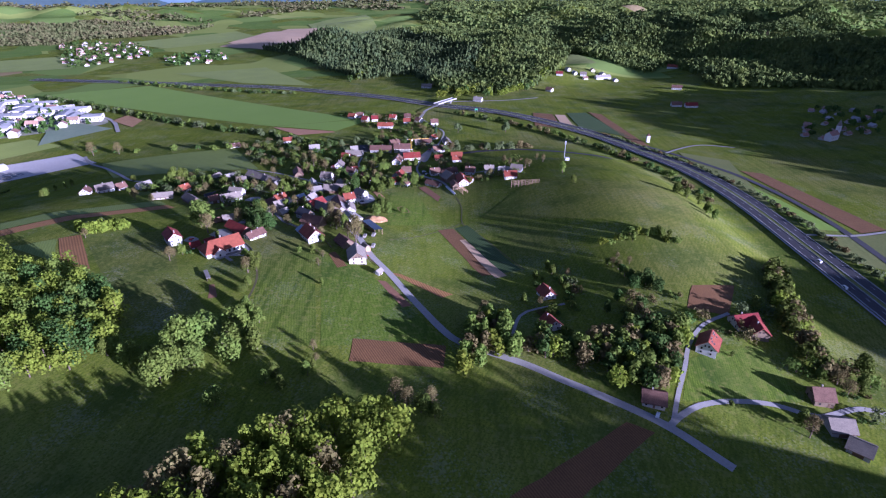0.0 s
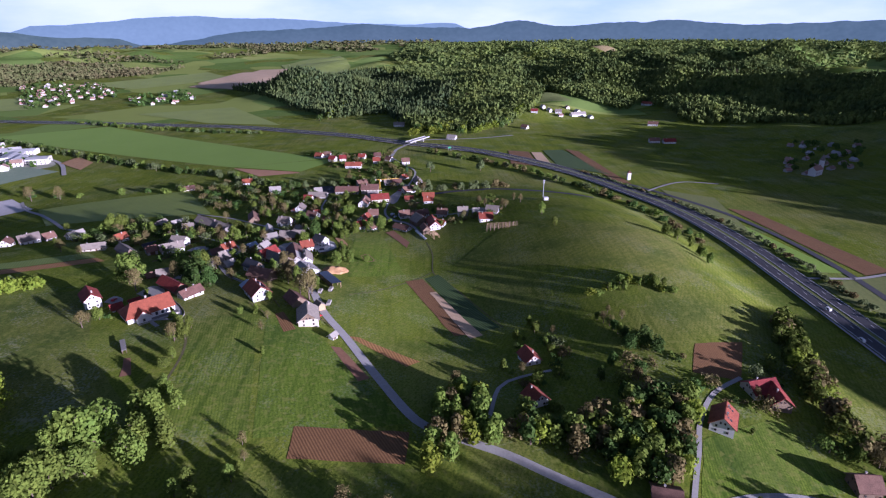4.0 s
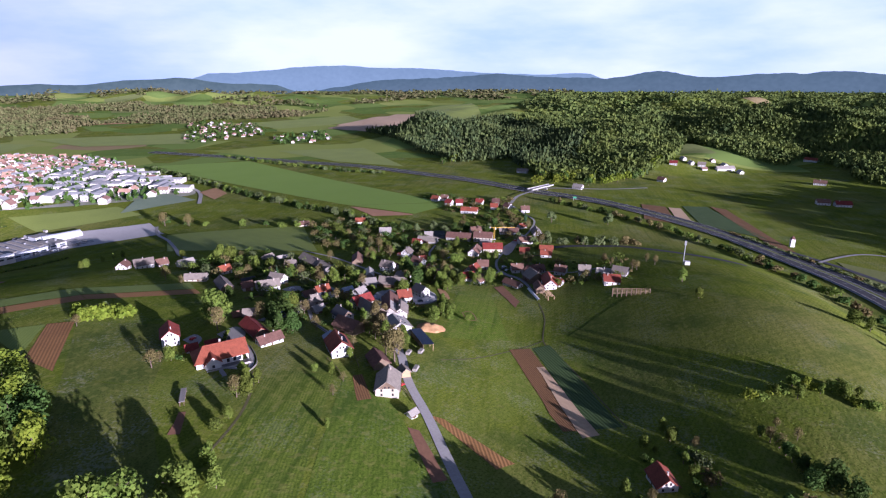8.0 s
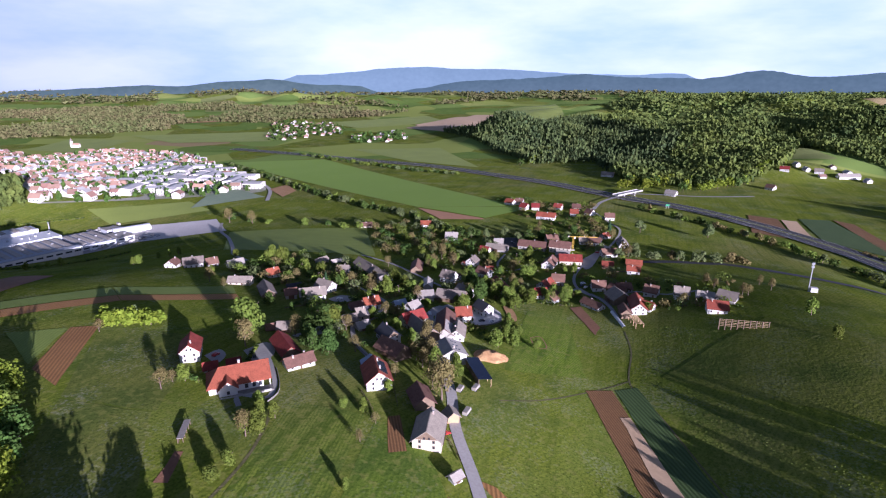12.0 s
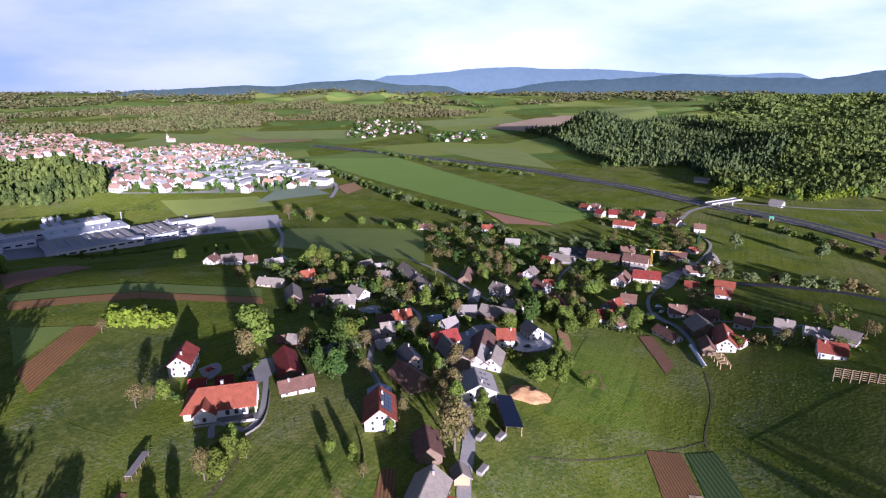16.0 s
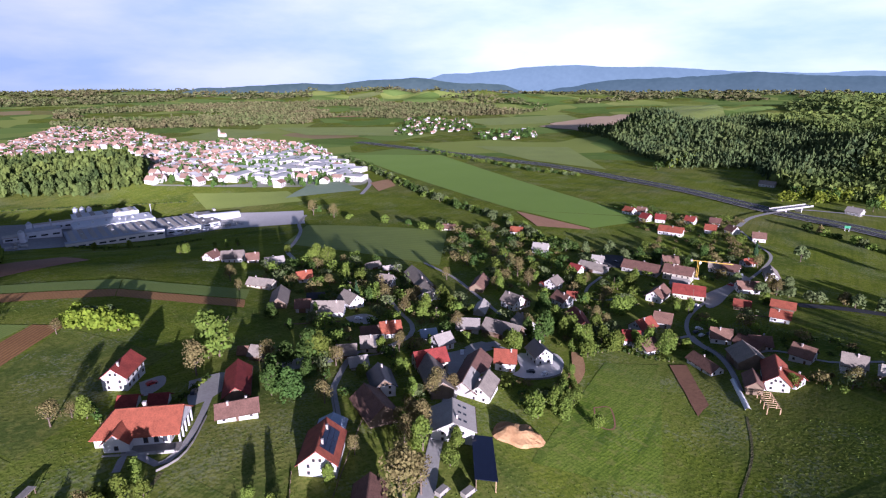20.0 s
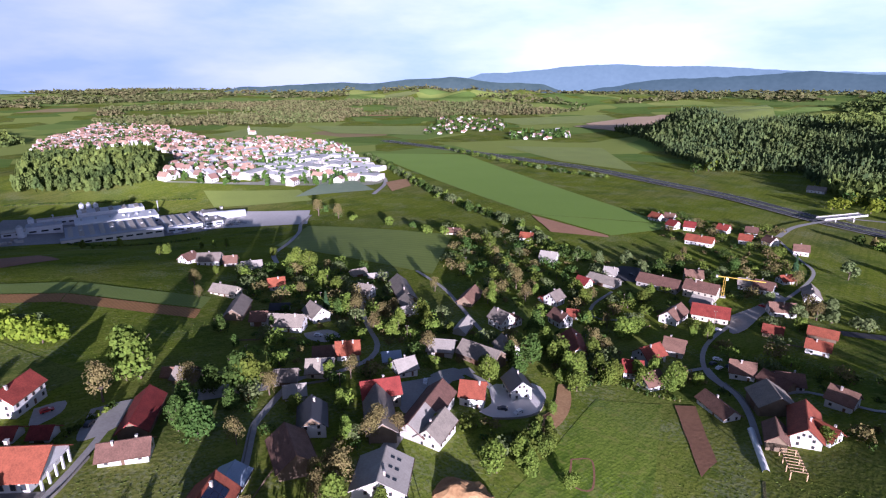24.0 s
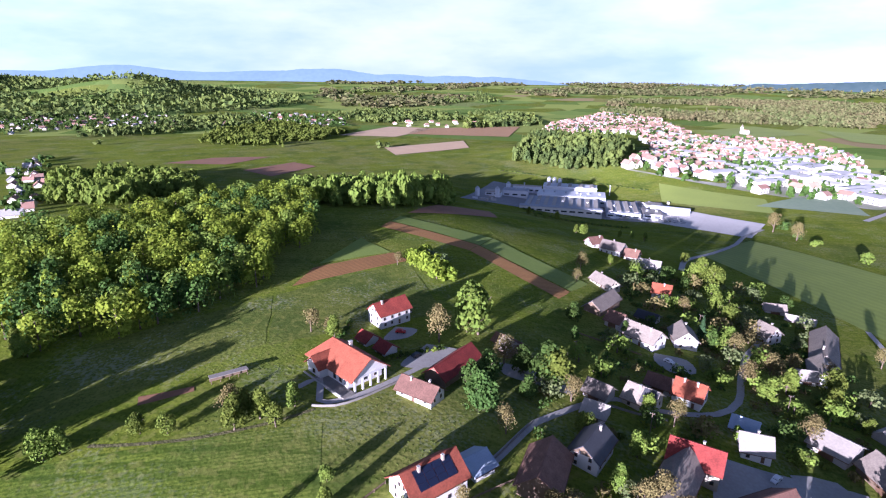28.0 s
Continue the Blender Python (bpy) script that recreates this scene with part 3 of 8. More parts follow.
def trunk_mesh(rng, height, radius, crown_r):
    """A tapered trunk with limbs that fork into the crown."""
    verts, faces = [], []

    def limb(p0, p1, r0, r1, sides=6):
        d = (p1 - p0) / np.linalg.norm(p1 - p0)
        a = np.cross(d, (0.3, 0.9, 0.2))
        a /= np.linalg.norm(a)
        b = np.cross(d, a)
        base = len(verts)
        for p, r in ((p0, r0), ((p0 + p1) / 2 + rng.normal(size=3) * r0 * 0.5, (r0 + r1) / 2), (p1, r1)):
            for k in range(sides):
                an = 2 * math.pi * k / sides
                verts.append(p + a * math.cos(an) * r + b * math.sin(an) * r)
        for j in (0, 1):
            for k in range(sides):
                q = base + j * sides
                faces.append((q + k, q + (k + 1) % sides, q + sides + (k + 1) % sides, q + sides + k))

    top = np.array([0, 0, height * 0.62])
    limb(np.array([0, 0, -0.6]), top, radius, radius * 0.45)
    for k in range(7):
        an = k * 2.4 + rng.uniform(0, 0.6)
        z0 = height * rng.uniform(0.22, 0.55)
        tip = np.array([math.cos(an), math.sin(an), 0]) * crown_r * rng.uniform(0.5, 0.8) + (0, 0, z0 + height * rng.uniform(0.18, 0.32))
        limb(np.array([0, 0, z0]), tip, radius * 0.42, radius * 0.1, 5)
    return mesh_of("trunk", verts, faces, M_BARK, True)


def tree_kind(seed, height, radius, leaf, n=1700, lobes=17, size=0.38, name="broadleaf_tree", label="", thin=False):
    """The meshes of one kind of tree: a trunk and a crown of loose sprays; returned for planting."""
    rng = np.random.default_rng(seed)
    pts, nor = crown_points(rng, n, lobes, 0.56)
    z0 = height * (0.05 if not thin else 0.18)
    zs = (height - z0) / max(pts[:, 2].max(), 0.1)
    pts = pts * (radius, radius, zs) + (0, 0, z0)
    crown = quads_mesh("crown", sprays(rng, pts, nor, size), leaf)
    return name, label, trunk_mesh(rng, height, 0.035 * height ** 0.95, radius), crown, height


def conifer_kind(seed, height, radius, name="spruce_tree", label="dark green spruce with drooping boughs"):
    rng = np.random.default_rng(seed)
    n = 900
    t = rng.uniform(0, 1, n) ** 0.75
    a = rng.uniform(0, 2 * math.pi, n)
    r = radius * (1 - t) * rng.uniform(0.75, 1.05, n) + 0.08
    tier = 1 - 0.22 * ((t * 9) % 1)
    pts = np.stack([np.cos(a) * r * tier, np.sin(a) * r * tier, height * (0.07 + 0.93 * t)], 1)
    nor = np.stack([np.cos(a), np.sin(a), np.full(n, 0.5)], 1)
    crown = quads_mesh("crown", sprays(rng, pts, nor, 0.42, 0.4), M_NEEDLE)
    return name, label, trunk_mesh(rng, height * 1.3, 0.018 * height, radius * 0.3), crown, height


def plant(kind, x, y, scale=1.0, turn=0.0, group="", sink=0.0, squash=1.0):
    name, label, trunk, crown, _ = kind
    ob = empty(name, x, y, gz(x, y) - sink, turn)
    ob.scale = (scale, scale, scale * squash)
    link("trunk", trunk, ob)
    link("crown", crown, ob)
    return tagged(ob, label, "tree" if "tree" in name else "shrub", group)


def inside(poly, x, y):
    """Which of the places lie within the outline."""
    r = np.zeros(len(x), bool)
    for (x0, y0), (x1, y1) in zip(poly, poly[1:] + poly[:1]):
        if y0 != y1:
            r ^= ((y0 > y) != (y1 > y)) & (x < (x1 - x0) * (y - y0) / (y1 - y0) + x0)
    return r


def scatter(poly, step, seed):
    """Places on a jittered grid within an outline."""
    rng = np.random.default_rng(seed)
    p = np.array(poly, float)
    X, Y = np.meshgrid(np.arange(p[:, 0].min(), p[:, 0].max(), step), np.arange(p[:, 1].min(), p[:, 1].max(), step))
    x = X.ravel() + rng.uniform(-0.42, 0.42, X.size) * step
    y = Y.ravel() + rng.uniform(-0.42, 0.42, X.size) * step
    k = inside([tuple(q) for q in poly], x, y)
    return x[k], y[k]


def canopy(name, poly, step, label, seed, mix, lo, hi, wide=0.62, n=420, row=None, thin=1.0, size=0.52):
    """A wood near by: one mesh for each kind of leaf, all its crowns made of loose sprays that close up overhead."""
    rng = np.random.default_rng(seed)
    if row is None:
        x, y = scatter(poly, step, seed)
    else:
        p = spline(poly, step) + rng.uniform(-row, row, (len(spline(poly, step)), 2))
        x, y = p[:, 0], p[:, 1]
    if thin < 1.0:
        keep = is_free(x, y) & (rng.uniform(size=len(x)) < thin)
        x, y = x[keep], y[keep]
    z = ground_z(x, y)
    pick = rng.integers(0, len(mix), len(x))
    ob = tagged(empty(name, float(x.mean()), float(y.mean()), 0.0), label, "woods", kind="stuff")
    off = np.array([x.mean(), y.mean(), 0.0])
    for i, material in enumerate(dict.fromkeys(mix)):
        quads = []
        for k in np.where([mix[p] is material for p in pick])[0]:
            h = rng.uniform(lo, hi)
            pts, nor = crown_points(rng, n, 11, 0.66)
            r = step * wide * rng.uniform(0.85, 1.3)
            pts = pts * (r, r, h * 0.86 / pts[:, 2].max()) + (x[k], y[k], z[k] - h * 0.02)
            quads.append(sprays(rng, pts, nor, size, 0.32))
        if quads:
            link("canopy", quads_mesh("canopy", np.concatenate(quads) - off, material), ob)
    trunks, faces = [], []
    for a, b, c in zip(x, y, z):
        q = len(trunks)
        for r, t in ((0.3, -0.5), (0.16, lo * 0.7)):
            for k in range(5):
                trunks.append((a + r * math.cos(k * 1.2566) - off[0], b + r * math.sin(k * 1.2566) - off[1], c + t))
        for k in range(5):
            faces.append((q + k, q + (k + 1) % 5, q + 5 + (k + 1) % 5, q + 5 + k))
    link("trunks", mesh_of("trunks", trunks, faces, M_BARK), ob)
    return ob


def far_wood(name, poly, step, height, radius, material, label, seed, sprays_each=34, conifer=0.0, patchy=0.0, size=0.40):
    """A distant wood: one mesh of many crowns, each a clump of loose sprays."""
    rng = np.random.default_rng(seed)
    x, y = scatter(poly, step, seed)
    if patchy:
        keep = np.array([noise.noise((a * 0.0028, b * 0.0028, seed)) + 0.35 * noise.noise((a * 0.009, b * 0.009, seed)) > patchy - 0.5 for a, b in zip(x, y)], bool)
        x, y = x[keep], y[keep]
    z = ground_z(x, y)
    kinds = []
    for k in range(5):
        pts, nor = crown_points(rng, sprays_each, 5, 0.55)
        q = sprays(rng, pts, nor, size, 0.40)
        q[:, 2] = q[:, 2] / 1.75
        kinds.append(q)
    for k in range(2):
        t = rng.uniform(0, 1, sprays_each)
        a = rng.uniform(0, 2 * math.pi, sprays_each)
        pts = np.stack([np.cos(a) * (1 - t) * 0.62, np.sin(a) * (1 - t) * 0.62, 0.1 + 1.05 * t], 1)
        q = sprays(rng, pts, np.stack([np.cos(a), np.sin(a), 0.6 + 0 * a], 1), 0.2, 0.3)
        kinds.append(q)
    out = []
    pick = np.where(rng.uniform(size=len(x)) < conifer, rng.integers(5, 7, len(x)), rng.integers(0, 5, len(x)))
    for k, q in enumerate(kinds):
        s = np.where(pick == k)[0]
        if not len(s):
            continue
        rr = radius * rng.uniform(0.75, 1.25, len(s))
        swell = np.array([noise.noise((a * 0.016, b * 0.016, 5.0)) for a, b in zip(x[s], y[s])])
        hh = height * rng.uniform(0.75, 1.2, len(s)) * (1 + 0.45 * swell)
        a = rng.uniform(0, 2 * math.pi, len(s))
        c, d = np.cos(a)[:, None], np.sin(a)[:, None]
        vx = (q[None, :, 0] * c - q[None, :, 1] * d) * rr[:, None] + x[s][:, None]
        vy = (q[None, :, 0] * d + q[None, :, 1] * c) * rr[:, None] + y[s][:, None]
        vz = q[None, :, 2] * hh[:, None] + z[s][:, None]
        out.append(np.stack([vx, vy, vz], -1).reshape(-1, 3))
    if not out:
        return None
    ob = link(name, quads_mesh(name, np.concatenate(out), material))
    return tagged(ob, label, "woods", kind="stuff")


def grass_tufts(name, poly, step, label, seed, material, lo=0.05, hi=0.15):
    """Upright tufts of long grass on what is left free within an outline."""
    rng = np.random.default_rng(seed)
    x, y = scatter(poly, step, seed)
    k = is_free(x, y)
    x, y = x[k], y[k]
    z = ground_z(x, y)
    a = rng.uniform(0, math.pi, len(x))
    w, h = rng.uniform(0.12, 0.34, len(x)), rng.uniform(lo, hi, len(x))
    lean = rng.normal(size=(len(x), 2)) * 0.12
    c, s = np.cos(a) * w, np.sin(a) * w
    q = np.stack([np.stack([x - c, y - s, z - 0.1], 1), np.stack([x + c, y + s, z - 0.1], 1),
                  np.stack([x + c * 0.7 + lean[:, 0], y + s * 0.7 + lean[:, 1], z + h], 1), np.stack([x - c * 0.7 + lean[:, 0], y - s * 0.7 + lean[:, 1], z + h * 0.8], 1)], 1)
    return tagged(link(name, quads_mesh(name, q.reshape(-1, 3), material)), label, "grass", kind="stuff")


# ---- buildings ----
def window_mesh(w, h):
    """Frame and pane of a window in the plane x-z, facing -y."""
    fr = boxes((-w / 2, w / 2, -0.05, 0.06, 0, h))
    a = bpy.data.meshes.new("window")
    fr.to_mesh(a)
    fr.free()
    pn = boxes((-w / 2 + 0.1, w / 2 - 0.1, -0.062, -0.046, 0.1, h - 0.1))
    b = bpy.data.meshes.new("pane")
    pn.to_mesh(b)
    pn.free()
    b.materials.append(M_GLASS)
    return a, b


WIN = {}


def window(parent, x, y, z, turn, w=1.1, h=1.35, material=None):
    material = material or M_FRAME
    w, h = w * 0.72, h * 0.72
    key = (round(w, 2), round(h, 2), material.name)
    if key not in WIN:
        a, b = window_mesh(w, h)
        a.materials.append(material)
        WIN[key] = a, b
    fr = link("window", WIN[key][0], parent, m=pose(x, y, z, 0, 0, turn))
    link("pane", WIN[key][1], fr)
    return fr


def gable_walls(L, W, eaves, ridge, base=-2.2, t=0.3):
    """Four walls with gable ends, and the floor of the loft, as one shell; ridge along x."""
    bm = bmesh.new()
    x, y = L / 2, W / 2
    prof = [(-y, base), (y, base), (y, eaves), (0, ridge), (-y, eaves)]
    a = [bm.verts.new((-x, p, q)) for p, q in prof]
    b = [bm.verts.new((x, p, q)) for p, q in prof]
    bm.faces.new(a[::-1])
    bm.faces.new(b)
    for i in range(5):
        j = (i + 1) % 5
        bm.faces.new((a[i], a[j], b[j], b[i]))
    return bm


def gable_roof(L, W, eaves, ridge, over=0.6, thick=0.22, hip=0.0):
    """Two roof slopes with thickness and overhang, ridge along x; hip clips both ends of the ridge."""
    bm = bmesh.new()
    x, y = L / 2 + over, W / 2
    s = (ridge - eaves) / y
    ye, ze, zr = y + over, eaves - over * s + 0.12, ridge + 0.14
    for sg in (-1, 1):
        pts = [(-x, sg * ye, ze), (x, sg * ye, ze), (x - hip, 0, zr), (-x + hip, 0, zr)]
        slab(bm, pts if sg < 0 else pts[::-1], thick)
    if hip:
        for sx in (-1, 1):
            pts = [(sx * x, sx * ye, ze), (sx * x, -sx * ye, ze), (sx * (x - hip), 0, zr)]
            slab(bm, pts[::-1] if sx > 0 else pts[::-1], thick)
    else:
        box(bm, -x, x, -0.16, 0.16, zr - 0.04, zr + 0.07)
    bmesh.ops.recalc_face_normals(bm, faces=bm.faces)
    return bm


def house(x, y, turn, L, W, height, roof, wall=None, label="", eaves=None, chimneys=1, windows=True, hip=0.0, frame_mat=None, name="house", category="house", over=0.6, seed=0, dz=0.0, board_gable=False, balcony=False, solar=0, roof_windows=0, patch=None):
    """A house with its ridge along its own x axis, ridge height above the ground given."""
    rng = random.Random(int(x * 13 + y * 7) + seed)
    wall = wall or M_PLASTER
    eaves = eaves if eaves is not None else max(height * 0.5, height - W * 0.40)
    ob = empty(name, x, y, gz(x, y) + dz, turn)
    c, s = math.cos(radians(turn)), math.sin(radians(turn))
    for u in np.arange(-L / 2, L / 2 + 1, 2.0):
        take(x + c * u, y + s * u, W / 2 + 0.5)
    tagged(ob, label, category, "houses of the village" if category == "house" else "")
    part("wall", gable_walls(L, W, eaves, height), wall, ob)
    part("roof", gable_roof(L, W, eaves, height, over, hip=hip), roof, ob)
    if board_gable:
        for sg in (-1, 1):
            bm = bmesh.new()
            xx = sg * (L / 2 + 0.03)
            k = 0.25
            pts = [(xx, -W / 2 * 0.96, eaves + k), (xx, W / 2 * 0.96, eaves + k), (xx, 0, height - 0.05)]
            v = [bm.verts.new(p) for p in pts] + [bm.verts.new((p[0] - sg * 0.06, p[1], p[2])) for p in pts]
            bm.faces.new(v[:3])
            bm.faces.new(v[3:][::-1])
            for i in range(3):
                j = (i + 1) % 3
                bm.faces.new((v[i], v[j], v[3 + j], v[3 + i]))
            part("gable_boarding", bm, M_BOARD, ob, "dark weathered boards")
    for c in range(chimneys):
        cx = L * (rng.uniform(-0.3, 0.3) if chimneys == 1 else (-0.22, 0.24, 0.0)[c % 3])
        cy = W * rng.choice((-0.1, 0.1))
        ch = part("chimney", boxes((cx - 0.24, cx + 0.24, cy - 0.24, cy + 0.24, height - 1.2, height + 0.6)), M_BRICK, ob)
        part("chimney_cap", boxes((cx - 0.30, cx + 0.30, cy - 0.30, cy + 0.30, height + 0.6, height + 0.7)), M_CONCRETE, ch)
    if windows:
        storeys = [0.7] + ([2.5] if eaves > 3.3 else [])
        n = max(2, int(L / 2.5))
        for z in storeys:
            for i in range(n):
                px = -L / 2 + L * (i + 0.5) / n + rng.uniform(-0.2, 0.2)
                for sg, tr in ((-1, 0), (1, 180)):
                    if z < 1 and i == n // 2 and sg == -1:
                        d = part("door", boxes((px - 0.36, px + 0.36, -W / 2 - 0.07, -W / 2 + 0.02, 0.05, 1.5)), M_FRAME, ob, "panelled brown front door")
                        part("door_handle", boxes((px + 0.24, px + 0.28, -W / 2 - 0.12, -W / 2 - 0.072, 0.7, 0.8)), M_METAL, d)
                    else:
                        window(ob, px, sg * (W / 2 + 0.02), z, tr, 1.1, 1.3, frame_mat)
            for py in (-W * 0.24, W * 0.24):
                window(ob, L / 2 + 0.02, py, z, 90, 1.0, 1.3, frame_mat)
                window(ob, -L / 2 - 0.02, py, z, -90, 1.0, 1.3, frame_mat)
        if height - eaves > 1.9:
            zz = eaves + 0.3
            for py in (-0.7, 0.7):
                window(ob, L / 2 + 0.08, py, zz, 90, 0.9, 1.15, frame_mat)
                window(ob, -L / 2 - 0.08, py, zz, -90, 0.9, 1.15, frame_mat)
    rise = (height - eaves) / (W / 2)

    def on_roof(name, x0, x1, f0, f1, side, material, up, label=""):
        """A plate on a roof slope, between two shares of the way from the eaves to the ridge."""
        bm = bmesh.new()
        y0, y1 = side * W / 2 * (1 - f0), side * W / 2 * (1 - f1)
        z0, z1 = height - abs(y0) * rise + 0.14 + up, height - abs(y1) * rise + 0.14 + up
        pts = [(x0, y0, z0), (x1, y0, z0), (x1, y1, z1), (x0, y1, z1)]
        slab(bm, pts if side < 0 else pts[::-1], up - 0.01)
        return part(name, bm, material, ob, label)

    if solar:
        for i in range(4):
            for j in range(3):
                on_roof("solar_panel", -L * 0.36 + i * L * 0.18, -L * 0.36 + i * L * 0.18 + L * 0.17, 0.18 + j * 0.24, 0.405 + j * 0.24, solar, M_SOLAR, 0.1)
    for i in range(abs(roof_windows)):
        sd = 1 if roof_windows > 0 else -1
        px = L * (-0.3 + 0.6 * (i // 2) / max(1, (abs(roof_windows) - 1) // 2))
        on_roof("roof_window", px - 0.4, px + 0.4, 0.35 + 0.25 * (i % 2), 0.5 + 0.25 * (i % 2), sd, M_GLASS, 0.08)
    if patch is not None:
        on_roof("roof_patch", L * 0.05, L / 2 + over - 0.1, 0.02, 0.96, patch[0], patch[1], 0.05, patch[2])
    if not windows or category == "house":
        for sd in (-1, 1):
            zz = eaves - over * rise
            part("gutter", boxes((-L / 2 - over, L / 2 + over, min(sd * (W / 2 + over + 0.01), sd * (W / 2 + over + 0.16)), max(sd * (W / 2 + over + 0.01), sd * (W / 2 + over + 0.16)), zz - 0.02, zz + 0.1)), M_FRAME, ob)
    if balcony:
        zb = 2.1
        bl = part("balcony", boxes((L / 2 + 0.02, L / 2 + 1.3, -W * 0.4, W * 0.4, zb - 0.16, zb)), M_CONCRETE, ob)
        part("balustrade", boxes((L / 2 + 1.22, L / 2 + 1.3, -W * 0.4, W * 0.4, zb + 0.08, zb + 0.7)), M_BOARD, bl, "dark wooden balcony rail")
    return ob


def barn(x, y, turn, L, W, height, roof, wall=None, label="", seed=0, dz=0.0, **more):
    ob = house(x, y, turn, L, W, height, roof, wall or M_BOARD, label, chimneys=0, windows=False, name="barn", category="barn", seed=seed, dz=dz, **more)
    k, dh = min(1.6, L * 0.25), min(2.2, height * 0.42)
    d = part("barn_door", boxes((-k, k, -W / 2 - 0.08, -W / 2 + 0.02, 0.05, dh)), M_FRAME, ob, "wide plank door")
    part("door_rail", boxes((-k * 1.3, k * 1.3, -W / 2 - 0.14, -W / 2 - 0.082, dh + 0.02, dh + 0.1)), M_METAL, d)
    return ob


def shed_roof(x, y, turn, L, W, height, roof, label, name="carport", category="shed", drop=0.7):
    """An open-fronted shed on posts under a single slope."""
    ob = empty(name, x, y, gz(x, y), turn)
    tagged(ob, label, category)
    bm = bmesh.new()
    slab(bm, [(-L / 2, -W / 2, height - drop), (L / 2, -W / 2, height - drop), (L / 2, W / 2, height), (-L / 2, W / 2, height)], 0.18)
    part("roof", bm, roof, ob)
    part("back_wall", boxes((-L / 2 + 0.3, L / 2 - 0.3, W / 2 - 0.5, W / 2 - 0.3, -1.5, height - 0.3)), M_BOARD, ob)
    n = max(2, int(L / 4) + 1)
    for i in range(n):
        px = -L / 2 + 0.4 + (L - 0.8) * i / (n - 1)
        part("post", boxes((px - 0.1, px + 0.1, -W / 2 + 0.3, -W / 2 + 0.5, -1.5, height - drop - 0.1)), M_TIMBER, ob)
    return ob


M_SOIL_ROWS = striped("ploughed_soil", (0.270, 0.142, 0.050), (0.205, 0.106, 0.040), 0.9, 150)
M_SOIL_ROWS_W = striped("ploughed_soil_strip", (0.37, 0.190, 0.060), (0.28, 0.142, 0.047), 1.2, -35)
M_SOIL_STRIP = striped("bare_soil_strip", (0.45, 0.232, 0.070), (0.34, 0.176, 0.055), 1.2, -20)
M_CROP_ROWS = striped("crop_rows", (0.062, 0.112, 0.026), (0.080, 0.135, 0.034), 1.3, 150)
M_CROP_LIGHT = striped("light_crop_rows", (0.215, 0.285, 0.046), (0.165, 0.235, 0.036), 1.2, -25, shade=0.85)
M_MOWN_STRIPES = striped("mown_stripes", (0.225, 0.290, 0.042), (0.185, 0.245, 0.036), 5.0, 67, wobble=2.2, depth=0.03, shade=0.86)
M_PITCH = mat("pitch_surface", (0.20, 0.27, 0.17), (0.25, 0.31, 0.20), 0.03, 0.9)

build_ground()
KINDS = {
    "L": [tree_kind(11, 12, 4.6, M_LEAF, label="broadleaf tree in bright spring leaf"), tree_kind(12, 12, 4.0, M_LEAF, lobes=13, label="broadleaf tree in bright spring leaf"),
          tree_kind(13, 11, 5.0, M_LEAF, lobes=16, label="spreading tree in fresh green leaf"), tree_kind(14, 13, 3.9, M_LEAF, lobes=14, label="upright tree in fresh green leaf")],
    "D": [tree_kind(21, 12, 4.4, M_LEAF_DARK, label="dark green broadleaf tree"), tree_kind(22, 11, 4.8, M_LEAF_DARK, lobes=15, label="dark green spreading tree"), tree_kind(23, 13, 3.8, M_LEAF_DARK, label="dark green tall tree")],
    "B": [tree_kind(31, 12, 4.4, M_LEAF_BROWN, n=1300, size=0.20, label="budding tree with brownish bare twigs", thin=True), tree_kind(32, 11, 4.0, M_LEAF_BROWN, n=1200, lobes=13, size=0.20, label="half-bare tree with brown buds", thin=True)],
    "W": [tree_kind(41, 9, 3.6, M_LEAF_GREY, n=1100, label="pale grey-green willow beside the stream"), tree_kind(42, 9, 4.2, M_LEAF_GREY, n=1100, lobes=9, label="pale grey-green willow beside the stream")],
    "C": [conifer_kind(51, 14, 3.0)],
}
TREE_RNG = random.Random(5)


def tree(kind, x, y, height):
    """One tree of a kind, at its height."""
    k = TREE_RNG.choice(KINDS[kind])
    s = height / k[4]
    name = k if height > 4.5 else ("garden_shrub", k[1].replace("tree", "shrub"), *k[2:])
    return plant(name, x, y, s, TREE_RNG.uniform(0, 360), "trees of the village", squash=TREE_RNG.uniform(0.9, 1.12))


# ---- lanes and roads ----
road("lane_main", [(77.9, 81.5), (62.8, 97), (47.3, 107.5), (31, 117), (17.5, 125.7), (2.8, 132.7), (-10.5, 140.7), (-25.4, 165.1), (-40.6, 193.2), (-52.8, 213.4), (-61, 233.2), (-67.9, 245.5), (-75.9, 261.8), (-81.6, 275.2), (-86.5, 289.8), (-90.7, 304.2), (-91.9, 312.8), (-90, 318.9)], 3.6, M_LANE, "narrow grey village lane")
road("lane_east", [(62.8, 97), (67.4, 101.6), (78, 108.4), (91.7, 111.6), (106.3, 111.4), (120.6, 107.2), (150, 110), (190, 60)], 2.4, M_LANE, "pale gravelled lane that curves along the slope")
road("drive_farm", [(65.3, 100.2), (71.4, 112.7), (79.9, 128.5), (87.1, 142.8), (98.7, 156.9), (114.2, 166.7)], 1.7, M_LANE, "gravel drive up to the farm")
road("drive_cottage", [(13.8, 142.3), (19.6, 161.3), (28.2, 168.6), (41.8, 173.2)], 1.5, M_LANE, "gravel drive to the cottages")
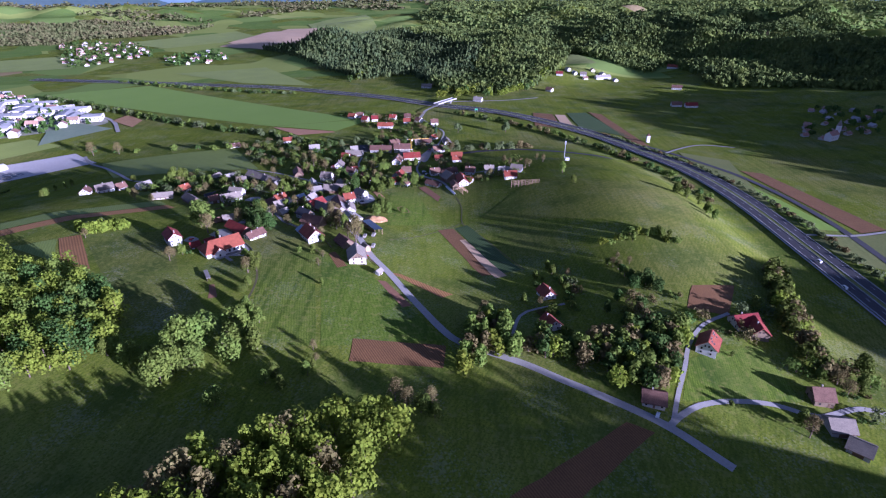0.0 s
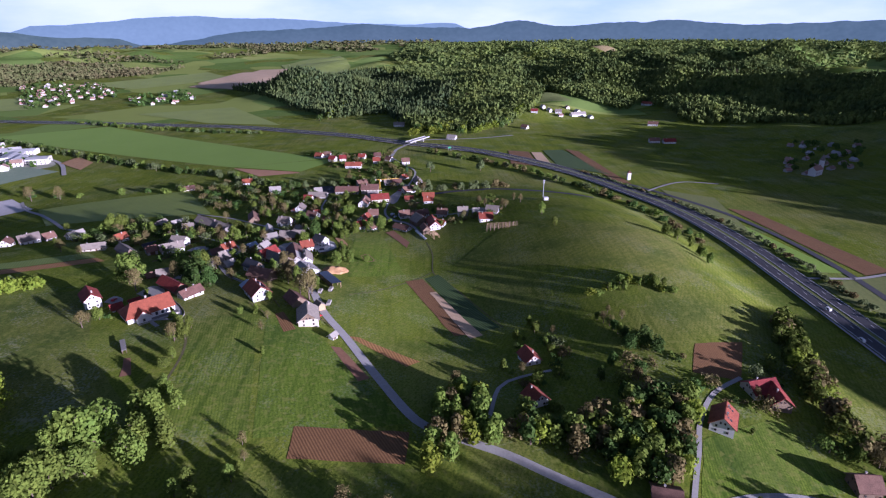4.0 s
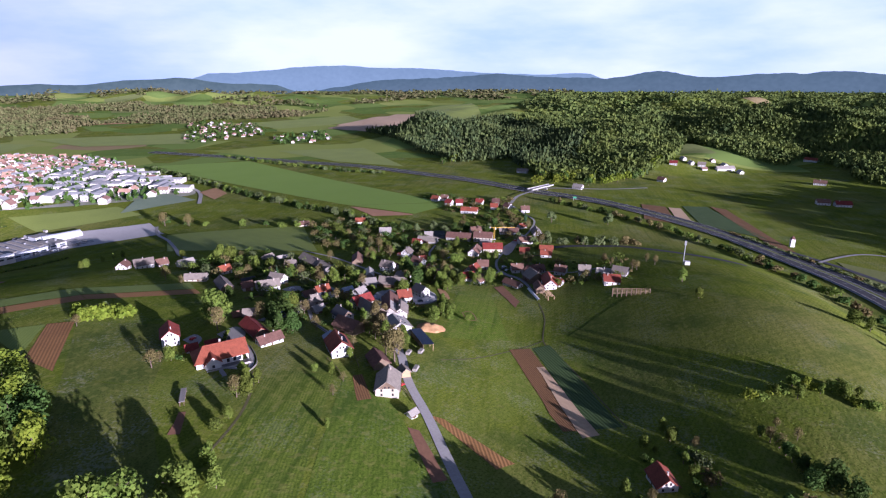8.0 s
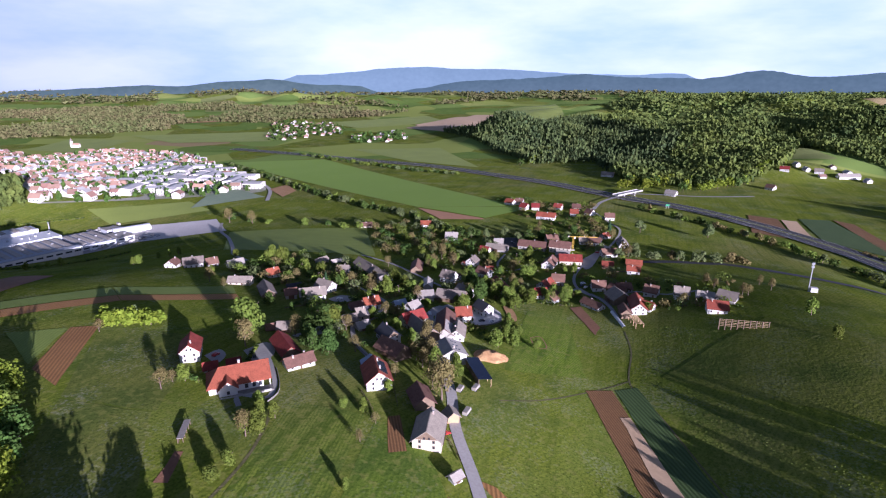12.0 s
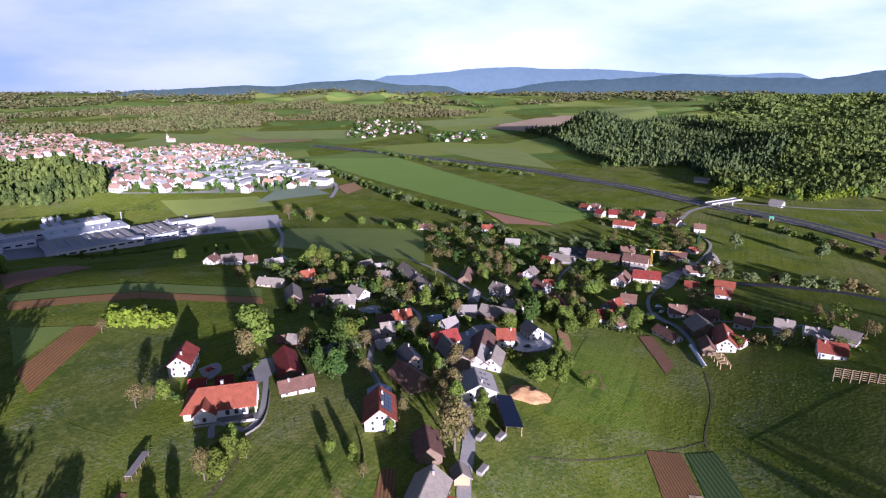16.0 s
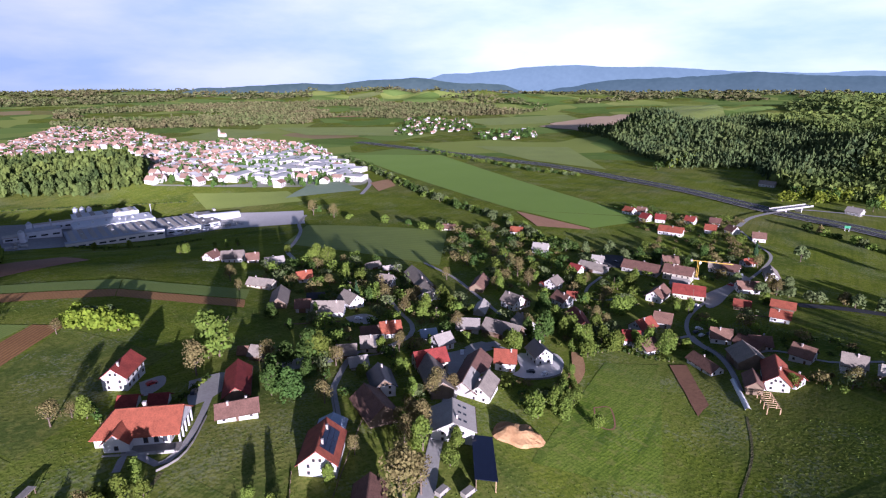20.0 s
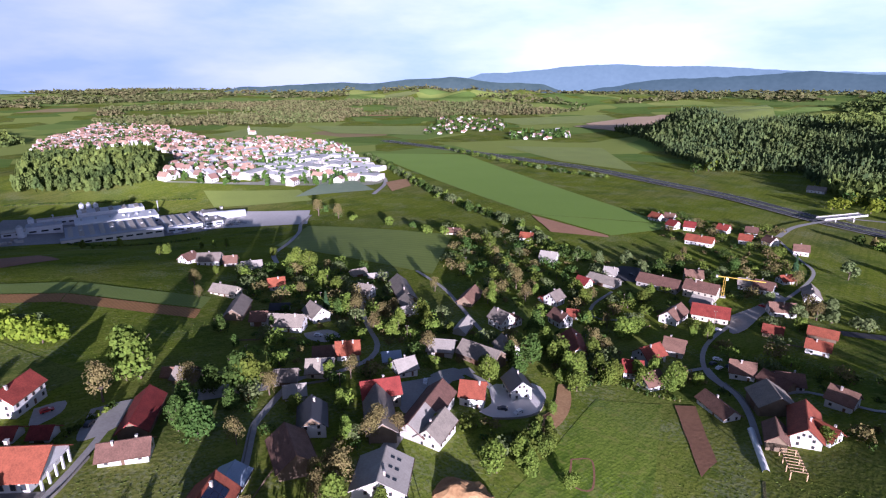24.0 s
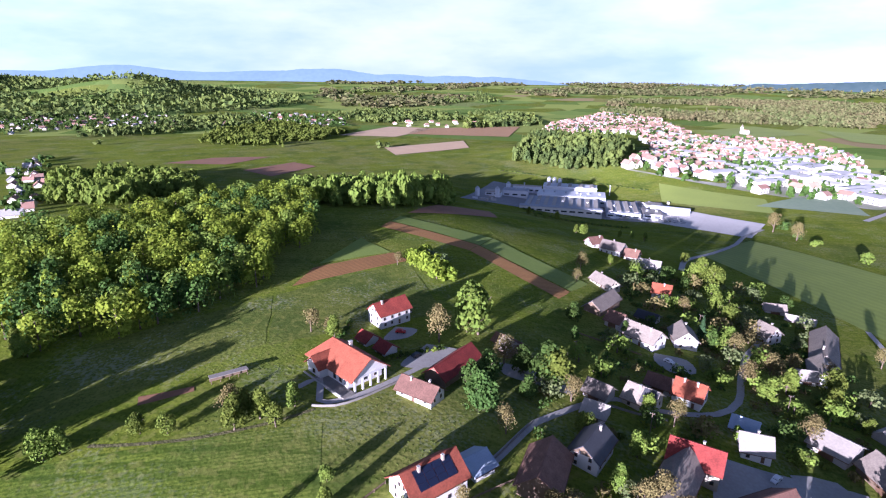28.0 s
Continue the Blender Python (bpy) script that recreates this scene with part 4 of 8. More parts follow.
road("lane_west", [(-88.9, 234.7), (-93.4, 238.6), (-99.4, 243.7), (-106.2, 249.4), (-109.2, 253.4), (-117.3, 266.9), (-119.5, 273.9), (-117, 279.9), (-115.5, 287), (-116.6, 299.1), (-123.1, 308.6), (-135.5, 316.6), (-149.7, 326.8), (-162, 339.2)], 1.9, M_LANE, "walled village lane")
road("lane_valley", [(-42.9, 590.9), (-26.5, 552), (-16.3, 525.4), (-21.4, 477.6), (-30.9, 444.6), (-37.4, 409.9), (-36.6, 388.3), (-30.3, 372.6), (-21.2, 365.8)], 1.7, M_LANE, "grey village street")
road("lane_north", [(-103.5, 345.9), (-114, 353), (-129.5, 364.2), (-149.3, 377.7), (-177.2, 390.5)], 1.9, M_LANE, "gravel lane down to the fields")
road("lane_terrace", [(-95.2, 304.9), (-94.1, 314.1), (-84.3, 315.7), (-73.8, 312.5), (-68.7, 315), (-70, 322.9)], 2.6, M_LANE, "paved terrace lane")
road("lane_row", [(-15.3, 363.5), (-3.3, 378.6), (13.5, 374.9), (29.6, 383.6)], 1.7, M_LANE, "narrow lane behind the houses")
road("road_bypass", [(1.3, 443.8), (19.3, 449.2), (39, 450.4), (59.1, 450), (130, 420)], 6, M_ASPHALT, "grey road along the willows")
road("road_bridge", [(-42.9, 590.9), (-38.4, 629.4), (-23.5, 666), (-6.5, 688.7), (60, 700), (110, 720)], 3.6, M_LANE, "pale road over the motorway", rise=1.5)
road("road_factory", [(-235.2, 346.6), (-257, 360.2), (-280.8, 386.7), (-310.6, 417.3), (-338.6, 440.7), (-358.4, 465.5)], 2.6, M_LANE, "pale lane to the factory")
road("road_town", [(-371.2, 549.9), (-405.2, 600.7), (-452.2, 638.5), (-542.6, 692.2)], 4.1, M_LANE, "road into the town")
road("road_right", [(235, 60), (238, 200), (243, 300), (232, 380), (205, 440), (180, 480)], 5, M_ASPHALT, "service road beside the motorway")
road("track_right", [(204.1, 274.4), (232.8, 273.7), (270.1, 281.8), (420, 330)], 2.4, M_LANE, "pale farm track")
road("track_valley", [(175.8, 442.5), (207.8, 472.7), (235.7, 488.1), (265.2, 480.5)], 2.3, M_LANE, "pale farm track")
road("track_meadow", [(28.4, 213.4), (19.6, 233.3), (8.1, 258.2), (-2.5, 278.4), (-2.7, 305.5), (-6.3, 324.5)], 0.7, M_TRACK, "worn wheel track in the grass", k=0.5)
road("track_meadow_cross", [(-45.1, 238.1), (-32.2, 247.9), (-17, 264.8), (-2.5, 280.8)], 0.7, M_TRACK, "worn wheel track in the grass", k=0.5)
road("track_slope", [(-98.9, 156.8), (-98.9, 165.8), (-100.4, 178.1), (-104.9, 191.7), (-109.9, 200.5)], 1, M_TRACK, "worn wheel track in the grass", k=0.5)
road("drive_bighouse", [(-117.6, 194.4), (-122.5, 199.8), (-113.1, 201.1), (-113.2, 205.7), (-116.5, 211.4), (-123.6, 219.4), (-131.1, 226.9), (-137.8, 234.3)], 1.7, M_LANE, "curved drive with a low wall")
MOTORWAY = [(197, 60), (201, 150), (203, 240), (203, 330), (193, 400), (170, 460), (140, 525), (96, 585), (40, 637), (-25, 672), (-102, 730), (-187, 775), (-285, 822), (-377, 840), (-496, 866), (-700, 900)]
road("lane_spur", [(-32.9, 378.8), (-35.9, 374.5), (-39.1, 368.4), (-41.2, 357.1)], 1.7, M_LANE, "paved spur to the houses")
road("lane_gardens", [(-88.4, 430.9), (-87.9, 408.2), (-82.3, 395.3), (-74.1, 398.1), (-69.5, 408)], 1.5, M_LANE, "curved garden lane")
road("lane_lower", [(-32.9, 378.8), (-27.9, 372), (-20.8, 364.7), (-14.9, 353.6), (-10.1, 339.3)], 1.9, M_LANE, "grey lane between the barns")
plot("paved_terrace", [(-74.2, 299.9), (-70, 300.7), (-66, 305.7), (-62.9, 313.2), (-65, 322.5), (-69.6, 327), (-73.6, 325.6), (-68.3, 320.3), (-70.6, 312.2), (-78.3, 318.9), (-79.8, 313.9), (-74.4, 306.6)], M_GRAVEL, "pale paved terrace round the new house", 2.2, "terrace")
plot("clay_bank", [(-61.8, 305.8), (-56.8, 306.1), (-55.4, 312.7), (-57.2, 323), (-62.2, 332.9), (-66.3, 333.4), (-62.4, 323.6), (-60.6, 315.1)], M_CLAY, "bank of orange clay below the terrace", 2, "bank")
plot("works_yard", [(-37.3, 437.1), (-30.9, 456.9), (-26.8, 478.1), (-21.8, 472.5), (-26.4, 451.7), (-29.5, 423.3), (-33.7, 417.2)], M_LANE, "pale works yard beside the red hall", 1.6, "yard")
plot("parking_yard", [(-93.5, 449.1), (-84.2, 453.2), (-87.8, 466.3), (-88.4, 475.2), (-98.1, 474.2), (-101.2, 467.3)], M_ASPHALT, "dark asphalt yard between the stores", 1.6, "yard")
plot("farm_yard", [(-100.7, 290.5), (-97.1, 299.6), (-93.2, 311.7), (-88.5, 312.8), (-90.1, 306.8), (-91.7, 298.7), (-86.3, 286.3), (-87.2, 282.6)], M_LANE, "grey paved farm yard", 1.6, "yard")
plot("house_yard", [(-146.5, 295.6), (-143.7, 304.4), (-136.2, 303.5), (-135.6, 295.9), (-141.9, 293.5)], M_LANE, "pale gravel yard behind the houses", 1.6, "yard")
plot("house_yard", [(-133.6, 246.2), (-131, 254.4), (-127.9, 262.7), (-120, 263.3), (-123.5, 253.8), (-127.5, 246.5)], M_LANE, "pale yard beside the barns", 1.6, "yard")
plot("house_yard", [(-151.6, 217.5), (-150.5, 224), (-144.9, 221.1), (-143.3, 214.4)], M_LANE, "pale paved yard beside the red house", 1.6, "yard")
plot("house_yard", [(-141.7, 226.7), (-138.4, 236.5), (-129.9, 230), (-129.4, 219.5)], M_LANE, "pale yard between house and barn", 1.6, "yard")

# ---- fields ----
field("ploughed_field", (-49.6, 135.8), (-12.7, 135), (-13.8, 121), (-49, 122.1), M_SOIL_ROWS, "reddish-brown ploughed field")
field("ploughed_field", (48.6, 98.1), (57.1, 94.6), (26.7, 67.6), (5.3, 66.5), M_SOIL_ROWS, "reddish-brown ploughed strip")
field("ploughed_strip", (-18.2, 265.7), (-8.7, 270.3), (15.6, 209.8), (5.6, 205.4), M_SOIL_ROWS, "brown ploughed strip")
field("pale_strip", (-5.1, 252.2), (-1.8, 253.7), (18.4, 206.6), (12.4, 203.0), M_SAND, "pale sandy strip", 2)
field("crop_strip", (-7.6, 270.8), (0.2, 276.3), (27, 213.5), (16.3, 210.1), M_CROP_ROWS, "dark green crop in rows")
field("ploughed_strip", (-214.7, 214.5), (-207.1, 221.1), (-179, 181.5), (-195.7, 185.8), M_SOIL_ROWS_W, "reddish-brown ploughed strip by the wood")
field("ploughed_plot", (105.5, 187.5), (127.7, 190.7), (113.3, 164.5), (95.8, 168.9), M_SOIL_ROWS, "brown ploughed plot")
field("crop_field", (-598, 762), (-478, 841), (-112, 588), (-204, 558), M_GRASS_DEEP, "wide green field of young cereal", 1.2)
field("crop_field", (-201, 558.5), (-112.5, 586), (-108, 570), (-130, 532), M_GRASS_DEEP, "green tongue of young cereal beside the bare field", 1.2)
field("bare_field", (-203, 554), (-132, 530), (-129, 526), (-166, 516), M_SOIL_DRY, "reddish-brown bare field", 1.6)
field("bare_field", (-576.9, 1460.9), (-497.8, 1763), (-368.4, 1755), (-430, 1325.7), M_SAND, "far pale brown field", 1.2)
field("bare_strip", (-257.3, 212), (-233.2, 251.7), (-225.2, 246.8), (-247.6, 208), M_SOIL_STRIP, "long reddish-brown strip across the slope")
field("bare_strip", (-233, 251.9), (-189.7, 281.7), (-182.6, 275.4), (-225, 247), M_SOIL_STRIP, "long reddish-brown strip across the slope")
field("crop_strip", (-269, 216), (-246.4, 260), (-233.8, 252.4), (-257.9, 212.5), M_CROP_LIGHT, "light green crop strip")
field("crop_strip", (-246, 260.3), (-200.5, 291.5), (-190.4, 282.3), (-233.5, 252.7), M_CROP_LIGHT, "light green crop strip")
field("crop_strip", (-229.8, 200.2), (-215.1, 213.6), (-199.4, 187.3), (-211.3, 192.4), M_CROP_LIGHT, "light green crop strip")
field("fallow_field", (-324.4, 237.9), (-334.1, 270.5), (-300.7, 270.7), (-278.3, 220.1), M_SOIL, "dark brown fallow strip")
field("bare_plot", (-73.3, 208.3), (-70.3, 210.8), (-61.8, 196.1), (-66, 192.9), M_SOIL_ROWS, "small dug vegetable plot")
field("bare_plot", (-119.3, 170.6), (-117.3, 171.4), (-112.2, 160.5), (-115.7, 159.2), M_SOIL, "narrow strip of bare soil")
field("dry_strip", (-40.4, 194.8), (-35.4, 194.7), (-9.5, 179.3), (-14.7, 174.2), M_SOIL_STRIP, "dry reddish strip beside the lane")
field("bare_plot", (-45.5, 184.6), (-41.6, 184.6), (-28.2, 164.1), (-32.2, 161.5), M_SOIL, "brown strip beside the lane")
field("dug_plot", (-34.2, 347), (-29.1, 350.1), (-17.3, 326.3), (-19.1, 318), M_SOIL, "brown dug garden strip")
field("bare_field", (91, 631.7), (113.9, 623.9), (112.1, 552.1), (84.3, 564.1), M_SOIL_ROWS, "brown ploughed field")
field("pale_field", (116.3, 621.9), (127.9, 619.6), (126.5, 556.1), (113.7, 550.4), M_SAND, "pale field")
field("crop_field", (131.8, 631.1), (155.6, 634.1), (175.8, 515.7), (132.2, 555.5), M_CROP_ROWS, "green crop in rows")
field("ploughed_strip", (159.2, 637.6), (172.2, 624.9), (184.1, 480.7), (172.2, 486.3), M_SOIL_ROWS, "brown ploughed strip")
field("bare_field", (236.1, 407.6), (251.8, 400.9), (272.7, 285.5), (252.7, 279.2), M_SOIL_ROWS, "brown ploughed strip beyond the motorway")
field("dry_meadow", (214.2, 266.9), (268.2, 279.1), (231.2, 227.4), (217, 238.8), M_GRASS_DRY, "dry grass verge")
field("dry_meadow", (203.9, 462.5), (240.1, 437.4), (210.2, 285.1), (200.5, 317.7), M_GRASS_DRY, "dry grass verge beside the motorway")
field("crop_field", (220.8, 395.3), (225.6, 367.3), (241.6, 281.7), (220.1, 282.9), M_GRASS_DEEP, "green field beyond the motorway")
field("gravel_lot", (-430.7, 388.8), (-333.4, 442), (-375.2, 477.9), (-468.6, 431.1), M_GRAVEL, "wide pale gravel yard")
field("fenced_pitch", (-428.9, 503.1), (-384.8, 564.8), (-441.9, 590.2), (-451, 552.7), M_PITCH, "grey-green fenced sports pitch", 2)
field("sand_pit", (-405.2, 600.7), (-403, 631.8), (-370.2, 601.7), (-365.3, 568.7), M_CLAY, "reddish bare yard", 2)
field("pale_field", (-924.5, 102.4), (-1083.7, 178.9), (-1058.2, 264.5), (-906.6, 194.9), M_SAND, "far pale brown field")
field("pale_field", (-951.8, 212.6), (-1054.9, 232.6), (-1111.3, 435), (-921.1, 380.8), M_CLAY, "far orange-brown field")
field("pale_field", (-770.3, 183.4), (-857.1, 300.2), (-770.6, 300.4), (-699, 201), M_SAND, "far pale brown field")
field("bare_field", (-618.9, -48.7), (-664.2, -9.5), (-676.6, 52.9), (-612.9, 19.8), M_SOIL, "far brown field")
field("bare_field", (-573.9, 49.1), (-632.7, 88.6), (-604.7, 118.4), (-533.5, 87.4), M_SOIL, "far brown field")
field("bare_field", (-1199.4, 1285.5), (-1128.5, 1347), (-1071.1, 1481.9), (-1192.6, 1522), M_CLAY, "far orange clearing", 1.5)
field("pale_field", (-567.8, 1377.5), (-536.5, 1700.2), (-387, 1790.4), (-261.5, 1174.6), M_SAND, "far pale orange field", 1.2)
field("far_meadow", (-472.7, 1916.3), (-325.6, 2255.2), (-233, 1810), (-245.1, 1192), M_GRASS_LIGHT, "far light green meadow")
field("far_meadow", (-494.7, 966.2), (-354.4, 1036.1), (-220.9, 835.7), (-339.9, 864.6), M_GRASS_LIGHT, "light green meadow beyond the motorway", 0.8)
field("far_meadow", (-513.8, 458.2), (-450.1, 524.6), (-404.9, 504.1), (-465.4, 441.1), M_GRASS_LIGHT, "light green meadow behind the factory", 0.8)
field("mown_field", (-280, 376), (-326, 437), (-215, 470), (-168, 392), M_MOWN_STRIPES, "green field mown in parallel stripes", 0.8)
field("far_meadow", (-1081.4, 1025.8), (-786.5, 1249.3), (-722.2, 1034.9), (-888.5, 947.9), M_GRASS_LIGHT, "far light green meadow")
field("far_meadow", (-845.3, 1443.9), (-641.7, 1724.6), (-524.9, 1553.3), (-684.8, 1348.3), M_GRASS_LIGHT, "far light green meadow")
field("far_meadow", (-1057.4, 773.6), (-1150.8, 941.4), (-999.3, 955.8), (-926, 777.5), M_GRASS_LIGHT, "far light green meadow")

for nm, k, corners, material, words in (
    ("flower_meadow", 0.55, ((-206, 221), (-163, 233), (-139, 183), (-172, 178)), M_MEADOW_FLOWER, "meadow dotted with pale flowers below the hilltop wood"),
    ("flower_meadow", 0.50, ((-171, 177), (-140, 182), (-98, 134), (-141, 136)), M_MEADOW_FLOWER, "grey-green meadow dotted with pale flowers"),
    ("mown_meadow", 0.45, ((-90, 131), (-105, 203), (-80, 206), (-62.6, 129.5)), M_MEADOW_MOWN, "mown meadow with faint parallel lines"),
    ("rich_meadow", 0.45, ((-61.2, 130), (-76, 205), (-57, 200), (-13, 139)), M_MEADOW_RICH, "deep green meadow beside the lane"),
    ("fresh_meadow", 0.45, ((-49, 262), (-54, 334), (-37, 345), (-19, 276)), M_MEADOW_YOUNG, "fresh green meadow with mown lines below the terrace"),
    ("hill_pasture", 0.45, ((9, 286), (54, 340), (139, 300), (133, 236)), M_MEADOW_HILL, "yellow-green pasture on the round hill"),
    ("house_lawn", 0.45, ((72, 110), (84, 134), (118, 146), (118, 114)), M_MEADOW_YOUNG, "bright green lawn below the farm"),
):
    field(nm, *corners, material, words, k, "meadow")

# ---- village houses ----
house(-155.6, 215.6, 128, 10.8, 6.6, 7.1, M_ROOF_RED, M_PLASTER, "white two-storey house with red roof and wooden balcony", balcony=True)
house(-115.8, 224.5, 54, 9.9, 5.6, 4.2, M_ROOF_BROWN, M_PLASTER, "low white outbuilding with brown tile roof", chimneys=2)
barn(-127.5, 233.1, -39, 15.8, 6.4, 5.0, M_ROOF_RED, M_BOARD, "timber barn under a red tile roof")
house(-85.5, 225.6, -55, 11.9, 8.4, 7.1, M_ROOF_ORANGE, M_PLASTER, "white two-storey house with orange roof and solar panels", solar=1, chimneys=2)
house(-58.2, 204.7, -77, 11.5, 8.4, 6.7, M_ROOF_GREY, M_CREAM, "tall house under a grey slate roof", board_gable=True)
barn(-55.6, 217.2, -52, 3.8, 4.0, 3.9, M_ROOF_GREY, M_TIMBER, "small timber hut with a grey roof")
barn(-67.3, 221.2, -53, 9.5, 6.4, 5.0, M_ROOF_BROWN, M_BOARD, "old timber barn under a dark roof")
house(-70.1, 257.6, -56, 10.6, 11.2, 6.3, M_ROOF_PALE, M_PLASTER, "white house under a wide pale sheet roof", eaves=3.6, roof_windows=6)
barn(-81.3, 285.5, -73, 22.4, 7.6, 5.9, M_ROOF_BROWN, M_GREYWALL, "long old farm building with brown patched roof", patch=(1, M_ROOF_PALE, "pale renewed half of the roof"))
house(-74.4, 281.2, -76, 10.2, 6.4, 5.5, M_ROOF_GREY, M_PLASTER, "white cottage with grey slate roof")
house(-78.7, 303.4, 27, 6.8, 7.2, 6.7, M_ROOF_ORANGE, M_PLASTER, "white two-storey house with orange roof")
house(-72.8, 318.2, -38, 7.9, 6.4, 6.3, M_ROOF_DARK, M_PLASTER, "new white house with anthracite roof")
house(-95.6, 282.5, 55, 10.1, 7.2, 6.7, M_ROOF_RED, M_CREAM, "cream house under a red roof")
barn(-87.8, 274.4, -40, 17.8, 6.8, 5.9, M_ROOF_GREY, M_BOARD, "old barn with weathered grey roof")
barn(-89.7, 248.6, -25, 12.3, 8.0, 5.9, M_ROOF_BROWN, M_BOARD, "old barn with rusty brown roof")
house(-97.2, 260.4, -39, 9.5, 6.4, 5.9, M_ROOF_DARK, M_PLASTER, "old house with dark slate roof", board_gable=True)
house(-118.4, 280.2, 44, 7.4, 7.2, 5.0, M_ROOF_GREY, M_CREAM, "farm building with tan and grey roof", patch=(-1, M_ROOF_DARK, "dark half of the roof"))
barn(-120.3, 269.6, 43, 5.9, 5.6, 4.2, M_ROOF_GREY, M_GREYWALL, "long low stable with grey roof")
barn(-112.3, 266.4, 54, 5.3, 5.6, 3.5, M_ROOF_PALE, M_GREYWALL, "low shed with pale roof")
house(-122.3, 294.6, 48, 7.0, 7.2, 5.5, M_ROOF_ORANGE, M_PLASTER, "white house with orange tile roof and two chimneys", chimneys=2)
barn(-111.1, 303.0, 50, 5.3, 5.6, 3.4, M_ROOF_BLUE, M_GREYWALL, "shed with blue sheet roof")
house(-103.0, 300.4, 67, 6.1, 6.4, 5.0, M_ROOF_PALE, M_PLASTER, "white house with pale grey roof")
house(-104.6, 358.8, -14, 7.7, 7.2, 6.7, M_ROOF_GREY, M_PLASTER, "white two-storey house with grey roof")
house(-102.0, 363.8, -8, 4.6, 4.8, 4.2, M_ROOF_BROWN, M_PLASTER, "low annex with brown roof")
house(-88.8, 337.9, -29, 7.9, 6.4, 6.3, M_ROOF_GREY, M_PLASTER, "house with dark grey roof")
barn(-92.4, 327.2, 1, 14.6, 8.4, 5.9, M_ROOF_GREY, M_BOARD, "long barn with dark grey roof")
barn(-105.4, 322.1, 29, 8.4, 8.8, 4.6, M_ROOF_PALE, M_GREYWALL, "barn with pale worn roof")
barn(-130.1, 372.4, 108, 14.9, 6.4, 5.0, M_ROOF_BROWN, M_BOARD, "barn with brown and pale roof")
barn(-111.9, 343.3, 109, 11.1, 4.8, 3.8, M_ROOF_PALE, M_GREYWALL, "small shed with pale roof")
house(-102.1, 398.2, 84, 7.1, 6.4, 5.9, M_ROOF_GREY, M_PLASTER, "white house with dark roof")
barn(-107.0, 397.2, 72, 3.0, 3.2, 2.7, M_ROOF_RED, M_PLASTER, "little hut with red roof")
house(-89.0, 378.6, -25, 7.7, 6.4, 5.9, M_ROOF_BROWN, M_PLASTER, "white house with dark red roof")
barn(-88.3, 389.0, 22, 4.6, 4.8, 3.8, M_ROOF_ORANGE, M_PLASTER, "small annex with orange roof")
house(-74.2, 361.0, -54, 16.1, 6.4, 5.0, M_ROOF_ORANGE, M_PLASTER, "house with orange roof")
house(-50.8, 372.2, 67, 9.1, 7.2, 5.9, M_ROOF_ORANGE, M_PLASTER, "white house with orange roof")
house(-51.4, 357.5, 26, 6.1, 6.4, 5.5, M_ROOF_RED, M_PLASTER, "white house with red roof")
house(-44.5, 354.2, 62, 6.8, 7.2, 5.0, M_ROOF_BROWN, M_PLASTER, "white house with dark red roof")
house(-45.5, 384.1, 7, 6.8, 7.2, 5.9, M_ROOF_BROWN, M_GREYWALL, "house with dark brown roof")
house(-55.5, 416.5, 85, 12.9, 7.2, 5.9, M_ROOF_BROWN, M_PLASTER, "white house with pinkish brown roof")
house(-44.0, 428.5, 11, 14.0, 10.4, 5.9, M_ROOF_RED, M_CREAM, "long hall under a bright red roof")
barn(-50.5, 440.6, -4, 7.7, 7.2, 4.6, M_ROOF_PALE, M_GREYWALL, "low store with pale roof")
house(-73.4, 452.9, -2, 19.2, 8.8, 5.9, M_ROOF_BROWN, M_GREYWALL, "long workshop with brown roof", windows=True)
house(-54.0, 452.8, -1, 14.1, 8.0, 7.6, M_ROOF_BROWN, M_CREAM, "three-storey cream apartment house")
house(-62.9, 472.1, 25, 8.0, 7.2, 6.7, M_ROOF_BROWN, M_CREAM, "house with brown roof")
barn(-96.2, 439.6, -5, 14.8, 8.0, 4.6, M_ROOF_GREY, M_GREYWALL, "long low store with grey roof")
house(-98.4, 453.4, 11, 6.1, 6.4, 5.0, M_ROOF_PALE, M_PLASTER, "white house with pale roof")
house(-102.4, 429.4, -12, 6.1, 6.4, 5.0, M_ROOF_RED, M_PLASTER, "white house with red roof")
house(-32.0, 478.8, -5, 7.9, 7.2, 5.9, M_ROOF_BROWN, M_PLASTER, "house with brown roof")
house(-40.5, 479.6, 14, 6.1, 6.4, 5.0, M_ROOF_GREY, M_PLASTER, "house with grey roof")
house(-26.4, 501.2, 50, 6.2, 5.6, 4.2, M_ROOF_ORANGE, M_PLASTER, "low house with orange roof")
house(-13.1, 483.2, -78, 12.7, 6.4, 5.5, M_ROOF_GREY, M_PLASTER, "white house with grey roof")
house(-21.1, 452.8, 26, 9.9, 7.2, 5.5, M_ROOF_BROWN, M_PLASTER, "house with dark red roof")
barn(-20.0, 425.5, 4, 6.5, 6.4, 4.2, M_ROOF_ORANGE, M_BOARD, "barn with orange roof")
house(-4.2, 416.6, 2, 7.4, 5.6, 5.0, M_ROOF_ORANGE, M_PLASTER, "white and blue house with orange roof")
barn(-4.2, 433.8, 1, 9.3, 5.6, 4.2, M_ROOF_ORANGE, M_BOARD, "low barn with orange roof")
house(-22.4, 380.1, 15, 7.3, 7.2, 5.5, M_ROOF_BROWN, M_PLASTER, "house with dark red roof")
house(-9.0, 381.0, 22, 7.5, 7.2, 4.6, M_ROOF_BROWN, M_PLASTER, "long house with dark red roof")
barn(-11.7, 377.6, -26, 9.2, 6.4, 4.2, M_ROOF_BROWN, M_BOARD, "barn with dark red roof")
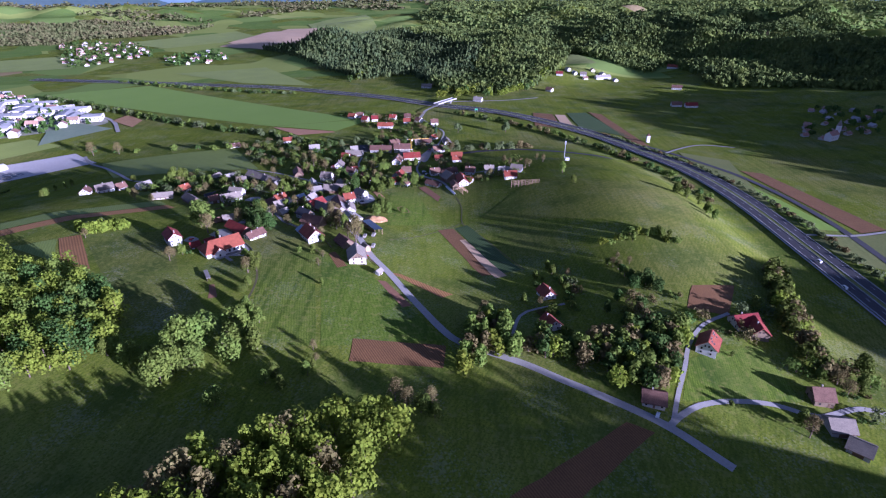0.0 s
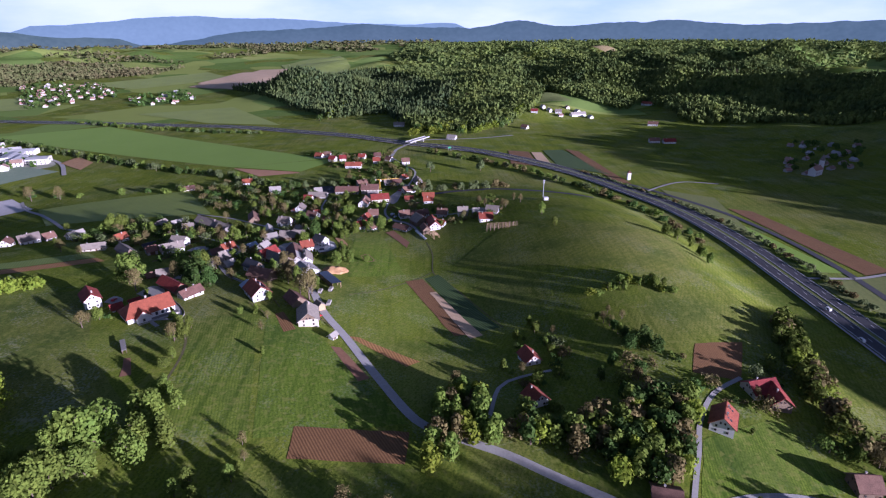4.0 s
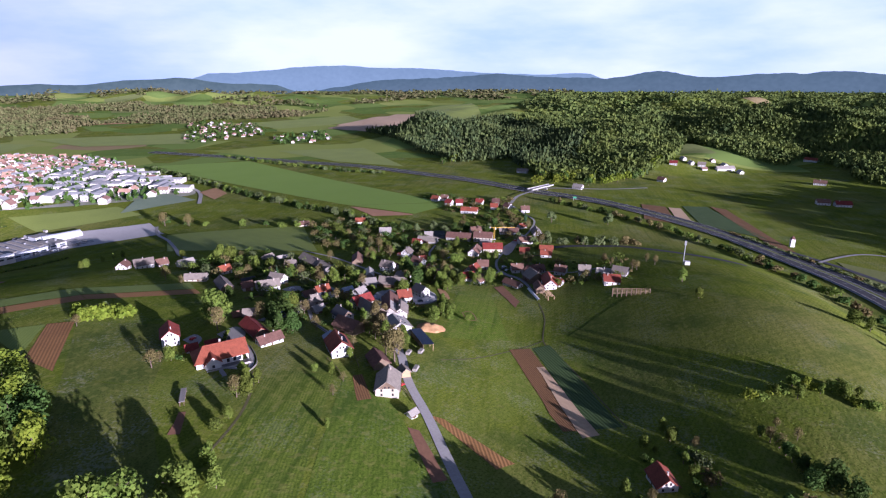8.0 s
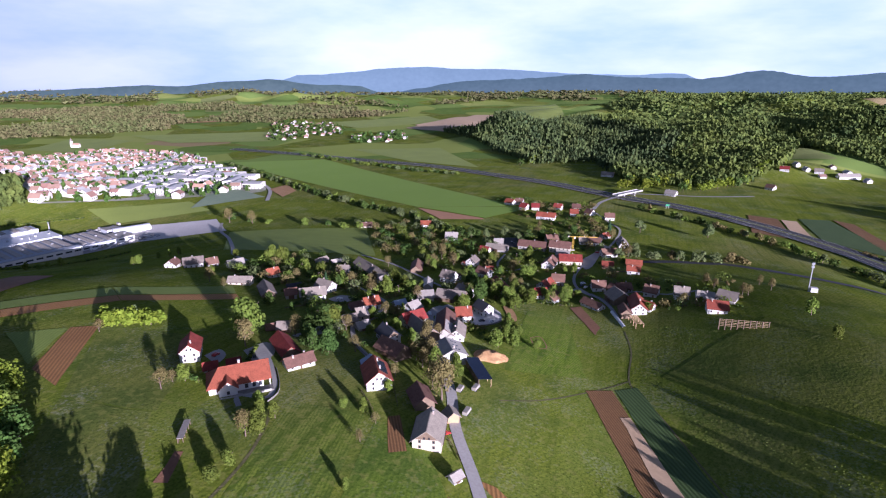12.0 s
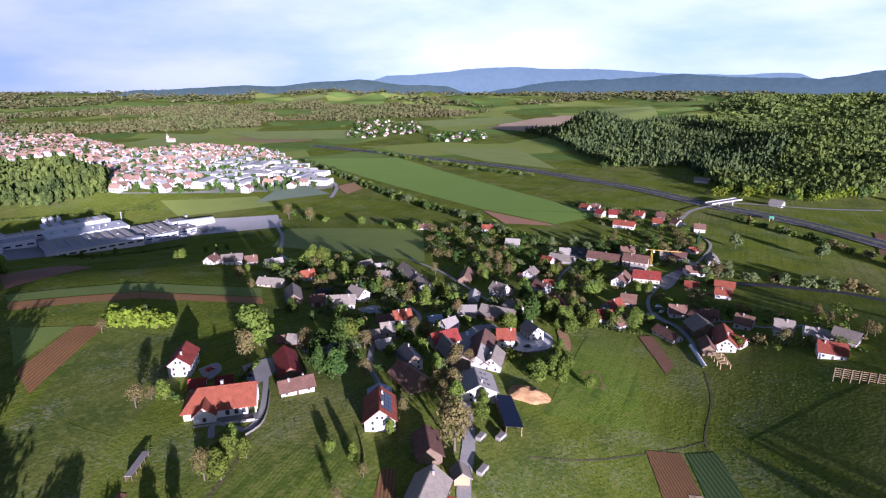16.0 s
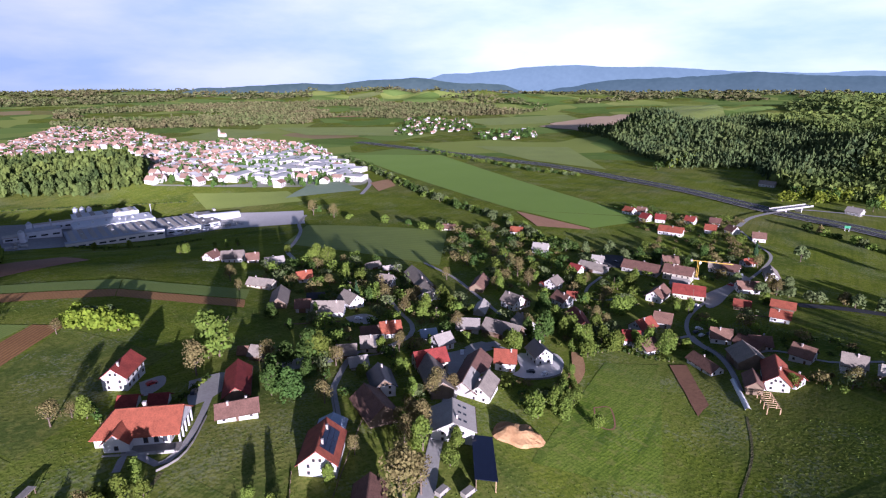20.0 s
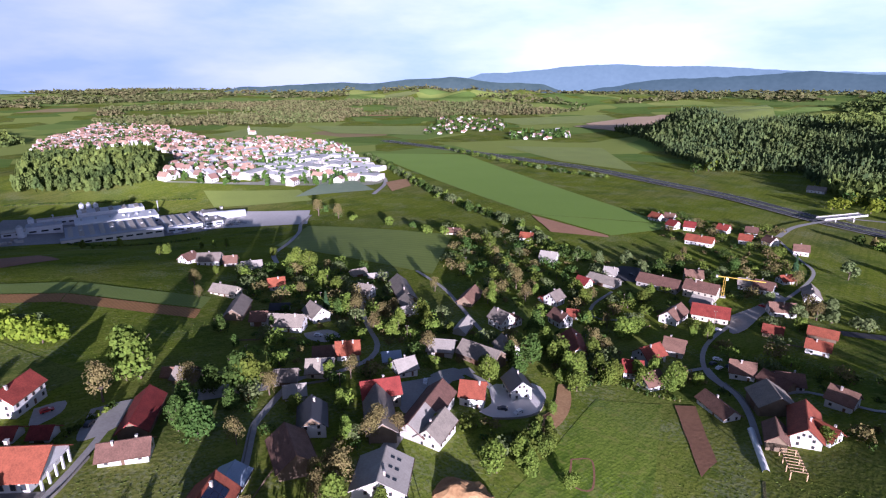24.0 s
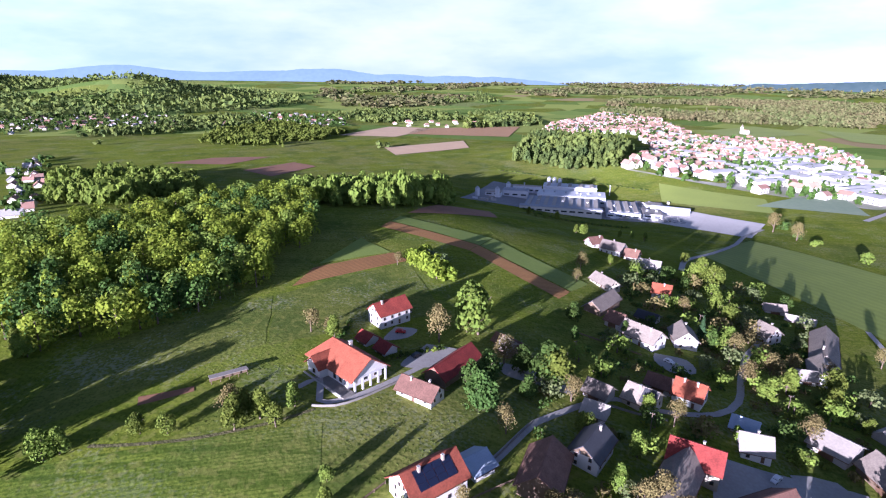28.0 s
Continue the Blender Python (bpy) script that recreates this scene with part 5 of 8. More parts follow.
barn(-10.9, 361.7, -60, 10.1, 10.4, 6.7, M_ROOF_GREY, M_BOARD, "large barn with grey roof")
house(-1.4, 350.6, -81, 15.2, 7.2, 6.3, M_ROOF_ORANGE, M_PLASTER, "white house with orange roof")
house(3.5, 350.1, -25, 5.6, 5.6, 4.6, M_ROOF_ORANGE, M_PLASTER, "low wing with orange roof")
barn(-7.0, 342.5, -76, 8.5, 4.8, 5.0, M_ROOF_BROWN, M_BOARD, "tall narrow barn with brown roof")
house(-23.0, 351.4, -38, 11.8, 5.6, 3.8, M_ROOF_BROWN, M_PLASTER, "long low building with dark red roof")
house(5.7, 373.7, -15, 6.8, 7.2, 5.9, M_ROOF_BROWN, M_PLASTER, "white house with dark roof")
house(20.0, 369.6, 2, 6.8, 7.2, 6.3, M_ROOF_GREY, M_PLASTER, "white house with grey roof")
house(31.2, 366.5, -4, 8.4, 8.8, 4.6, M_ROOF_PALE, M_CREAM, "low house with pale hipped roof", hip=3.0)
barn(40.9, 364.1, -20, 8.4, 8.8, 5.5, M_ROOF_GREY, M_GREYWALL, "barn with blue-grey roof")
house(34.2, 347.8, 2, 8.7, 8.0, 5.5, M_ROOF_ORANGE, M_PLASTER, "white house with orange roof")
house(-200.9, 298.4, 18, 11.8, 5.6, 4.2, M_ROOF_GREY, M_CREAM, "low cream house with grey roof")
barn(-178.0, 289.7, 135, 15.1, 6.4, 5.0, M_ROOF_GREY, M_BOARD, "barn with grey roof")
barn(-163.9, 289.8, 40, 5.3, 5.6, 5.0, M_ROOF_BROWN, M_GREYWALL, "barn with dark red roof")
house(-154.3, 294.6, 34, 12.1, 7.2, 5.5, M_ROOF_GREY, M_PLASTER, "long white house with tan-grey roof")
house(-155.6, 308.7, -13, 8.9, 6.8, 5.9, M_ROOF_GREY, M_PLASTER, "white house with grey roof")
house(-196.7, 319.8, 61, 6.5, 6.4, 5.0, M_ROOF_ORANGE, M_PLASTER, "white house with orange roof")
barn(-171.7, 303.9, 43, 6.7, 4.8, 2.9, M_ROOF_DARK, M_GREYWALL, "low shed with dark roof")
house(-262.6, 314.2, 107, 7.2, 6.4, 5.0, M_ROOF_BROWN, M_PLASTER, "white house with brown roof")
house(-253.0, 320.4, 44, 10.8, 7.2, 5.9, M_ROOF_GREY, M_PLASTER, "white house with dark roof")
house(-245.3, 326.9, 52, 6.1, 6.4, 5.0, M_ROOF_BROWN, M_GREYWALL, "house with brown roof")
house(-229.4, 328.7, 57, 9.0, 7.2, 5.0, M_ROOF_PALE, M_PLASTER, "white house with pale roof")
barn(-191.2, 362.9, 71, 7.1, 4.8, 3.4, M_ROOF_GREY, M_GREYWALL, "low grey stone shed")
barn(-181.5, 366.9, 50, 9.1, 3.2, 2.6, M_ROOF_PALE, M_GREYWALL, "long low grey shed")
house(-163.9, 342.0, 16, 6.2, 6.4, 5.9, M_ROOF_GREY, M_PLASTER, "house with dark grey roof")
house(-154.8, 355.9, -36, 24.7, 7.2, 5.9, M_ROOF_GREY, M_GREYWALL, "long house with grey roof")
house(-140.2, 344.4, -31, 12.4, 6.4, 5.0, M_ROOF_GREY, M_PLASTER, "house with grey roof")
barn(-137.7, 337.4, 73, 4.6, 4.8, 3.5, M_ROOF_PALE, M_PLASTER, "small white shed with pale roof")
barn(-139.5, 250.2, 24, 5.3, 5.6, 4.2, M_ROOF_GREY, M_BOARD, "old stone barn with grey roof")
house(-216.1, 472.6, 34, 9.3, 6.4, 4.2, M_ROOF_BROWN, M_CREAM, "solitary house with brown roof")
house(-169.2, 489.0, 15, 7.8, 6.4, 5.0, M_ROOF_ORANGE, M_PLASTER, "white house with orange roof")
house(-135.5, 455.5, 13, 8.7, 8.0, 5.9, M_ROOF_PALE, M_PLASTER, "white house with pale roof")
house(-122.0, 595.0, -23, 8.3, 7.2, 5.9, M_ROOF_ORANGE, M_PLASTER, "white house with tiled roof in the valley hamlet")
house(-114.0, 600.5, -4, 6.8, 7.2, 5.9, M_ROOF_BROWN, M_PLASTER, "white house with tiled roof in the valley hamlet")
house(-94.6, 581.0, 7, 6.8, 7.2, 5.9, M_ROOF_RED, M_PLASTER, "white house with tiled roof in the valley hamlet")
house(-74.6, 587.8, -11, 6.8, 7.2, 5.9, M_ROOF_RED, M_PLASTER, "white house with tiled roof in the valley hamlet")
house(-57.5, 568.1, 4, 6.8, 7.2, 5.9, M_ROOF_ORANGE, M_PLASTER, "white house with tiled roof in the valley hamlet")
house(-44.4, 574.0, -36, 6.8, 7.2, 5.9, M_ROOF_BROWN, M_PLASTER, "white house with tiled roof in the valley hamlet")
house(-79.1, 546.5, -1, 15.6, 7.2, 5.9, M_ROOF_ORANGE, M_PLASTER, "white house with tiled roof in the valley hamlet")
house(-27.0, 563.9, 11, 7.6, 7.2, 5.9, M_ROOF_BROWN, M_PLASTER, "white house with tiled roof in the valley hamlet")
house(-104.7, 578.4, -23, 6.8, 7.2, 5.9, M_ROOF_RED, M_PLASTER, "white house with tiled roof in the valley hamlet")
house(-58.4, 591.7, 4, 6.8, 7.2, 5.9, M_ROOF_BROWN, M_PLASTER, "white house with tiled roof in the valley hamlet")
house(165.6, 867.9, -12, 10.1, 8.0, 5.9, M_ROOF_RED, M_PLASTER, "white farmhouse at the foot of the wooded ridge")
house(204.5, 873.0, -12, 9.8, 8.0, 5.9, M_ROOF_GREY, M_PLASTER, "white farmhouse at the foot of the wooded ridge")
house(233.8, 865.7, 16, 25.1, 8.0, 5.9, M_ROOF_PALE, M_PLASTER, "white farmhouse at the foot of the wooded ridge")
house(135.6, 778.2, -38, 8.8, 8.0, 5.9, M_ROOF_BROWN, M_PLASTER, "white farmhouse at the foot of the wooded ridge")
house(376.4, 951.5, -48, 18.6, 8.0, 5.9, M_ROOF_ORANGE, M_PLASTER, "white farmhouse at the foot of the wooded ridge")
house(319.8, 779.8, -24, 13.3, 8.0, 5.9, M_ROOF_BROWN, M_PLASTER, "white farmhouse at the foot of the wooded ridge")
house(278.9, 670.6, -3, 12.0, 8.0, 5.9, M_ROOF_BROWN, M_PLASTER, "white farmhouse at the foot of the wooded ridge")
house(295.4, 665.1, 0, 14.6, 8.0, 5.9, M_ROOF_RED, M_PLASTER, "white farmhouse at the foot of the wooded ridge")
house(28.4, 704.5, -24, 10.9, 8.0, 5.9, M_ROOF_PALE, M_PLASTER, "white farmhouse at the foot of the wooded ridge")
house(-43.8, 813.5, -8, 14.7, 8.0, 5.9, M_ROOF_GREY, M_PLASTER, "white farmhouse at the foot of the wooded ridge")
house(34.6, 181.7, -74, 7.7, 6.4, 5.0, M_ROOF_ORANGE, M_PLASTER, "cottage with orange roof")
house(31.3, 152.4, -66, 6.5, 6.8, 5.5, M_ROOF_ORANGE, M_PLASTER, "white cottage with orange roof")
house(93.5, 140.4, 58, 9.4, 7.6, 6.7, M_ROOF_ORANGE, M_PLASTER, "white farmhouse with orange roof and roof windows", chimneys=2, roof_windows=-4)
house(117.2, 159.1, 11, 10.6, 8.0, 5.5, M_ROOF_RED, M_CREAM, "farmhouse with red roof")
house(120.2, 153.4, -98, 9.3, 7.2, 5.9, M_ROOF_RED, M_BOARD, "wing of the farm with red roof")
house(64.2, 119.9, -9, 5.3, 5.6, 5.0, M_ROOF_RED, M_PLASTER, "small house with red roof among trees")
house(61.0, 109.1, -16, 7.6, 7.6, 4.6, M_ROOF_BROWN, M_GREYWALL, "house with grey-brown roof beside the junction")
house(125.6, 115.9, -6, 6.8, 7.2, 5.9, M_ROOF_BROWN, M_BOARD, "dark wooden house beside barns")
barn(123.7, 101.7, -7, 7.6, 8.0, 5.0, M_ROOF_GREY, M_GREYWALL, "barn with grey roof")
barn(125.4, 92.5, -43, 6.8, 7.2, 4.6, M_ROOF_GREY, M_GREYWALL, "low barn with grey roof")

barn(-127.2, 289.0, 48, 6.6, 5.4, 3.6, M_ROOF_BROWN, M_GREYWALL, "low annex with a dark red roof beside the orange house")
barn(-142.0, 210.0, 42.5, 4.2, 4.4, 3.0, M_ROOF_RED, M_PLASTER, "small garage with a dark red roof behind the farmhouse")
barn(-136.6, 215.4, 42.5, 4.2, 4.4, 3.0, M_ROOF_RED, M_PLASTER, "small garage with a dark red roof beside the yard")
barn(-92.2, 235.0, -55, 5.2, 6.4, 3.3, M_ROOF_BLUE, M_PLASTER, "lean-to store under a pale blue sheet roof")
barn(-143.2, 250.4, 40, 9.0, 3.6, 2.9, M_ROOF_BROWN, M_BOARD, "long dark open shed in the shade of the tree")
road("trench", [(-46.3, 301.6), (-42.3, 305.1), (-37.8, 295.1), (-42.2, 293.1), (-46.3, 301.6)], 0.5, M_SOIL, "narrow dug trench round a small plot", k=0.8, category="trench", step=1.0)

# ---- places of single things ----
BIG_HOUSE = (-125.2, 207.4, 42.5, 16.3)
CLAY_PIT = (-56.6, 269.5)
HUT = (-45.7, 191.4)
CRANE = (-45.9, 459.3)
MAST = (83.1, 394.4)
TOWER = (187.1, 498.7)
RACK = (42.5, 325.8)
TUNNEL_A = (-13.1, 345.7)
TUNNEL_B = (-6.4, 328.3)
FRAME_A = (-3.4, 337.8)
FRAME_B = (0.3, 328.3)
PLANK_A = (-120.6, 173.7)
PLANK_B = (-125.2, 181.5)
TERRACE = (-68.8, 319.1)
CARPORT_A = (-62, 257.3)
CARPORT_B = (-52.7, 243.5)
WHITE_TRUCK = (-54.1, 239.6)
TRAILER_A = (-58.5, 235.5)
TRAILER_B = (-52.3, 223.2)
CAR_J = (60.3, 101.8)
CAR_M1 = (198, 234.8)
CAR_M2 = (193.3, 205.2)
CHURCH = (-1003.5, 832.8)
FACTORY_A = (-431.4, 311.7)
CAR_V1 = (-29.3, 380.8)
CAR_V2 = (-37.9, 416.4)
CAR_RED = (-54.5, 208.8)
CHURCH_E = (373.2, 506.1)
SIGN = (22.5, 633.6)
BRIDGE_A = (-23.7, 668.8)
BRIDGE_B = (-6.6, 694.5)
POLES = [(-166.3, 319.5), (-106.1, 277.1), (-77.2, 416.5), (-71.2, 363.3), (-161.9, 412.8), (-40.8, 422.6), (-118.8, 319.2), (-138.2, 268.5)]
PARKED = [(-31.5, 387.7), (-31.9, 383.2), (-26.5, 478.5), (-29, 457.1), (-70.4, 306.4), (-66.4, 308.7), (-94.3, 300.3), (-90.2, 461.6), (-141.3, 297.8), (-147.8, 219.2), (-134.4, 223.8)]
WALLS = [
    [(-90.1, 235.1), (-94.5, 239.2), (-100.7, 244.3), (-107.6, 250)],
    [(-110.9, 199.7), (-110.9, 205), (-114.1, 210.7), (-121.3, 219)],
    [(-64.7, 321.5), (-62.6, 313.2), (-65.7, 305.3), (-69.7, 300.3)],
    [(-25.3, 370.9), (-18.3, 363.1), (-13.2, 351.8)],
    [(-112.2, 284.3), (-113.7, 277.4), (-116.2, 271.6)],
]
FENCES = [
    [(-54.8, 208.6), (-50.7, 204.4), (-46.6, 199)],
    [(-87.2, 217.5), (-79.3, 209.7), (-75.1, 203.4)],
    [(-89.9, 244.1), (-81, 228.6), (-72.8, 214.7)],
    [(-155.9, 273.5), (-150.2, 281.5), (-144, 290.5)],
    [(-71, 390.9), (-64.5, 391), (-60.4, 402.6)],
    [(-20.1, 416.2), (-12.1, 417.7), (-4.4, 419)],
]
GARDEN_1 = [(-125.4, 256.3), (-168.5, 292.5), (-198, 294.9), (-235.8, 323.6), (-218.5, 354.6), (-190.7, 375.8), (-141.9, 356.1), (-118.6, 346.5), (-105.6, 347.1), (-99.8, 381.2), (-70, 341.4), (-72.7, 332.2), (-86.4, 337), (-96.2, 319.4), (-80.2, 286.3), (-69.8, 259.4), (-82.1, 242.9), (-104.2, 245.1)]
GARDEN_2 = [(-232.1, 472.1), (-175.9, 502.2), (-126, 466.4), (-103, 386.5), (-127.3, 376.2), (-167.6, 405.9)]
GARDEN_3 = [(-119.4, 409.2), (-121.6, 470.8), (-77.1, 514.4), (-50.2, 515.4), (-13.1, 519), (-9.5, 484.7), (-37.6, 457), (-47.9, 408.5), (-66.5, 395.9), (-40.2, 356.5), (-53.7, 351), (-65.9, 341.2), (-84.8, 359.8)]
GARDEN_4 = [(-37.7, 359), (-43.4, 393.8), (-28.9, 434.2), (-5.3, 457), (-0, 402), (-19.2, 385.3), (-19.7, 360)]
GARDEN_5 = [(-18.1, 368.7), (2.5, 399.6), (53.8, 413.7), (45.5, 355.3), (16.9, 347.3), (-1.6, 346.3)]
GARDEN_6 = [(-142.9, 622.3), (-45.3, 612.5), (-18, 524.4), (-44.1, 508.4), (-115, 558.9)]
GARDEN_7 = [(71.1, 182.9), (137.6, 178), (126.8, 153), (91.4, 132.8), (71.1, 119.4), (56.8, 134)]
GARDEN_8 = [(126.9, 136.1), (164.5, 136.9), (130.9, 91.3), (110.4, 94.5)]
GARDEN_9 = [(33, 215.5), (53.5, 209.6), (43.7, 148.3), (30.4, 144.1), (22, 152.1)]
GARDEN_10 = [(-87.2, 311.2), (-70.8, 300.5), (-63.9, 306.2), (-56.2, 305.1), (-50.5, 295.6), (-56.4, 281.2), (-71.3, 287.1), (-82.2, 302.4)]
GARDENS = [(GARDEN_1, 7, 0.62, 3.5, 8.5), (GARDEN_2, 7.5, 0.45, 4, 8), (GARDEN_3, 7.5, 0.38, 3.5, 7), (GARDEN_4, 8, 0.28, 2.5, 5.5), (GARDEN_5, 8, 0.4, 3, 6.5), (GARDEN_6, 9, 0.45, 4, 8), (GARDEN_7, 8, 0.45, 3.5, 8), (GARDEN_8, 8, 0.5, 4, 9), (GARDEN_9, 6.5, 0.42, 1.8, 4.2), (GARDEN_10, 6.5, 0.6, 2.5, 6)]
HEDGES = [
    [(-65.9, 341.2), (-57.3, 346.7), (-48, 350.3)],
    [(-148.2, 284.5), (-140, 287.8), (-135.1, 293.2)],
    [(-129.1, 208.4), (-138.9, 231)],
    [(-418.5, 308.8), (-374.9, 330.3), (-364.8, 372.9)],
    [(-62.3, 332.4), (-54.1, 346.3), (-42.5, 348), (-33.7, 350.5)],
    [(-176.2, 362.2), (-138, 338.6)],
    [(-152.6, 204.1), (-139.6, 201.7)],
    [(-590.9, 315.1), (-563.7, 353.3), (-535.6, 392.9), (-498.1, 441.2)],
]

# ---- single trees: kind, place, height ----
tree("L", -149.6, 242.2, 15)
tree("L", -123.1, 259.2, 11)
tree("L", -214.6, 343.2, 12)
tree("L", -209.3, 347.8, 11)
tree("L", -183.6, 335, 9)
tree("L", -173.9, 335.1, 9)
tree("L", -152.7, 322.2, 8)
tree("L", -123.3, 316.7, 9)
tree("L", -129.2, 326.1, 9)
tree("L", -130, 339.8, 9)
tree("L", -121.1, 333.4, 8)
tree("L", -114.1, 279.7, 6)
tree("L", -98.2, 271, 6)
tree("L", -87.7, 263.1, 6)
tree("L", -106.6, 261.7, 5)
tree("L", -107.4, 299.1, 4)
tree("L", -98.8, 308.9, 5)
tree("L", -82.7, 317.9, 8)
tree("L", -88, 322, 6)
tree("L", -80.9, 351.2, 11)
tree("L", -73.3, 345.5, 11)
tree("L", -67.1, 339.7, 9)
tree("L", -64.7, 342.7, 8)
tree("L", -60, 348.5, 9)
tree("L", -54.3, 350.3, 8)
tree("L", -65.6, 358.1, 9)
tree("L", -64, 384.7, 10)
tree("L", -63, 392.6, 8)
tree("L", -98.2, 412, 9)
tree("L", -92.5, 408.6, 8)
tree("L", -66.5, 335.2, 5)
tree("L", -112.6, 400.3, 6)
tree("L", -72.5, 426, 8)
tree("L", -72.3, 435.3, 7)
tree("L", -38.2, 360.6, 8)
tree("L", -45.6, 352.9, 7)
tree("L", -38.9, 404.4, 7)
tree("L", -32.1, 364.5, 5)
tree("L", -52.9, 302.3, 6)
tree("L", -57.6, 303.2, 6)
tree("L", -57.3, 296.3, 5)
tree("L", -51.6, 297.4, 7)
tree("L", -120.2, 374.5, 8)
tree("L", -127.7, 387.2, 7)
tree("L", -80.8, 387.3, 6)
tree("L", -12.1, 436.4, 6)
tree("L", -44.1, 402.4, 5)
tree("L", -112.9, 336.5, 5)
tree("D", -124.5, 257.5, 12)
tree("D", -117.3, 236.5, 9)
tree("D", -112.3, 238.9, 9)
tree("D", -122.8, 241.5, 9)
tree("D", -129, 251.8, 8)
tree("D", -118.3, 251.1, 6)
tree("D", -84.8, 333, 8)
tree("D", -79, 329.1, 8)
tree("D", -80.2, 339.3, 10)
tree("D", -92.5, 364.9, 9)
tree("D", -152.7, 316.7, 7)
tree("D", -71.3, 477.2, 9)
tree("D", -80.8, 473.4, 8)
tree("D", -75.5, 418.3, 7)
tree("D", -53.9, 478.3, 7)
tree("D", -50.2, 503.7, 8)
tree("D", -166.3, 275.9, 7)
tree("D", -151.3, 272, 5)
tree("D", -156.8, 289.9, 5)
tree("B", -143.4, 230.2, 11)
tree("B", -117.3, 261.7, 8)
tree("B", -216.8, 293.3, 8)
tree("B", -132.7, 247.3, 9)
tree("B", -103.1, 243.1, 7)
tree("B", -182.1, 322, 7)
tree("B", -146.8, 320.1, 9)
tree("B", -132.7, 316.1, 8)
tree("B", -138.6, 327.1, 8)
tree("B", -140.5, 334.9, 7)
tree("B", -110.4, 285, 7)
tree("B", -107.3, 316.8, 8)
tree("B", -83.1, 269.6, 9)
tree("B", -83, 266.1, 8)
tree("B", -80.8, 273, 7)
tree("B", -86.4, 337, 9)
tree("B", -124.6, 402.9, 10)
tree("B", -112.1, 390.2, 9)
tree("B", -135.6, 415, 9)
tree("B", -67.6, 344.4, 7)
tree("B", -90, 411.5, 7)
tree("B", -73.3, 388.4, 6)
tree("B", -68.6, 366.5, 8)
tree("B", -64.1, 365.7, 7)
tree("B", -12.1, 457.8, 10)
tree("B", -8.1, 454.2, 9)
tree("B", -77.9, 251, 9)
tree("B", -80, 248.3, 7)
tree("B", -137.6, 344.7, 7)
tree("B", -149, 371.4, 7)
tree("B", -79.3, 512.3, 7)
tree("B", -202.2, 287.4, 6)
tree("W", -123.8, 468.6, 8)
tree("W", -112.8, 472.7, 7)
tree("W", -100, 478.8, 8)
tree("W", -88.4, 471.6, 7)
tree("W", -27.6, 458.5, 7)
tree("L", -144.2, 200.4, 7)
tree("L", -111, 195.9, 7)
tree("L", -102.8, 184.9, 8)
tree("L", -80.9, 207.3, 5)
tree("L", -79, 220.8, 5)
tree("L", -70.6, 244.9, 9)
tree("L", -65.1, 252.2, 6)
tree("L", -62.5, 245.1, 6)
tree("L", -76.2, 284, 5)
tree("L", -54.8, 289, 9)
tree("L", -50.5, 288, 7)
tree("L", -56.4, 282, 8)
tree("L", -56.1, 299, 7)
tree("L", -41.6, 291.5, 5)
tree("L", -37.4, 358, 9)
tree("L", -45.1, 360, 8)
tree("L", -55.1, 345.5, 8)
tree("L", -60.4, 334, 9)
tree("L", 4.1, 348.4, 5)
tree("L", 27.7, 355.6, 5)
tree("L", -230.7, 311.1, 5)
tree("L", -370.7, 323.6, 6)
tree("L", -294.5, 317.8, 6)
tree("B", -147.3, 193.4, 8)
tree("B", -106, 182.9, 8)
tree("B", -62, 226.4, 15)
tree("B", -67, 230.8, 11)
tree("B", -61.9, 232.3, 10)
tree("B", -74.8, 249, 10)
tree("B", -75.8, 244, 8)
tree("B", 19.7, 353.3, 8)
tree("B", 34.4, 396.4, 7)
tree("B", 37.8, 390.2, 6)
tree("B", -147.4, 198.3, 5)
tree("B", -21.1, 500.4, 9)
tree("B", -81.3, 231.8, 5)
tree("B", -202, 216.8, 6)
tree("B", -75.1, 203.4, 4)
tree("B", -150.6, 238.9, 6)
tree("B", -122.7, 375.9, 8)
tree("W", -14, 448.5, 8)
tree("W", -5, 465.1, 8)
tree("W", -1.3, 527.2, 10)
tree("W", 48.4, 530.5, 10)
tree("C", -24.5, 520.3, 10)
tree("C", -154.7, 294.3, 6)
tree("C", -160.6, 317.5, 8)
tree("L", 70.2, 208.6, 5)
tree("L", 74, 203.1, 5)
tree("L", 75.5, 196.3, 6)
tree("L", 79.1, 189.8, 6)
tree("L", 82.4, 186.6, 5)
tree("L", 35.4, 199, 3)
tree("L", 42.9, 209.3, 4)
tree("B", 72.2, 205.8, 6)
tree("B", 76.1, 212.9, 4)
tree("B", 48.8, 203, 4)
tree("D", 77.2, 193, 6)
tree("D", 74.7, 199.4, 5)
tree("D", 31.4, 193.7, 3)
tree("B", -351.8, 468.2, 13)
tree("B", -325.7, 466.8, 12)
tree("L", -376.4, 304.1, 6)
tree("L", -370.3, 308.7, 4)
tree("L", -371.6, 314.5, 4)
tree("L", -294.3, 317.8, 6)
tree("L", -293.3, 313.7, 5)
tree("L", -305.1, 343.6, 5)
tree("L", -300.8, 348.6, 5)
tree("L", -300.9, 356.7, 6)
tree("L", -253.1, 357.1, 5)
tree("L", -55.9, 307.4, 5)
tree("L", -59.8, 304, 4)
tree("L", -59.6, 316.5, 4)
tree("L", -38.5, 353.9, 7)
tree("L", -48.7, 356.5, 6)
tree("L", -64.7, 342.7, 8)
tree("L", 72.2, 345.5, 9)
tree("L", -102.4, 165.6, 5)
tree("L", -97, 152.4, 6)
tree("L", -106.5, 189.4, 8)
tree("L", -106.2, 184.6, 7)
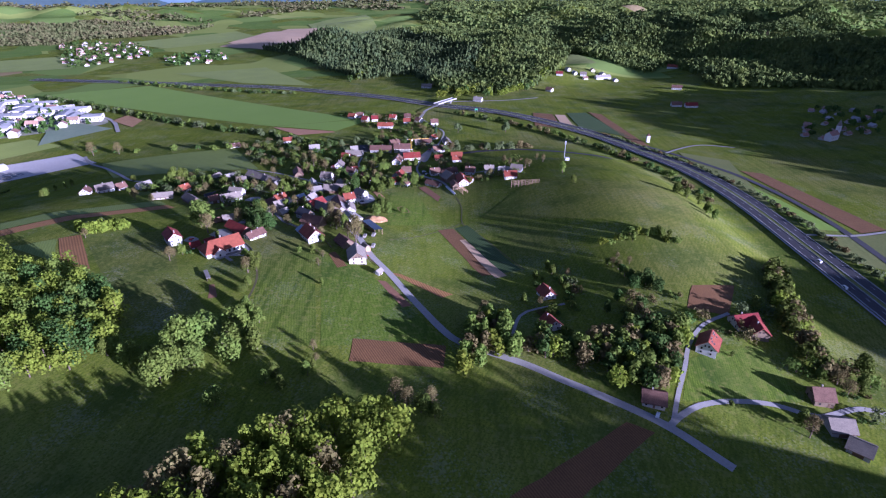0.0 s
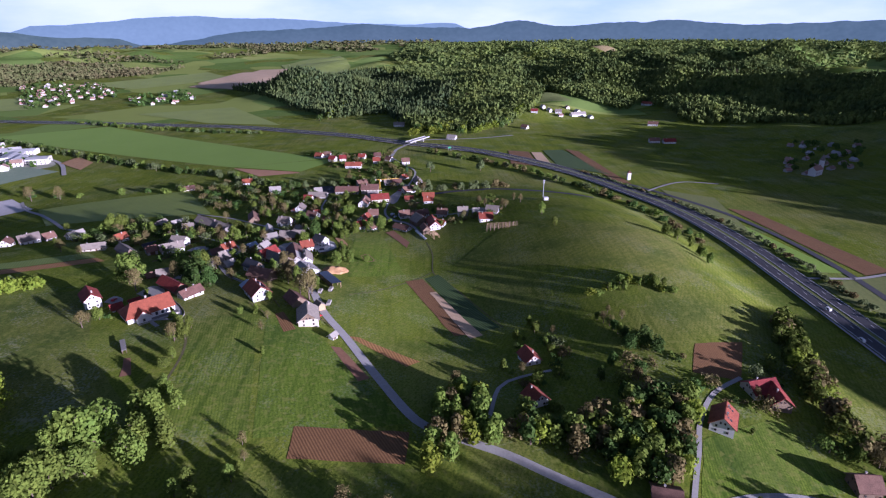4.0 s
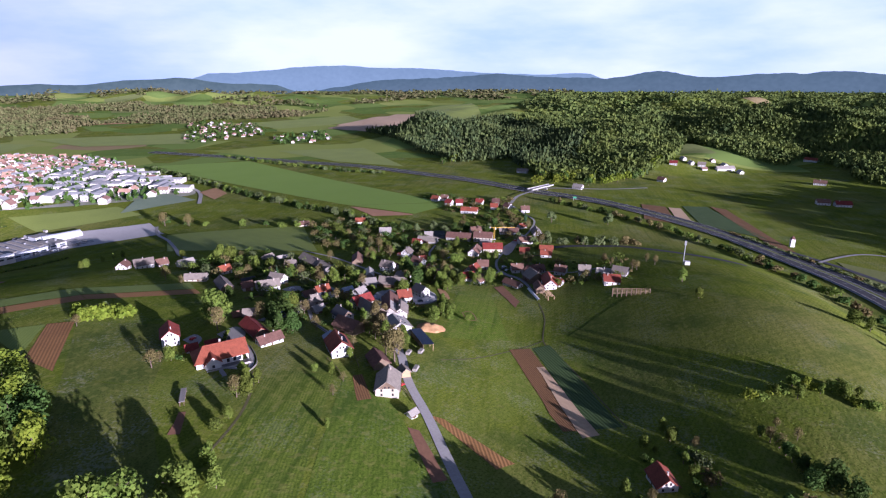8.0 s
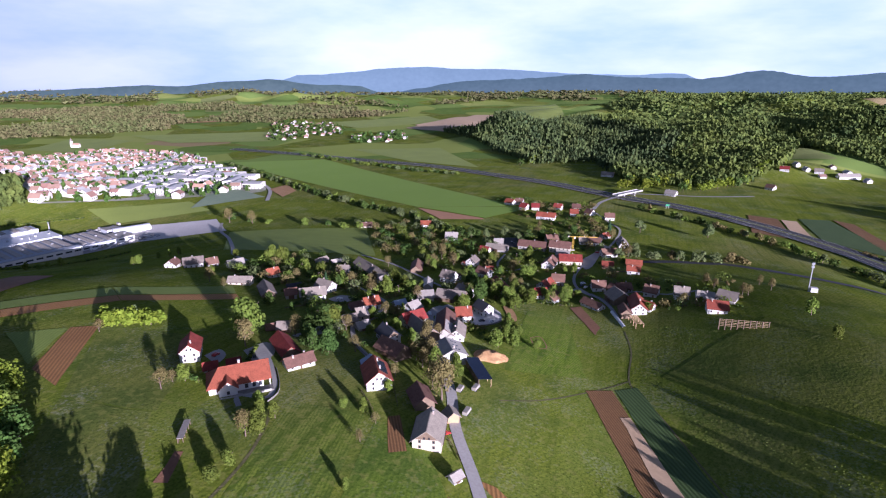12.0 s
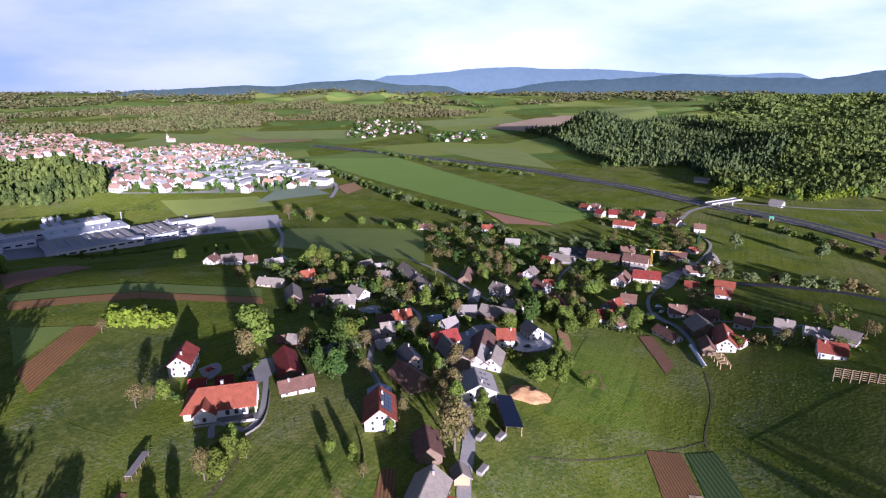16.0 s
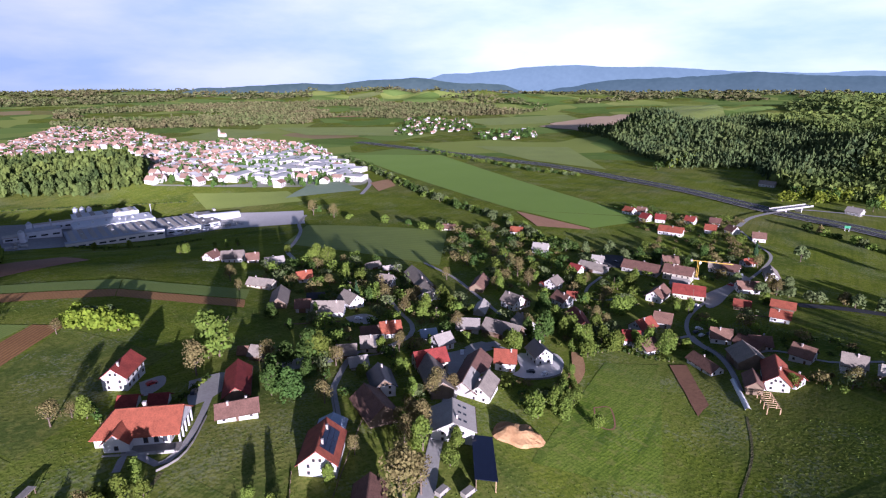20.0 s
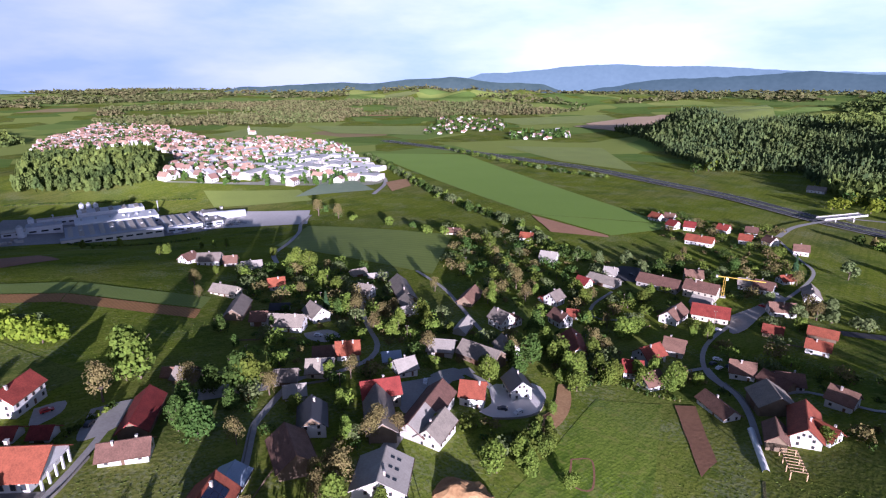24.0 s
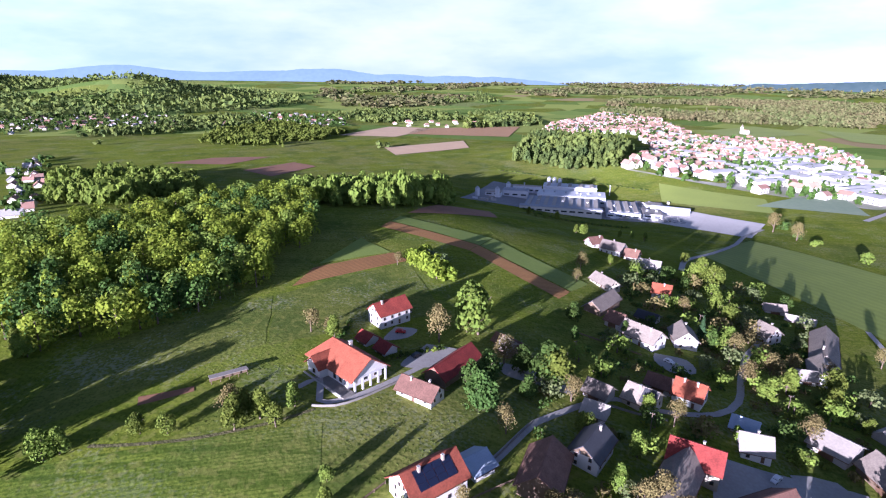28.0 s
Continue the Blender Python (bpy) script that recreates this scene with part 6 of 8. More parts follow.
tree("L", -69.8, 175.7, 4)
tree("L", -87.7, 206.5, 4)
tree("B", 65.2, 390.5, 6)
tree("B", 61.7, 402.5, 6)
tree("B", 52.1, 376.8, 6)
tree("B", 34.9, 398.2, 5)
tree("B", -75.2, 193.6, 4)
tree("B", 49.4, 376.6, 7)
tree("D", 76.9, 184.7, 8)
tree("D", 82.8, 186.7, 9)
tree("D", 86.4, 181.8, 8)
tree("D", 66, 173.8, 7)
tree("D", 73.8, 166.6, 7)
tree("D", 58.6, 165, 6)
tree("D", 63.9, 154.3, 7)
tree("B", 73.1, 164.5, 6)
tree("B", 3.3, 160.2, 8)
tree("B", 113.2, 155, 5)
tree("B", 30.3, 171.6, 5)
tree("B", 138, 125.1, 8)
tree("B", 138.6, 119.4, 8)
tree("B", 110.9, 96.9, 9)
tree("B", 80.9, 207.3, 5)
tree("B", 74.2, 203.1, 6)
tree("L", 110.8, 101.6, 8)
tree("L", 133, 127.5, 7)
tree("L", 145.3, 122.8, 9)
tree("L", 154.5, 132.7, 10)
tree("L", 102.2, 136.8, 3)
tree("L", 97.7, 233.6, 4)
tree("L", 104.9, 236.7, 5)
tree("L", 110.1, 233.9, 5)
tree("L", 85.1, 232.1, 4)
tree("L", 91.8, 234.1, 4)
tree("L", 148.3, 304.9, 8)
tree("L", 153.3, 281.5, 7)
tree("L", 152.7, 272.2, 7)
tree("L", 32.4, 201.4, 5)
tree("L", 41.4, 205.7, 6)
tree("L", 43.2, 193.1, 5)
tree("L", 44.7, 187, 5)
tree("L", 23.2, 174.6, 5)
tree("L", 39.8, 212.5, 5)
tree("L", 88.3, 153, 7)
tree("L", 88.8, 108.6, 3)
tree("L", -88.7, 143.1, 8)
tree("L", -95.4, 150.2, 7)
tree("L", -84.6, 126.5, 12.2)
tree("L", -113.5, 117.2, 12.2)
tree("L", -109.5, 122.4, 15.8)
tree("L", -107.4, 127.6, 15.8)
tree("L", -103.4, 114.8, 12.2)
tree("L", -109.3, 109.9, 14)
tree("L", -136.6, 118.6, 7)
tree("L", -135.4, 122, 7)
tree("L", -111.2, 105.4, 14)
tree("L", -127.2, 116.1, 8.8)
tree("L", -121.3, 116.6, 8.8)
tree("L", -91.6, 118.9, 10.5)
tree("L", -76.1, 108, 7)
tree("L", -73, 111.1, 7)
tree("L", -69.6, 105.6, 6)
tree("L", -62.5, 113.3, 6)
tree("L", -93.8, 128.6, 10.5)
tree("L", -95.1, 135.6, 12.2)
tree("L", -89.4, 96.2, 8.8)
tree("L", -61.4, 118, 4)
tree("L", -102, 171.4, 5)
tree("L", -103.6, 193.4, 6)
tree("L", -16.4, 95.9, 7)
tree("L", -21.2, 98.1, 8)
tree("B", -63.5, 127.5, 5)
tree("B", -61.1, 121.1, 4)
tree("B", -17.5, 101, 8)
tree("B", -26.1, 100.4, 9)
tree("B", -30.2, 102.8, 9)
tree("L", 88.9, 229.9, 6)
tree("L", 82, 232.1, 5)
tree("L", 104.9, 232.4, 7)
tree("L", 143.6, 309.1, 8)
tree("L", 155.5, 302.3, 7)
tree("L", 153.1, 284.2, 7)
tree("L", 74.4, 317.1, 6)

# ---- outlines of woods ----
WOOD_WEST = [(-153, 97), (-137, 122), (-139, 140), (-157, 156), (-182.1, 173.8), (-229.1, 180.5), (-275.6, 174.1), (-305.5, 128.7), (-251.2, 98.8), (-237.7, 66.8), (-232.7, 49)]
WOOD_WEST_FAR = [(-298.8, 151.9), (-286.7, 172.2), (-283.8, 213.7), (-334.7, 247), (-472.8, 254.3), (-479.8, 178.1), (-448.9, 126.2)]
WOOD_SW_FAR = [(-374.7, -20.5), (-327.8, 46.6), (-399.6, 70.3), (-487.2, 35.6), (-508.8, -47.2), (-479.9, -83.8)]
WOOD_SOUTH = [(-95.3, 50.6), (-83.9, 66.8), (-71.2, 80.3), (-52.9, 88.6), (-30.7, 93.8), (-22.4, 90.6), (-25.5, 90.5), (-31.2, 74.7), (-35, 64.5), (-36, 30), (-24, -12), (-112, -34), (-128, 10), (-108, 40)]
WOOD_TOWN = [(-631, 336.1), (-575.4, 385.6), (-565.4, 432.4), (-632.7, 479.7), (-851.3, 545), (-903.6, 424.9)]
HEDGE_EAST = [(156.4, 218.7), (165.7, 218.6), (147.6, 167.3), (139.3, 137.5), (135.7, 124.8), (133, 136.8), (135.7, 157.8), (140.2, 182.7)]
COPSE = [(61.1, 150), (71.7, 154), (86, 154.4), (84.5, 141.7), (73.5, 119.1), (67.2, 115.9), (51.6, 110.9), (49.8, 114.9), (45.1, 123.5), (27.5, 129.1), (15.7, 135.5), (25.6, 143.5), (39.3, 134.7), (52.6, 144.1)]
LANE_COPSE = [(-8.3, 115.6), (-5.5, 146.1), (4.3, 157.9), (16, 156.4), (16.5, 132.5), (6.5, 127), (-2.1, 121.8)]
RIVER_LINE = [(-574.8, 739), (-469.6, 676.4), (-380, 617.6), (-305.6, 574.5), (-254.7, 544.1), (-208.8, 522.1), (-173.8, 502), (-137.4, 469.4), (-115.8, 465.7)]
FOOT_ROWS = [
    [(-168.1, 875.3), (-153.5, 928.8), (-142.6, 1032.4)],
    [(-22.8, 735.6), (-3, 734.5), (13.7, 768)],
    [(43.2, 731.9), (71.6, 759.7), (103.8, 791.4)],
    [(-15.2, 768.3), (10.7, 757.5), (34, 796.6)],
    [(52.9, 790), (98.9, 785.4), (131.1, 844.7), (164.9, 898.6)],
    [(81.4, 844.7), (112.2, 882.9), (152.7, 948.3)],
]
WILLOWS = [(-10.3, 456.3), (-1.8, 455.3), (10.4, 456.4), (24.7, 456.6), (39.5, 456.3), (54, 458.8), (60.7, 461.2)]
FIELD_BUSHES = [(-210.2, 222), (-201.3, 221.4), (-185.7, 231.8), (-191, 236.6), (-204.9, 234.2), (-215.7, 227.6)]
MOTORWAY_LINE = [(-536.8, 872.4), (-433.8, 828.2), (-330, 788.7), (-233.7, 764.6)]
STREAM_LINE = [(-358.4, 479.2), (-310.2, 469.5), (-247, 470.2), (-214.7, 468.5)]
PLAIN_WOOD_1 = [(-1540.5, 738.5), (-1281.6, 849.5), (-1147.6, 1082.4), (-940.5, 1267.4), (-950.1, 1486), (-768.2, 1674.7), (-760.9, 1871.1), (-1398.2, 1902.7), (-1855.9, 1390.6), (-1955.6, 913.4)]
PLAIN_WOOD_2 = [(-797.7, -77.3), (-762.9, 62.2), (-971.2, 115.7), (-1097.1, -26.7), (-950.9, -105.3)]
PLAIN_WOOD_3 = [(-1078, 125.6), (-1013.9, 252.6), (-1155.5, 490.4), (-1415.1, 520.1), (-1469.1, 178.2)]
SCRUB = [(-624.2, 90.3), (-589.4, 192.3), (-625.1, 260.6), (-701.1, 272.2), (-768.4, 152.7), (-718.9, 85.4)]
TOWN = [(-557.1, 441.1), (-497.6, 505.5), (-443.4, 557.8), (-415, 607.1), (-590.5, 729.3), (-706.6, 805.2), (-886.7, 818.1), (-924.5, 704.7), (-758.1, 550.6)]
TOWN_FAR = [(-935.8, 435.4), (-998.8, 616.5), (-785, 567), (-924.5, 704.7), (-1293.4, 796.2), (-1475.8, 722), (-1163.8, 510)]
TOWN_WORKS = [(-503, 508), (-443.4, 557.8), (-415, 607.1), (-590.5, 729.3), (-690, 690), (-640, 610)]
TOWN_HOMES = [(-557.1, 441.1), (-507, 508), (-645, 610), (-695, 690), (-600, 735), (-706.6, 805.2), (-886.7, 818.1), (-924.5, 704.7), (-758.1, 550.6)]
HAMLET_A = [(-732.5, 1029.5), (-640.2, 1215.9), (-803.2, 1464.9), (-987.3, 1426.4)]
HAMLET_B = [(-531.2, 1050.2), (-451, 1133.1), (-540.1, 1300.8), (-633.7, 1204.7)]
HAMLET_C = [(338.5, 525.3), (370.7, 502.1), (442.4, 526.7), (500.2, 610.9), (435.6, 642.4)]
HAMLET_D = [(-881.7, -399.8), (-956.5, -343.8), (-947.7, -140.7), (-1299.8, -320.8), (-1312.4, -522.9), (-1176, -600.4)]
HAMLET_E = [(-1049.6, -138.2), (-1075.8, 104.6), (-1312.5, 66.4), (-1417.2, -165.8)]
HAMLET_F = [(-1083.7, 178.9), (-1068.2, 361.8), (-1226.6, 381.9), (-1231.6, 185.3)]
HAMLET_G = [(-281.3, 14.9), (-293.7, 23.5), (-478.9, -73.9), (-656.3, -190.2), (-577.1, -191.9)]
HAMLET_H = [(162, 846.9), (249, 842.1), (265.8, 905.3), (179, 893.4)]

# ---- motorway ----
for off, nm in ((-5.1, "motorway"), (5.1, "motorway_opposite")):
    road(nm, MOTORWAY, 7.2, M_ASPHALT, "dark asphalt carriageway of the motorway", 2.2, offset=off, rise=0.6, step=8)
    for e in (-3.3, 3.3):
        road("edge_line", MOTORWAY, 0.2, M_LINE, "white painted edge line", 2.8, "road marking", offset=off + e, rise=0.62, step=8)
    dash_line = spline(MOTORWAY, 3.0)
    dd = np.gradient(dash_line, axis=0)
    dd /= np.hypot(dd[:, 0], dd[:, 1])[:, None]
    nn = np.stack([dd[:, 1], -dd[:, 0]], 1)
    vv, ff = [], []
    for i in range(0, len(dash_line) - 2, 4):
        for j in (i, i + 1):
            for e in (-0.1, 0.1):
                p = dash_line[j] + nn[j] * (off + 0.6 + e)
                vv.append((p[0], p[1], max(gz(*p), gz(*dash_line[j])) + 0.64 + lift(p[0], p[1], 2.8)))
        q = len(vv) - 4
        ff.append((q, q + 1, q + 3, q + 2))
    tagged(link("lane_dashes", mesh_of("lane_dashes", vv, ff, M_LINE)), "white dashed lane line", "road marking", kind="stuff")
road("motorway_reserve", MOTORWAY, 2.8, M_GRASS_DRY, "grassy central reserve of the motorway", 2.0, "verge", rise=0.6, step=8)
road("motorway_shoulder", MOTORWAY, 1.2, M_GRAVEL, "pale gravel shoulder", 1.8, "verge", offset=-9.6, rise=0.3, step=8)


def rail_along(name, pts, offset, label, height=0.55, gap=4.0, rise=0.6, category="guard rail"):
    """A steel rail on posts."""
    line = spline(pts, gap)
    d = np.gradient(line, axis=0)
    d /= np.hypot(d[:, 0], d[:, 1])[:, None]
    s = np.stack([d[:, 1], -d[:, 0]], 1)
    p = line + s * offset
    zs = np.array([max(gz(*a), gz(*b)) for a, b in zip(p, line)]) + rise
    vv, ff = [], []
    for i in range(len(p)):
        vv += [(p[i, 0], p[i, 1], zs[i] + height - 0.22), (p[i, 0], p[i, 1], zs[i] + height), (p[i, 0] + s[i, 0] * 0.12, p[i, 1] + s[i, 1] * 0.12, zs[i] + height), (p[i, 0] + s[i, 0] * 0.12, p[i, 1] + s[i, 1] * 0.12, zs[i] + height - 0.22)]
        if i:
            a, b = 4 * i - 4, 4 * i
            for k in range(4):
                ff.append((a + k, a + (k + 1) % 4, b + (k + 1) % 4, b + k))
    ob = tagged(link(name, mesh_of(name, vv, ff, M_METAL)), label, category, kind="structure")
    return ob


near_mw = MOTORWAY[:9]
for off in (-8.9, -1.45, 1.45, 8.9):
    rail_along("guard_rail", near_mw, off, "galvanised steel guard rail")


# ---- woods ----
canopy("hilltop_wood", WOOD_WEST, 7.6, "tall hilltop wood in bright spring leaf", 3, (M_LEAF_BRIGHT, M_LEAF_BRIGHT, M_LEAF, M_LEAF_BRIGHT, M_LEAF_DARK), 13, 18, n=640, size=0.40)
canopy("lower_wood", WOOD_SOUTH, 6.8, "wood in bright spring leaf with some bare crowns", 4, (M_LEAF_BRIGHT, M_LEAF_BRIGHT, M_LEAF_BRIGHT, M_LEAF_BROWN), 15, 19, n=480, size=0.48)
canopy("motorway_hedge", HEDGE_EAST, 4.3, "belt of mixed trees along the motorway slope", 6, (M_LEAF_BRIGHT, M_LEAF_BROWN, M_LEAF, M_LEAF), 8, 12, 0.78, 300)
canopy("south_ridge_wood", [(95, -68), (95, -30), (150, -22), (252, -24), (262, -45), (252, -66), (150, -72)], 8.0, "wood on the ridge south of the meadow", 7, (M_LEAF, M_LEAF_DARK), 9, 14, n=130, thin=0.85)
canopy("hill_hedge", [(73, 229.5), (82, 233), (91, 238), (98, 236), (106, 231), (113, 227)], 3.4, "ragged hedge of bushes and small trees on the hill", 39, (M_LEAF_BRIGHT, M_LEAF, M_LEAF_BRIGHT, M_LEAF), 2.5, 6.5, 0.8, 260, 1.6, size=0.34)
canopy("field_bushes", FIELD_BUSHES, 4.6, "rounded yellow-green bushes between the fields", 38, (M_LEAF_BRIGHT, M_LEAF_BRIGHT, M_LEAF_GREY), 5, 7.5, 0.75, 420)
canopy("cottage_copse", COPSE, 4.6, "dark copse of mixed trees round the cottages", 8, (M_LEAF_DARK, M_LEAF, M_LEAF_BRIGHT, M_LEAF_BROWN), 8, 12, 0.7, 300)
canopy("lane_copse", LANE_COPSE, 5.2, "copse of budding trees beside the lane", 9, (M_LEAF_BROWN, M_LEAF_BRIGHT, M_LEAF), 9, 13)
far_wood("wood_beyond_hilltop", WOOD_WEST_FAR, 6.5, 12, 4.6, M_LEAF, "wood on the far flank of the hilltop", 8, 190, size=0.19)
far_wood("wood_in_hollow", WOOD_SW_FAR, 7.5, 13, 5.0, M_LEAF, "leafy wood in the hollow", 9, 170, size=0.2)
far_wood("town_wood", WOOD_TOWN, 7.5, 14, 4.6, M_WOODS, "wooded knoll beside the town", 10, 80, 0.15, size=0.26)
far_wood("spruce_ridge_woods", [(-432, 1275), (-275, 1065), (-155, 885), (-73, 935), (-40, 830), (30, 900), (60, 1090), (-60, 1300), (-180, 1500)], 6.2, 12, 4.1, M_WOODS_SPRUCE, "dark mixed spruce woods on the near ridge", 23, 11, 0.35)
far_wood("ridge_woods", [(-40, 830), (-15, 768), (60, 760), (109, 790), (170, 890), (218, 1052), (324, 925), (387, 990), (372, 790), (520, 700), (700, 640), (900, 700), (900, 1500), (-60, 1650), (-180, 1500), (-60, 1300), (60, 1090), (30, 900)], 6.4, 12, 4.3, M_WOODS, "broadleaf woods on the near ridge", 11, 11, 0.08)
far_wood("upper_ridge_woods", [(-60, 1650), (900, 1500), (900, 640), (1900, 700), (2000, 3000), (-60, 2900), (-120, 2100)], 15, 14, 10, M_WOODS, "woods on the higher ridges", 12, 8, 0.1, patchy=0.15)
far_wood("east_slope_woods", [(560, 640), (1300, 300), (1500, 700), (900, 760), (640, 720)], 10, 14, 6, M_WOODS, "woods on the eastern slope", 13, 16, 0.1)
# unseen trees added to roughen the shadow edge of the eastern ridge
far_wood("east_crest_woods", [(520, 210), (590, 230), (640, 420), (650, 600), (560, 590), (545, 400)], 11, 14, 6, M_WOODS, "unseen woods on the east crest that shade the valley", 22, 16, 0.1)
far_wood("plain_woods", PLAIN_WOOD_1, 12, 11, 6.5, M_WOODS_DARK, "dark mixed woods on the plain", 14, 16, 0.1, patchy=0.4)
far_wood("west_copse", PLAIN_WOOD_2, 8.5, 10, 4.8, M_LEAF, "copse on the western plain", 15, 50, 0.1, patchy=0.45, size=0.3)
far_wood("west_plain_woods", PLAIN_WOOD_3, 11, 10, 5.5, M_WOODS, "woods behind the town", 16, 30, 0.1, patchy=0.45)
far_wood("scrub_woods", SCRUB, 8.5, 7, 3.8, M_LEAF, "scrub and willows between the plots", 17, 60, patchy=0.5, size=0.26)
far_wood("plain_hedgerows", [(-760, -220), (-760, 60), (-760, 330), (-900, 420), (-1500, 520), (-2300, 500), (-2400, -500), (-1300, -500)], 16, 9, 5.5, M_WOODS, "hedges and small groves scattered over the western plain", 24, 26, 0.05, patchy=0.82)
far_wood("far_plain_woods", [(-3600, 900), (-2100, 800), (-2100, 1500), (-1500, 2000), (-800, 1950), (-500, 2500), (-1500, 3600), (-3300, 2600)], 27, 13, 15, M_WOODS_DARK, "far dark woods across the plain", 18, 11, 0.3, patchy=0.55)
far_wood("far_west_woods", [(-3900, -300), (-1700, -80), (-1500, 300), (-2000, 800), (-3700, 800)], 34, 11, 16, M_WOODS_DARK, "far copses across the western plain", 19, 20, 0.3, patchy=0.55)
far_wood("west_hill_woods", [(-1300, -350), (-1500, -200), (-1750, -100), (-2200, -300), (-2600, -1200), (-2300, -2300), (-1400, -2000), (-900, -900)], 19, 16, 10, M_WOODS, "woods on the western hills", 20, 8, 0.1, patchy=0.1)
far_wood("valley_head_woods", [(-300, 2400), (300, 2900), (900, 3000), (800, 3900), (-900, 3900), (-900, 3000)], 36, 14, 19, M_WOODS_DARK, "woods at the head of the valley", 21, 12, 0.3, patchy=0.45)


for foot in FOOT_ROWS:
    canopy("wood_edge", foot, 8, "sunlit trees along the edge of the ridge woods", 60, (M_LEAF_BRIGHT, M_LEAF_BRIGHT, M_LEAF_BRIGHT, M_LEAF_DARK), 9, 15, 0.62, 130, 5, size=0.8)
canopy("stream_trees", RIVER_LINE, 6, "row of willows and alders along the stream", 31, (M_LEAF_GREY, M_LEAF_GREY, M_LEAF, M_LEAF_DARK), 6, 10, 0.6, 240, 4)
canopy("far_motorway_trees", MOTORWAY_LINE, 7, "row of trees along the far motorway", 32, (M_LEAF_DARK, M_LEAF_GREY, M_LEAF), 5, 8, 0.6, 160, 4)
canopy("field_path_trees", STREAM_LINE, 24, "scattered trees along the field path", 33, (M_LEAF_DARK, M_LEAF), 5, 8, 0.15, 240, 6)
canopy("motorway_shrubs", [(214, 110), (221, 220), (221, 320), (206, 400), (178, 466), (150, 526)], 7, "pale shrubs along the motorway", 34, (M_LEAF_GREY, M_LEAF_GREY, M_LEAF_BROWN), 2.5, 4.5, 0.4, 160, 1.2)
canopy("lower_bank_shrubs", [(150, 440), (110, 505), (60, 570), (0, 615)], 7, "shrubs on the bank below the motorway", 35, (M_LEAF_DARK, M_LEAF, M_LEAF_BROWN, M_LEAF_GREY), 4, 8, 0.5, 200, 3)
canopy("bank_shrubs", [(178, 330), (165, 400), (140, 450)], 8, "shrubs on the motorway bank", 36, (M_LEAF_DARK, M_LEAF, M_LEAF_BROWN), 4, 7, 0.45, 240, 3)
canopy("willow_row", WILLOWS, 6, "row of pale willows along the road", 37, (M_LEAF_GREY, M_LEAF_GREY, M_LEAF_BROWN), 6, 9, 0.55, 300, 2.5)

# ---- town and hamlets ----
def settlement(name, poly, step, seed, label, big=0.0, roofs=(0.5, 0.3, 0.2), lo=8, hi=13, height=7.0):
    """A settlement seen from afar: many small houses with walls, roofs and windows in one mesh."""
    rng = np.random.default_rng(seed)
    xs, ys = scatter(poly, step, seed)
    verts, faces, mats = [], [], []
    for x, y in zip(xs, ys):
        L, W = rng.uniform(lo, hi), rng.uniform(lo * 0.8, hi * 0.8)
        e, r = rng.uniform(0.55, 0.75) * height, height * rng.uniform(0.9, 1.2)
        hall = rng.uniform() < big
        if hall:
            L, W, e = rng.uniform(20, 40), rng.uniform(12, 20), rng.uniform(5, 7)
            r = e + 1.2
        a = rng.choice((0.35, 0.35 + math.pi / 2)) + rng.normal() * 0.12
        c, s, z = math.cos(a), math.sin(a), gz(x, y)
        o = len(verts)
        loc = [(-L / 2, -W / 2, -2), (L / 2, -W / 2, -2), (L / 2, W / 2, -2), (-L / 2, W / 2, -2), (-L / 2, -W / 2, e), (L / 2, -W / 2, e), (L / 2, W / 2, e), (-L / 2, W / 2, e), (-L / 2, 0, r), (L / 2, 0, r)]
        v = 0.5
        k = (r - e) / (W / 2) * v
        loc += [(-L / 2 - v, -W / 2 - v, e - k), (L / 2 + v, -W / 2 - v, e - k), (L / 2 + v, 0, r + 0.12), (-L / 2 - v, 0, r + 0.12), (L / 2 + v, W / 2 + v, e - k), (-L / 2 - v, W / 2 + v, e - k)]
        roof = 4 if hall else 1 + int(rng.choice(3, p=roofs))
        fs = [((0, 1, 5, 4), 0), ((2, 3, 7, 6), 0), ((1, 2, 6, 9, 5), 0), ((3, 0, 4, 8, 7), 0), ((10, 11, 12, 13), roof), ((13, 12, 14, 15), roof)]
        for st in ((0.9, 2.2), (3.4, 4.7)) if e > 4.6 else ((0.9, 2.2),):
            nw = max(2, int(L / 3.5))
            for i in range(nw):
                wx = -L / 2 + L * (i + 0.5) / nw
                for sg in (-1, 1):
                    q = len(loc)
                    loc += [(wx - 0.6, sg * (W / 2 + 0.06), st[0]), (wx + 0.6, sg * (W / 2 + 0.06), st[0]), (wx + 0.6, sg * (W / 2 + 0.06), st[1]), (wx - 0.6, sg * (W / 2 + 0.06), st[1])]
                    fs.append(((q, q + 1, q + 2, q + 3), 5))
        verts += [(x + p * c - q * s, y + p * s + q * c, z + t) for p, q, t in loc]
        for f, m in fs:
            faces.append(tuple(o + i for i in f))
            mats.append(m)
    me = mesh_of(name, verts, faces)
    for m in (M_TOWN_WALL, M_TOWN_RED, M_TOWN_BROWN, M_TOWN_GREY, M_TOWN_HALL, M_GLASS):
        me.materials.append(m)
    me.polygons.foreach_set("material_index", np.array(mats, np.int32))
    me.update()
    return tagged(link(name, me), label, "houses", kind="stuff")


